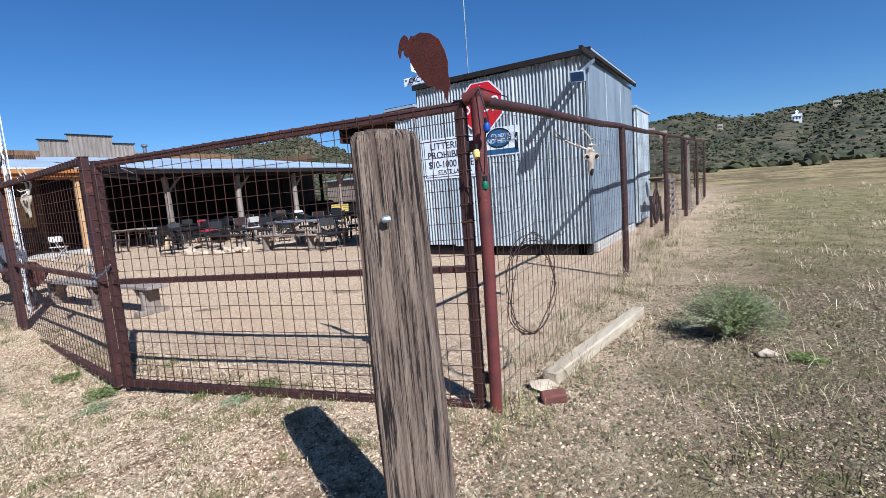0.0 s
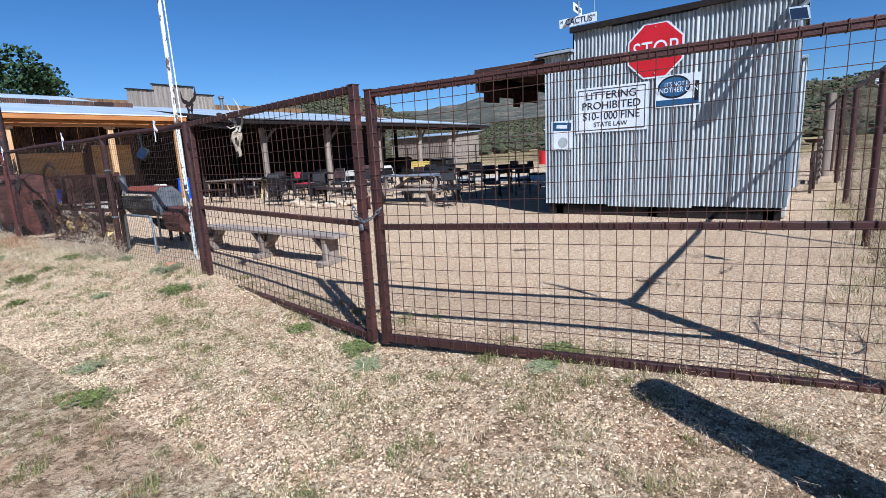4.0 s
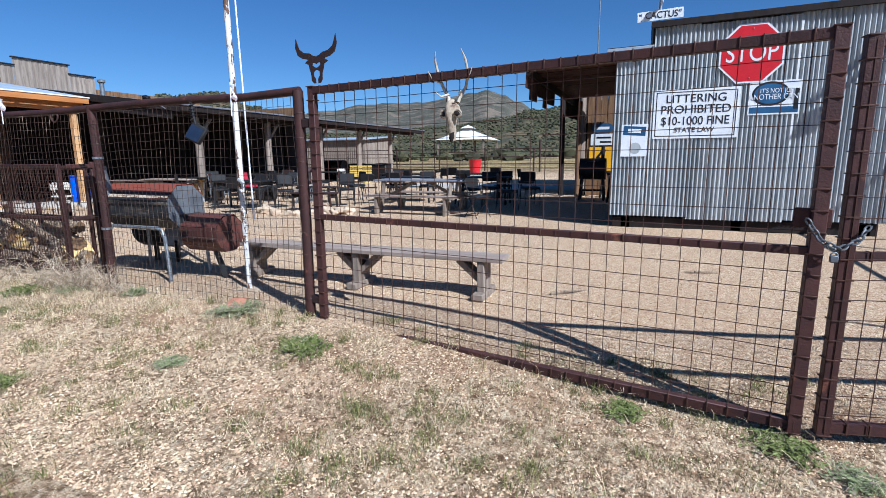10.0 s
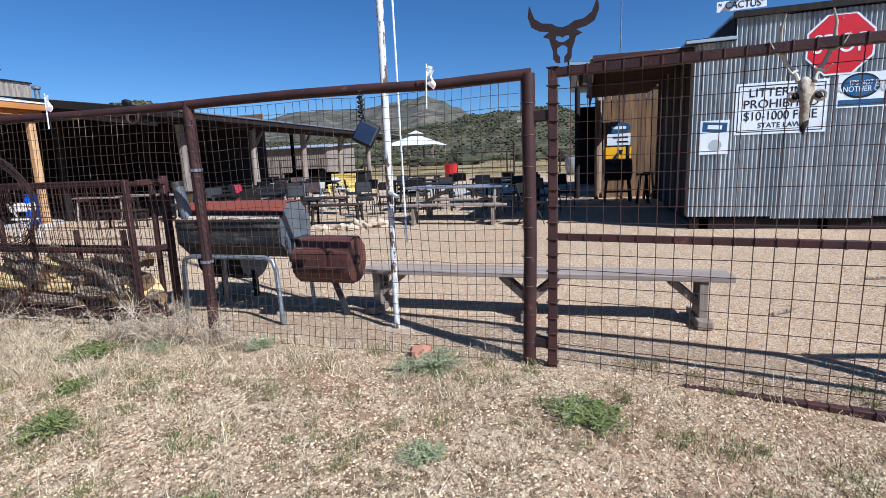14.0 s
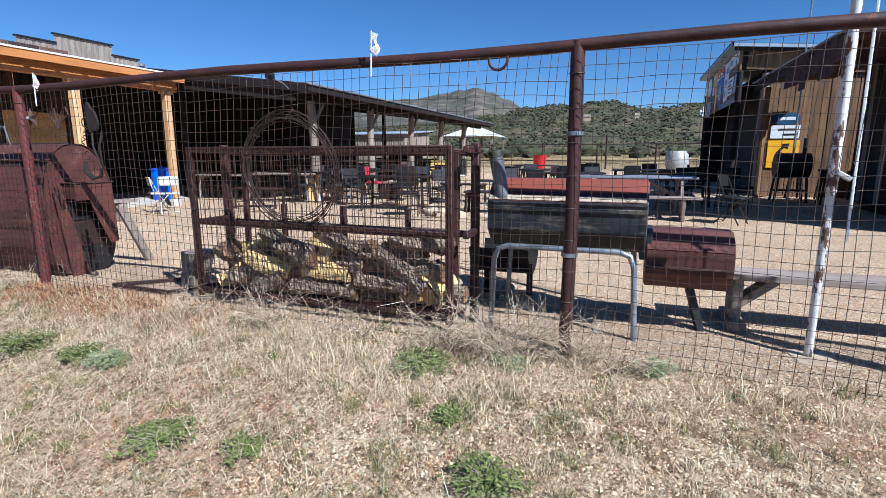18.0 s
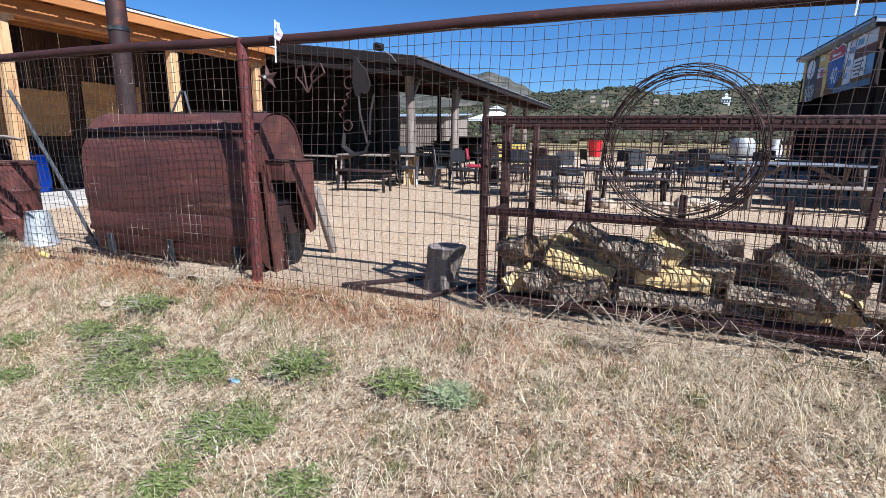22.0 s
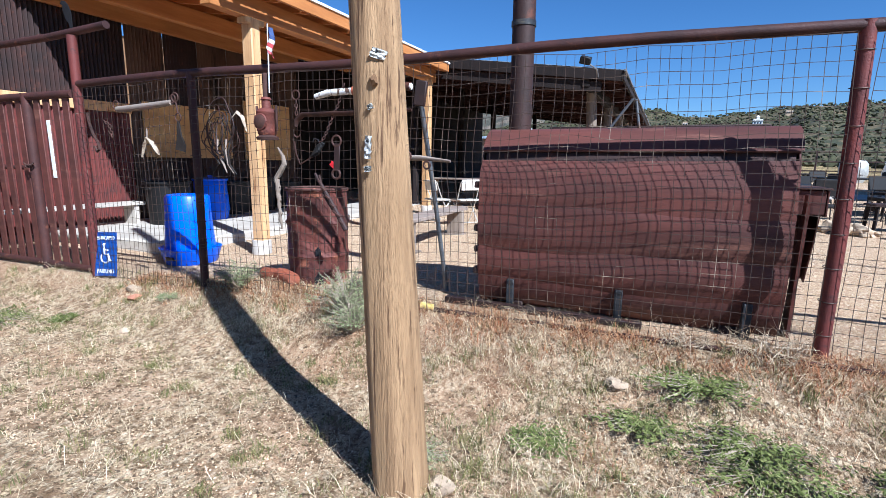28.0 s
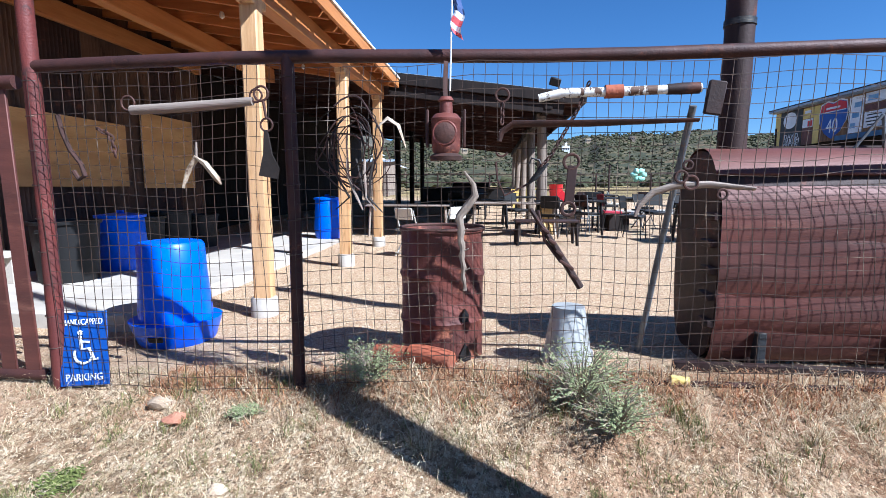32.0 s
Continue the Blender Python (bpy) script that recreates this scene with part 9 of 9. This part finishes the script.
# ---- dark barrel grill on legs under the canopy ----
gr = thing("barrel_grill", (-7.15, 14.2, 0.3), "black barrel grill on legs under the board canopy", "grill")
part("drum", G().cyl((-7.55, 14.2, 1.15), (-6.85, 14.2, 1.15), 0.3, 20), M["black_iron"], gr)
part("lid_handle", G().tube([(-7.35, 13.88, 1.3), (-7.35, 13.84, 1.36), (-7.05, 13.84, 1.36), (-7.05, 13.88, 1.3)], 0.012, 6), M["rust_bit"], gr)
for gx in (-7.48, -6.92):
    for gy in (14.0, 14.4):
        part("leg", G().beam((gx, gy, 0.95), (gx + (0.06 if gx > -7.2 else -0.06), gy, 0.25), 0.05, 0.05), M["black_iron"], gr)
part("shelf", G().box((-7.2, 14.2, 0.55), (0.7, 0.42, 0.03)), M["dark_wood"], gr)
part("chimney", G().cyl((-6.95, 14.25, 1.4), (-6.95, 14.25, 1.8), 0.05, 10), M["black_iron"], gr)


# ---- grass, gravel, weeds ----
def island_mat(name, cols, rough=0.85):
    m, t, b = base_nodes(name)
    geo = t.nodes.new("ShaderNodeNewGeometry")
    cr = t.nodes.new("ShaderNodeValToRGB")
    while len(cr.color_ramp.elements) < len(cols):
        cr.color_ramp.elements.new(0.5)
    for k, c in enumerate(cols):
        cr.color_ramp.elements[k].position = k / (len(cols) - 1)
        cr.color_ramp.elements[k].color = c
    t.links.new(geo.outputs["Random Per Island"], cr.inputs[0])
    t.links.new(cr.outputs[0], b.inputs["Base Color"])
    b.inputs["Roughness"].default_value = rough
    b.inputs["Specular IOR Level"].default_value = 0.2
    return m


M["blades"] = island_mat("dry_grass_blades", [lin(232, 214, 180), lin(200, 178, 142), lin(160, 136, 106), lin(222, 203, 167), lin(116, 94, 72), lin(210, 189, 153), lin(146, 122, 94), lin(232, 216, 182), lin(96, 78, 58)])
M["stones"] = island_mat("mixed_gravel", [lin(210, 187, 152), lin(186, 156, 122), lin(224, 203, 170), lin(152, 121, 94), lin(198, 172, 138), lin(126, 98, 78), lin(214, 192, 158), lin(176, 140, 114)], 0.9)
M["green_leaf"] = island_mat("green_weed_leaf", [lin(104, 112, 56), lin(78, 88, 42), lin(132, 136, 82), lin(92, 98, 48)], 0.65)
M["bush_leaf"] = island_mat("olive_bush_leaf", [lin(112, 122, 72), lin(82, 94, 50), lin(142, 146, 96), lin(94, 106, 58)], 0.7)
M["sage_leaf"] = island_mat("sage_leaf", [lin(134, 142, 100), lin(104, 114, 76), lin(162, 164, 122), lin(118, 128, 84)], 0.7)
M["olive_blade"] = island_mat("olive_grass_blades", [lin(112, 110, 64), lin(86, 90, 50), lin(146, 136, 86), lin(74, 80, 46)])
M["litter"] = island_mat("field_stubble", [lin(150, 130, 104), lin(108, 94, 74), lin(178, 160, 130), lin(90, 78, 62), lin(126, 114, 84), lin(76, 68, 54)])
M["clod"] = island_mat("brown_clods", [lin(132, 114, 92), lin(94, 80, 62), lin(160, 142, 114), lin(74, 62, 50), lin(116, 98, 76), lin(108, 106, 74), lin(66, 58, 46)])
M["dark_litter"] = island_mat("dark_crumbs", [lin(96, 80, 62), lin(70, 58, 46), lin(120, 100, 78), lin(84, 82, 54)])
M["twigs"] = island_mat("dry_twigs", [lin(206, 188, 160), lin(160, 140, 114), lin(116, 96, 76), lin(222, 206, 180), lin(142, 112, 86)])
M["rust_litter"] = island_mat("rust_brown_litter", [lin(158, 104, 70), lin(126, 78, 52), lin(186, 136, 96), lin(104, 66, 46), lin(196, 160, 118), lin(142, 92, 62)])


def array_thing(name, verts, faces, material, label, category, kind="stuff"):
    me = bpy.data.meshes.new(name)
    me.from_pydata(verts, [], faces)
    me.materials.append(material)
    ob = new(name, me)
    return tagged(ob, label, category, kind=kind)


def grass(name, spots, label, material):
    """Blades: each a bent strip of two quads' width narrowing to its tip. Spots: x, y, length, lean, width."""
    rng = random.Random(len(spots))
    vs, fs = [], []
    for x, y, ln, lean, wd, *way in spots:
        z = gz(x, y) - 0.004
        w = way[0] if way else rng.uniform(0, 6.283)
        c, s = math.cos(w), math.sin(w)
        t = w + 1.5708 + rng.uniform(-0.6, 0.6)
        a, b = math.cos(t) * wd, math.sin(t) * wd
        n = len(vs)
        vs += [(x - a, y - b, z), (x + a, y + b, z)]
        h = d = 0.0
        bend = rng.uniform(0.5, 0.9)
        for k, (q, f) in enumerate(((0.45, 0.5), (0.33, 1.0), (0.22, 1.7))):
            w += rng.uniform(-bend, bend) * 0.5
            d, h = d + ln * q * math.sin(lean * f), max(0.003, h + ln * q * math.cos(lean * f))
            px, py = x + math.cos(w) * d, y + math.sin(w) * d
            if k < 2:
                vs += [(px - a * 0.8, py - b * 0.8, z + h), (px + a * 0.8, py + b * 0.8, z + h)]
                fs.append((n + 2 * k, n + 2 * k + 1, n + 2 * k + 3, n + 2 * k + 2))
            else:
                vs.append((px, py, z + h))
                fs.append((n + 4, n + 5, n + 6))
    return array_thing(name, vs, fs, material, label, "dry grass")


def heights(x, y):
    """The ground sheet's height at arrays of places, between its own points."""
    i = np.clip(np.searchsorted(GX, x) - 1, 0, len(GX) - 2)
    j = np.clip(np.searchsorted(GY, y) - 1, 0, len(GY) - 2)
    u, v = (x - GX[i]) / (GX[i + 1] - GX[i]), (y - GY[j]) / (GY[j + 1] - GY[j])
    return (GZ[i, j] * (1 - u) + GZ[i + 1, j] * u) * (1 - v) + (GZ[i, j + 1] * (1 - u) + GZ[i + 1, j + 1] * u) * v


def chips(name, fields, material, label, category, seed):
    """Flat five-sided chips of stone, bedded in the ground, in drifts. Fields: count, x and y range, sizes, how patchy."""
    r = np.random.default_rng(seed)
    tops, rims = [], []
    for n, x0, x1, y0, y1, r0, r1, patchy in fields:
        x, y = r.uniform(x0, x1, n), y0 + (y1 - y0) * r.random(n) ** 1.25
        drift = np.sin(x * 3.1 + 1.7 * np.sin(y * 2.3)) * np.sin(y * 3.7 + 1.3 * np.sin(x * 1.9)) + 0.8 * np.sin(x * 8.3 + 2 * np.sin(y * 5.1)) * np.sin(y * 9.1 + 2 * np.sin(x * 6.3))
        keep = drift * patchy * 3 + r.uniform(-1, 1, n) > -0.6
        x, y = x[keep], y[keep]
        n = len(x)
        size = r0 + (r1 - r0) * r.random(n) ** 2.0
        z = heights(x, y)
        turn = r.uniform(0, 6.283, n)
        long_ = r.uniform(0.75, 1.0, n)
        for k in range(5):
            w = 1.2566 * k + r.uniform(-0.35, 0.35, n)
            q = size * r.uniform(0.75, 1.15, n)
            a, b = q * np.cos(w) * 1.25, q * np.sin(w) * long_
            rims.append((k, np.stack([x + a * np.cos(turn) - b * np.sin(turn), y + a * np.sin(turn) + b * np.cos(turn), z - 0.002 + size * r.uniform(0.0, 0.45, n)], 1)))
        tops.append(np.stack([x + size * r.uniform(-0.35, 0.35, n), y + size * r.uniform(-0.35, 0.35, n), z + size * r.uniform(0.55, 1.0, n)], 1))
    ring = [np.concatenate([p for k, p in rims if k == q]) for q in range(5)]
    top = np.concatenate(tops)
    verts = np.stack(ring + [top], 1).reshape(-1, 3)
    base = np.arange(len(top))[:, None] * 6
    faces = np.concatenate([np.concatenate([base + k, base + (k + 1) % 5, base + 5], 1) for k in range(5)])
    array_thing(name, verts.tolist(), faces.tolist(), material, label, category)


def sow():
    rng = random.Random(77)
    short, tall = [], []

    def patch(x, y, k=1.0):
        return 0.45 + 0.7 * noise.noise((x * 0.8 * k, y * 0.8 * k, 1.0)) + 0.5 * noise.noise((x * 2.6, y * 2.6, 4.0)) + 0.9 * noise.noise((x * 6.5, y * 6.5, 6.0))

    while len(short) < 40000:
        x, y = rng.uniform(-25, -0.6), 0.4 + 2.4 * rng.random()
        if -8 < x < -1.6 and y > 2.4 or x > -11.0 and rng.random() < 0.55 or x < -17.5 and y < 2.5 and rng.random() < 0.6:
            continue
        if patch(x, y) < rng.uniform(0.0, 0.9):
            continue
        short.append((x, y, rng.uniform(0.02, 0.06), rng.uniform(0.9, 1.5), rng.uniform(0.0007, 0.0014)))
    for _ in range(2600):
        x, y = rng.uniform(-24, -0.8), 0.4 + 2.35 * rng.random()
        if patch(x + 9, y) < rng.uniform(0.1, 0.8):
            continue
        ln, rad = rng.uniform(0.025, 0.07), rng.uniform(0.015, 0.05)
        for q in range(rng.randint(10, 26)):
            short.append((x + rng.gauss(0, rad), y + rng.gauss(0, rad), ln * rng.uniform(0.5, 1.2), rng.uniform(0.2, 1.3), rng.uniform(0.0008, 0.0015)))
    straw = []
    while len(straw) < 20000:
        x, y = rng.uniform(-24, -1.2), 0.2 + 2.7 * rng.random()
        if x > -11.5 and rng.random() < 0.75 or x < -18.5 and y < 2.2 and rng.random() < 0.7:
            continue
        if patch(x - 30, y) < rng.uniform(-0.1, 0.8):
            continue
        straw.append((x, y, rng.uniform(0.05, 0.24), rng.uniform(1.42, 1.55), rng.uniform(0.0007, 0.0016)))
    grass("lying_straw", straw, "loose pale straw strands lying on the ground", M["blades"])
    field = []
    while len(field) < 22000:
        x, y = rng.uniform(-1.2, 8.0), 0.6 + 13 * rng.random() ** 1.6
        if patch(x, y) < rng.uniform(0.0, 0.9):
            continue
        field.append((x, y, rng.uniform(0.02, 0.07), rng.uniform(0.6, 1.5), rng.uniform(0.001, 0.0024)))
    grass("field_litter", field, "grey-brown dry stubble and litter over the field", M["litter"])
    grass("short_dry_grass", short, "short straw-coloured dry grass and litter over the ground", M["blades"])

    def tuft(x, y, n, ln, rad, sprawl=1.0):
        comb = rng.uniform(0, 6.283)
        for _ in range(int(n * 1.15)):
            r = rad * abs(rng.gauss(0, 0.6))
            w = rng.uniform(0, 6.283)
            way = w + rng.gauss(0, 0.6) if rng.random() < 0.6 else comb + rng.gauss(0, 0.7)
            tall.append((x + r * math.cos(w), y + r * math.sin(w), ln * rng.uniform(0.45, 1.25), rng.uniform(0.4, 1.45) * sprawl, rng.uniform(0.0008, 0.0018), way))

    for _ in range(800):
        x, y = rng.uniform(-22, -8.6), 1.0 + 1.8 * rng.random() ** 0.7
        if patch(x + 4, y) < rng.uniform(0.2, 0.9):
            continue
        tuft(x, y, rng.randint(12, 30), rng.uniform(0.04, 0.1), 0.07, 1.15)
    for _ in range(110):
        x = -14.9 + 3.7 * rng.random() ** 0.75
        tuft(x, rng.uniform(1.95, 2.6), rng.randint(24, 44), rng.uniform(0.08, 0.19), 0.1, 1.3)
    for _ in range(120):
        tuft(rng.uniform(-22.0, -14.8), rng.uniform(2.2, 2.85), rng.randint(18, 40), rng.uniform(0.06, 0.16), 0.08, 1.2)
    for _ in range(70):
        tuft(rng.uniform(-11.2, -8.6), rng.uniform(2.3, 2.9), rng.randint(14, 34), rng.uniform(0.06, 0.16), 0.07)
    for _ in range(110):
        tuft(rng.uniform(-18, -8.6), rng.uniform(0.6, 2.4), rng.randint(8, 20), rng.uniform(0.05, 0.11), 0.07)
    for _ in range(90):
        tuft(-1.3 + rng.gauss(0, 0.3), rng.uniform(3.0, 14.0), rng.randint(20, 44), rng.uniform(0.14, 0.34), 0.1)
    for _ in range(60):
        tuft(rng.uniform(-1.0, 9.0), 3 + 16 * rng.random(), rng.randint(10, 24), rng.uniform(0.06, 0.16), 0.12)
    for _ in range(30):
        tuft(rng.uniform(-7.8, -1.6), rng.uniform(2.2, 3.0), rng.randint(8, 18), rng.uniform(0.05, 0.1), 0.05)
    rust = []
    while len(rust) < 15000:
        x, y = rng.uniform(-22.0, -13.9), 2.66 + rng.gauss(0, 0.13)
        if y > 2.95 or patch(x + 50, y) < rng.uniform(-0.1, 0.7):
            continue
        rust.append((x, y, rng.uniform(0.03, 0.12), rng.uniform(0.8, 1.5), rng.uniform(0.001, 0.003)))
    for _ in range(1300):
        x, y = rng.uniform(-17.5, -11.5), rng.uniform(0.8, 2.6)
        if patch(x + 60, y, 0.6) < 0.75:
            continue
        for q in range(18):
            rust.append((x + rng.gauss(0, 0.06), y + rng.gauss(0, 0.05), rng.uniform(0.02, 0.07), rng.uniform(0.9, 1.5), rng.uniform(0.001, 0.002)))
    grass("rust_brown_litter", rust, "rust-brown dry litter along the fence foot", M["rust_litter"])
    tussock = []
    for _ in range(900):
        x, y = rng.uniform(-1.0, 16.0), 3.2 + 24 * rng.random() ** 1.2
        if patch(x + 80, y, 0.5) < rng.uniform(0.1, 0.7):
            continue
        ln, rad = rng.uniform(0.07, 0.2), rng.uniform(0.05, 0.16)
        for q in range(rng.randint(14, 34)):
            tussock.append((x + rng.gauss(0, rad), y + rng.gauss(0, rad), ln * rng.uniform(0.5, 1.2), rng.uniform(0.4, 1.4), rng.uniform(0.0012, 0.002) + 0.00022 * y))
    grass("field_tussocks", tussock, "pale dry grass tussocks over the open field", M["blades"])
    green = []
    for _ in range(2800):
        x, y = rng.uniform(-24, -1.4), -0.1 + 3.0 * rng.random()
        if patch(x + 20, y) < rng.uniform(0.1, 0.8):
            continue
        ln, rad = rng.uniform(0.03, 0.085), rng.uniform(0.02, 0.07)
        for q in range(rng.randint(24, 64)):
            green.append((x + rng.gauss(0, rad), y + rng.gauss(0, rad), ln * rng.uniform(0.5, 1.3), rng.uniform(0.2, 1.3), rng.uniform(0.001, 0.0022)))
    for _ in range(900):
        x, y = rng.uniform(-1.2, 14), 2.6 + 20 * rng.random() ** 1.4
        ln, rad = rng.uniform(0.03, 0.09), rng.uniform(0.04, 0.14)
        for q in range(rng.randint(12, 30)):
            green.append((x + rng.gauss(0, rad), y + rng.gauss(0, rad), ln * rng.uniform(0.5, 1.3), rng.uniform(0.2, 1.2), rng.uniform(0.002, 0.005)))
    for _ in range(90):
        x, y = -1.3 + rng.gauss(0, 0.22), rng.uniform(2.4, 12.0)
        ln, rad = rng.uniform(0.06, 0.2), 0.06
        for q in range(rng.randint(16, 34)):
            green.append((x + rng.gauss(0, rad), y + rng.gauss(0, rad), ln * rng.uniform(0.5, 1.3), rng.uniform(0.2, 1.2), rng.uniform(0.0012, 0.003)))
    grass("olive_grass_tufts", green, "small olive-green grass tufts scattered in the dry ground", M["olive_blade"])
    grass("tall_dry_grass", tall, "tufts of pale dry bunch grass along the fence", M["blades"])
    chips("loose_gravel", ((105000, -12.5, -1.2, 0.55, 3.0, 0.0035, 0.0115, 0.25), (62000, -22.0, -1.7, 2.75, 6.6, 0.005, 0.012, 0.1), (48000, -24.0, -12.0, 0.6, 2.8, 0.003, 0.008, 0.2), (9000, -1.3, 1.5, 0.4, 3.5, 0.005, 0.013, 0.3)), M["stones"], "loose tan and reddish gravel chips over the ground", "gravel", 5)
    chips("dark_litter", ((15000, -24.0, -11.0, 0.5, 2.8, 0.004, 0.011, 0.5), (5000, -12.0, -1.2, 0.55, 2.9, 0.004, 0.01, 0.5)), M["dark_litter"], "dark brown crumbs and burrs scattered on the ground", "litter", 9)
    chips("field_clods", ((52000, -1.4, 3.6, 0.5, 6.8, 0.006, 0.018, 0.3), (16000, -0.6, 9.0, 4.5, 18.0, 0.01, 0.026, 0.3)), M["clod"], "small brown clods and stones scattered over the field", "clods", 6)


sow()


def leafy(g, at, R, H, n, leaf, rng):
    """Small folded leaves on sprawling stems; returns the stems' own mesh."""
    st = G()
    for k in range(max(6, n // 14)):
        w = rng.uniform(0, 6.283)
        d = R * rng.uniform(0.3, 1.0)
        h = H * rng.uniform(0.5, 1.0) * math.sqrt(max(0.1, 1 - 0.8 * (d / R) ** 2))
        p0 = Vector(at)
        p2 = p0 + Vector((d * math.cos(w), d * math.sin(w), h))
        p1 = p0.lerp(p2, 0.5) + Vector((0, 0, h * 0.25))
        st.tube([p0, p1, p2], [0.003, 0.0022, 0.001], 3, False)
        for j in range(14):
            q = rng.uniform(0.25, 1.05)
            c = p0.lerp(p1, q * 2) if q < 0.5 else p1.lerp(p2, q * 2 - 1)
            c = c + Vector((rng.gauss(0, 1), rng.gauss(0, 1), rng.gauss(0, 0.6))) * leaf * 0.8
            c.z = max(c.z, at[2] + 0.004)
            a = Vector((rng.gauss(0, 1), rng.gauss(0, 1), rng.gauss(0.2, 0.5))).normalized() * leaf * rng.uniform(0.7, 1.2)
            b = a.orthogonal().normalized() * leaf * 0.3
            up = a.cross(b).normalized() * leaf * 0.12
            g.add([c - a, c + b + up, c + a, c - b + up], [(0, 1, 2), (0, 2, 3)])
    return st


def build_weed(x, y, R, H, n, leaf, kind, seed):
    rng = random.Random(seed)
    z = gz(x, y)
    label = {"green": "low bright green weed sprawling in the dry grass", "sage": "small grey-green weed at the fence foot"}[kind]
    t = thing("weed", (x, y, z), label, "weed", "weeds")
    g = G()
    st = leafy(g, (x, y, z), R, H, n, leaf, rng)
    part("foliage", g, M["green_leaf"] if kind == "green" else M["sage_leaf"], t)
    tagged(part("stalk", st, M["twig"], t), kind="stuff")


WEEDS = """-15.21 1.99 .19 .16 g;-16.62 1.94 .3 .06 g;-15.29 1.44 .2 .12 g;-14.53 1.98 .14 .09 g;-14.21 1.92 .15 .12 s;-14.64 1.21 .12 .06 g;-15.2 1.01 .12 .06 g;-15.85 1.89 .2 .07 g
-16.65 2.09 .28 .08 g;-16.35 1.64 .26 .06 g;-16 1.95 .2 .08 g;-17.67 1.8 .14 .05 g;-17.03 1.42 .1 .05 g;-18.24 1.4 .16 .06 s;-13.1 1.4 .16 .08 g;-11.67 1.97 .08 .06 g;-14.19 1.94 .14 .08 s;-12.58 1.46 .1 .06 g;-15.16 1.5 .13 .08 g;-10.63 2.7 .12 .12 s
-11.35 1.55 .14 .13 g;-9.15 2.6 .22 .15 s;-8.09 2.17 .14 .07 g;-9.9 1.11 .08 .06 g;-8.97 1.69 .13 .06 s;-9.32 2.56 .16 .07 s;-8.17 2.21 .14 .07 g;-5.02 2.13 .14 .06 g;-5.83 2.2 .1 .05 g;-8.23 2.24 .12 .05 s;-6.03 .5 .14 .06 g;-6.68 .73 .14 .06 s;-3.42 2.62 .14 .05 g
-4.76 1.95 .14 .05 s;-3.47 2.41 .12 .04 s;-20.62 2.6 .22 .36 s;-19.4 2.5 .28 .5 s;-19.25 2.35 .22 .4 s;-22.6 1.6 .3 .05 g;-23.2 1.3 .4 .05 g;-22.0 1.9 .1 .05 g;-21.3 2.4 .1 .08 s;.4 4.4 .1 .05 g
-11.5 2.55 .14 .1 s;-12.0 2.4 .16 .1 g;-21.8 .9 .2 .05 g;-23.5 .6 .4 .05 g;-16.9 2.4 .25 .07 g;-17.2 2.1 .2 .06 g"""
for k, row in enumerate(w for line in WEEDS.split("\n") for w in line.split(";")):
    x, y, R, H, kd = row.split()
    R = float(R)
    build_weed(float(x), float(y), R * (1.45 if kd == "g" else 1.2), float(H) * 0.85, int(300 + 6500 * R), 0.017 if kd == "g" else 0.011, "green" if kd == "g" else "sage", 100 + k)
rng = random.Random(9)
bush = thing("green_bush", (-0.1, 4.85, gz(-0.1, 4.85)), "rounded green leafy bush in the dry field", "bush")
g = G()
st = leafy(g, (-0.1, 4.85, gz(-0.1, 4.85)), 0.46, 0.48, 9000, 0.014, rng)
part("foliage", g, M["bush_leaf"], bush)
tagged(part("stalk", st, M["twig"], bush), kind="stuff")


def build_brush(x, y, R, H, n, seed):
    """A dead bush of forked grey twigs."""
    rng = random.Random(seed)
    z = gz(x, y)
    t = thing("dead_brush", (x, y, z), "dead grey tumbleweed brush caught against the fence", "brush", "dead brush")
    g = G()
    for k in range(n):
        w = rng.uniform(0, 6.283)
        d = R * rng.uniform(0.4, 1)
        tip = Vector((x + d * math.cos(w), y + d * math.sin(w) * 0.6, z + H * rng.uniform(0.25, 1)))
        p0 = Vector((x + rng.uniform(-0.3, 0.3) * R, y + rng.uniform(-0.2, 0.2) * R, z))
        m = p0.lerp(tip, 0.5) + Vector((rng.uniform(-1, 1), rng.uniform(-1, 1), rng.uniform(0, 1))) * 0.06
        g.tube([p0, m, tip], [0.0028, 0.002, 0.0009], 4, False)
        for j in range(6):
            q = m.lerp(tip, rng.random())
            g.tube([q, q + Vector((rng.gauss(0, 1), rng.gauss(0, 1), rng.gauss(0.3, 0.8))) * 0.06], [0.0015, 0.0008], 3, False)
    part("twig_mass", g, M["twigs"], t)


for k, (x, y, R, H, n) in enumerate(((-14.05, 2.62, 0.35, 0.24, 22), (-13.35, 2.6, 0.45, 0.36, 34), (-12.95, 2.66, 0.35, 0.26, 18), (-12.0, 2.6, 0.35, 0.4, 40), (-11.5, 2.66, 0.45, 0.44, 64), (-11.1, 2.72, 0.35, 0.34, 44), (-12.5, 2.62, 0.3, 0.2, 14), (-11.6, 2.62, 0.3, 0.26, 30), (-16.5, 2.66, 0.3, 0.16, 26), (-17.0, 2.7, 0.3, 0.14, 20), (-10.8, 2.66, 0.25, 0.16, 20))):
    build_brush(x, y, R, H, n, 300 + k)
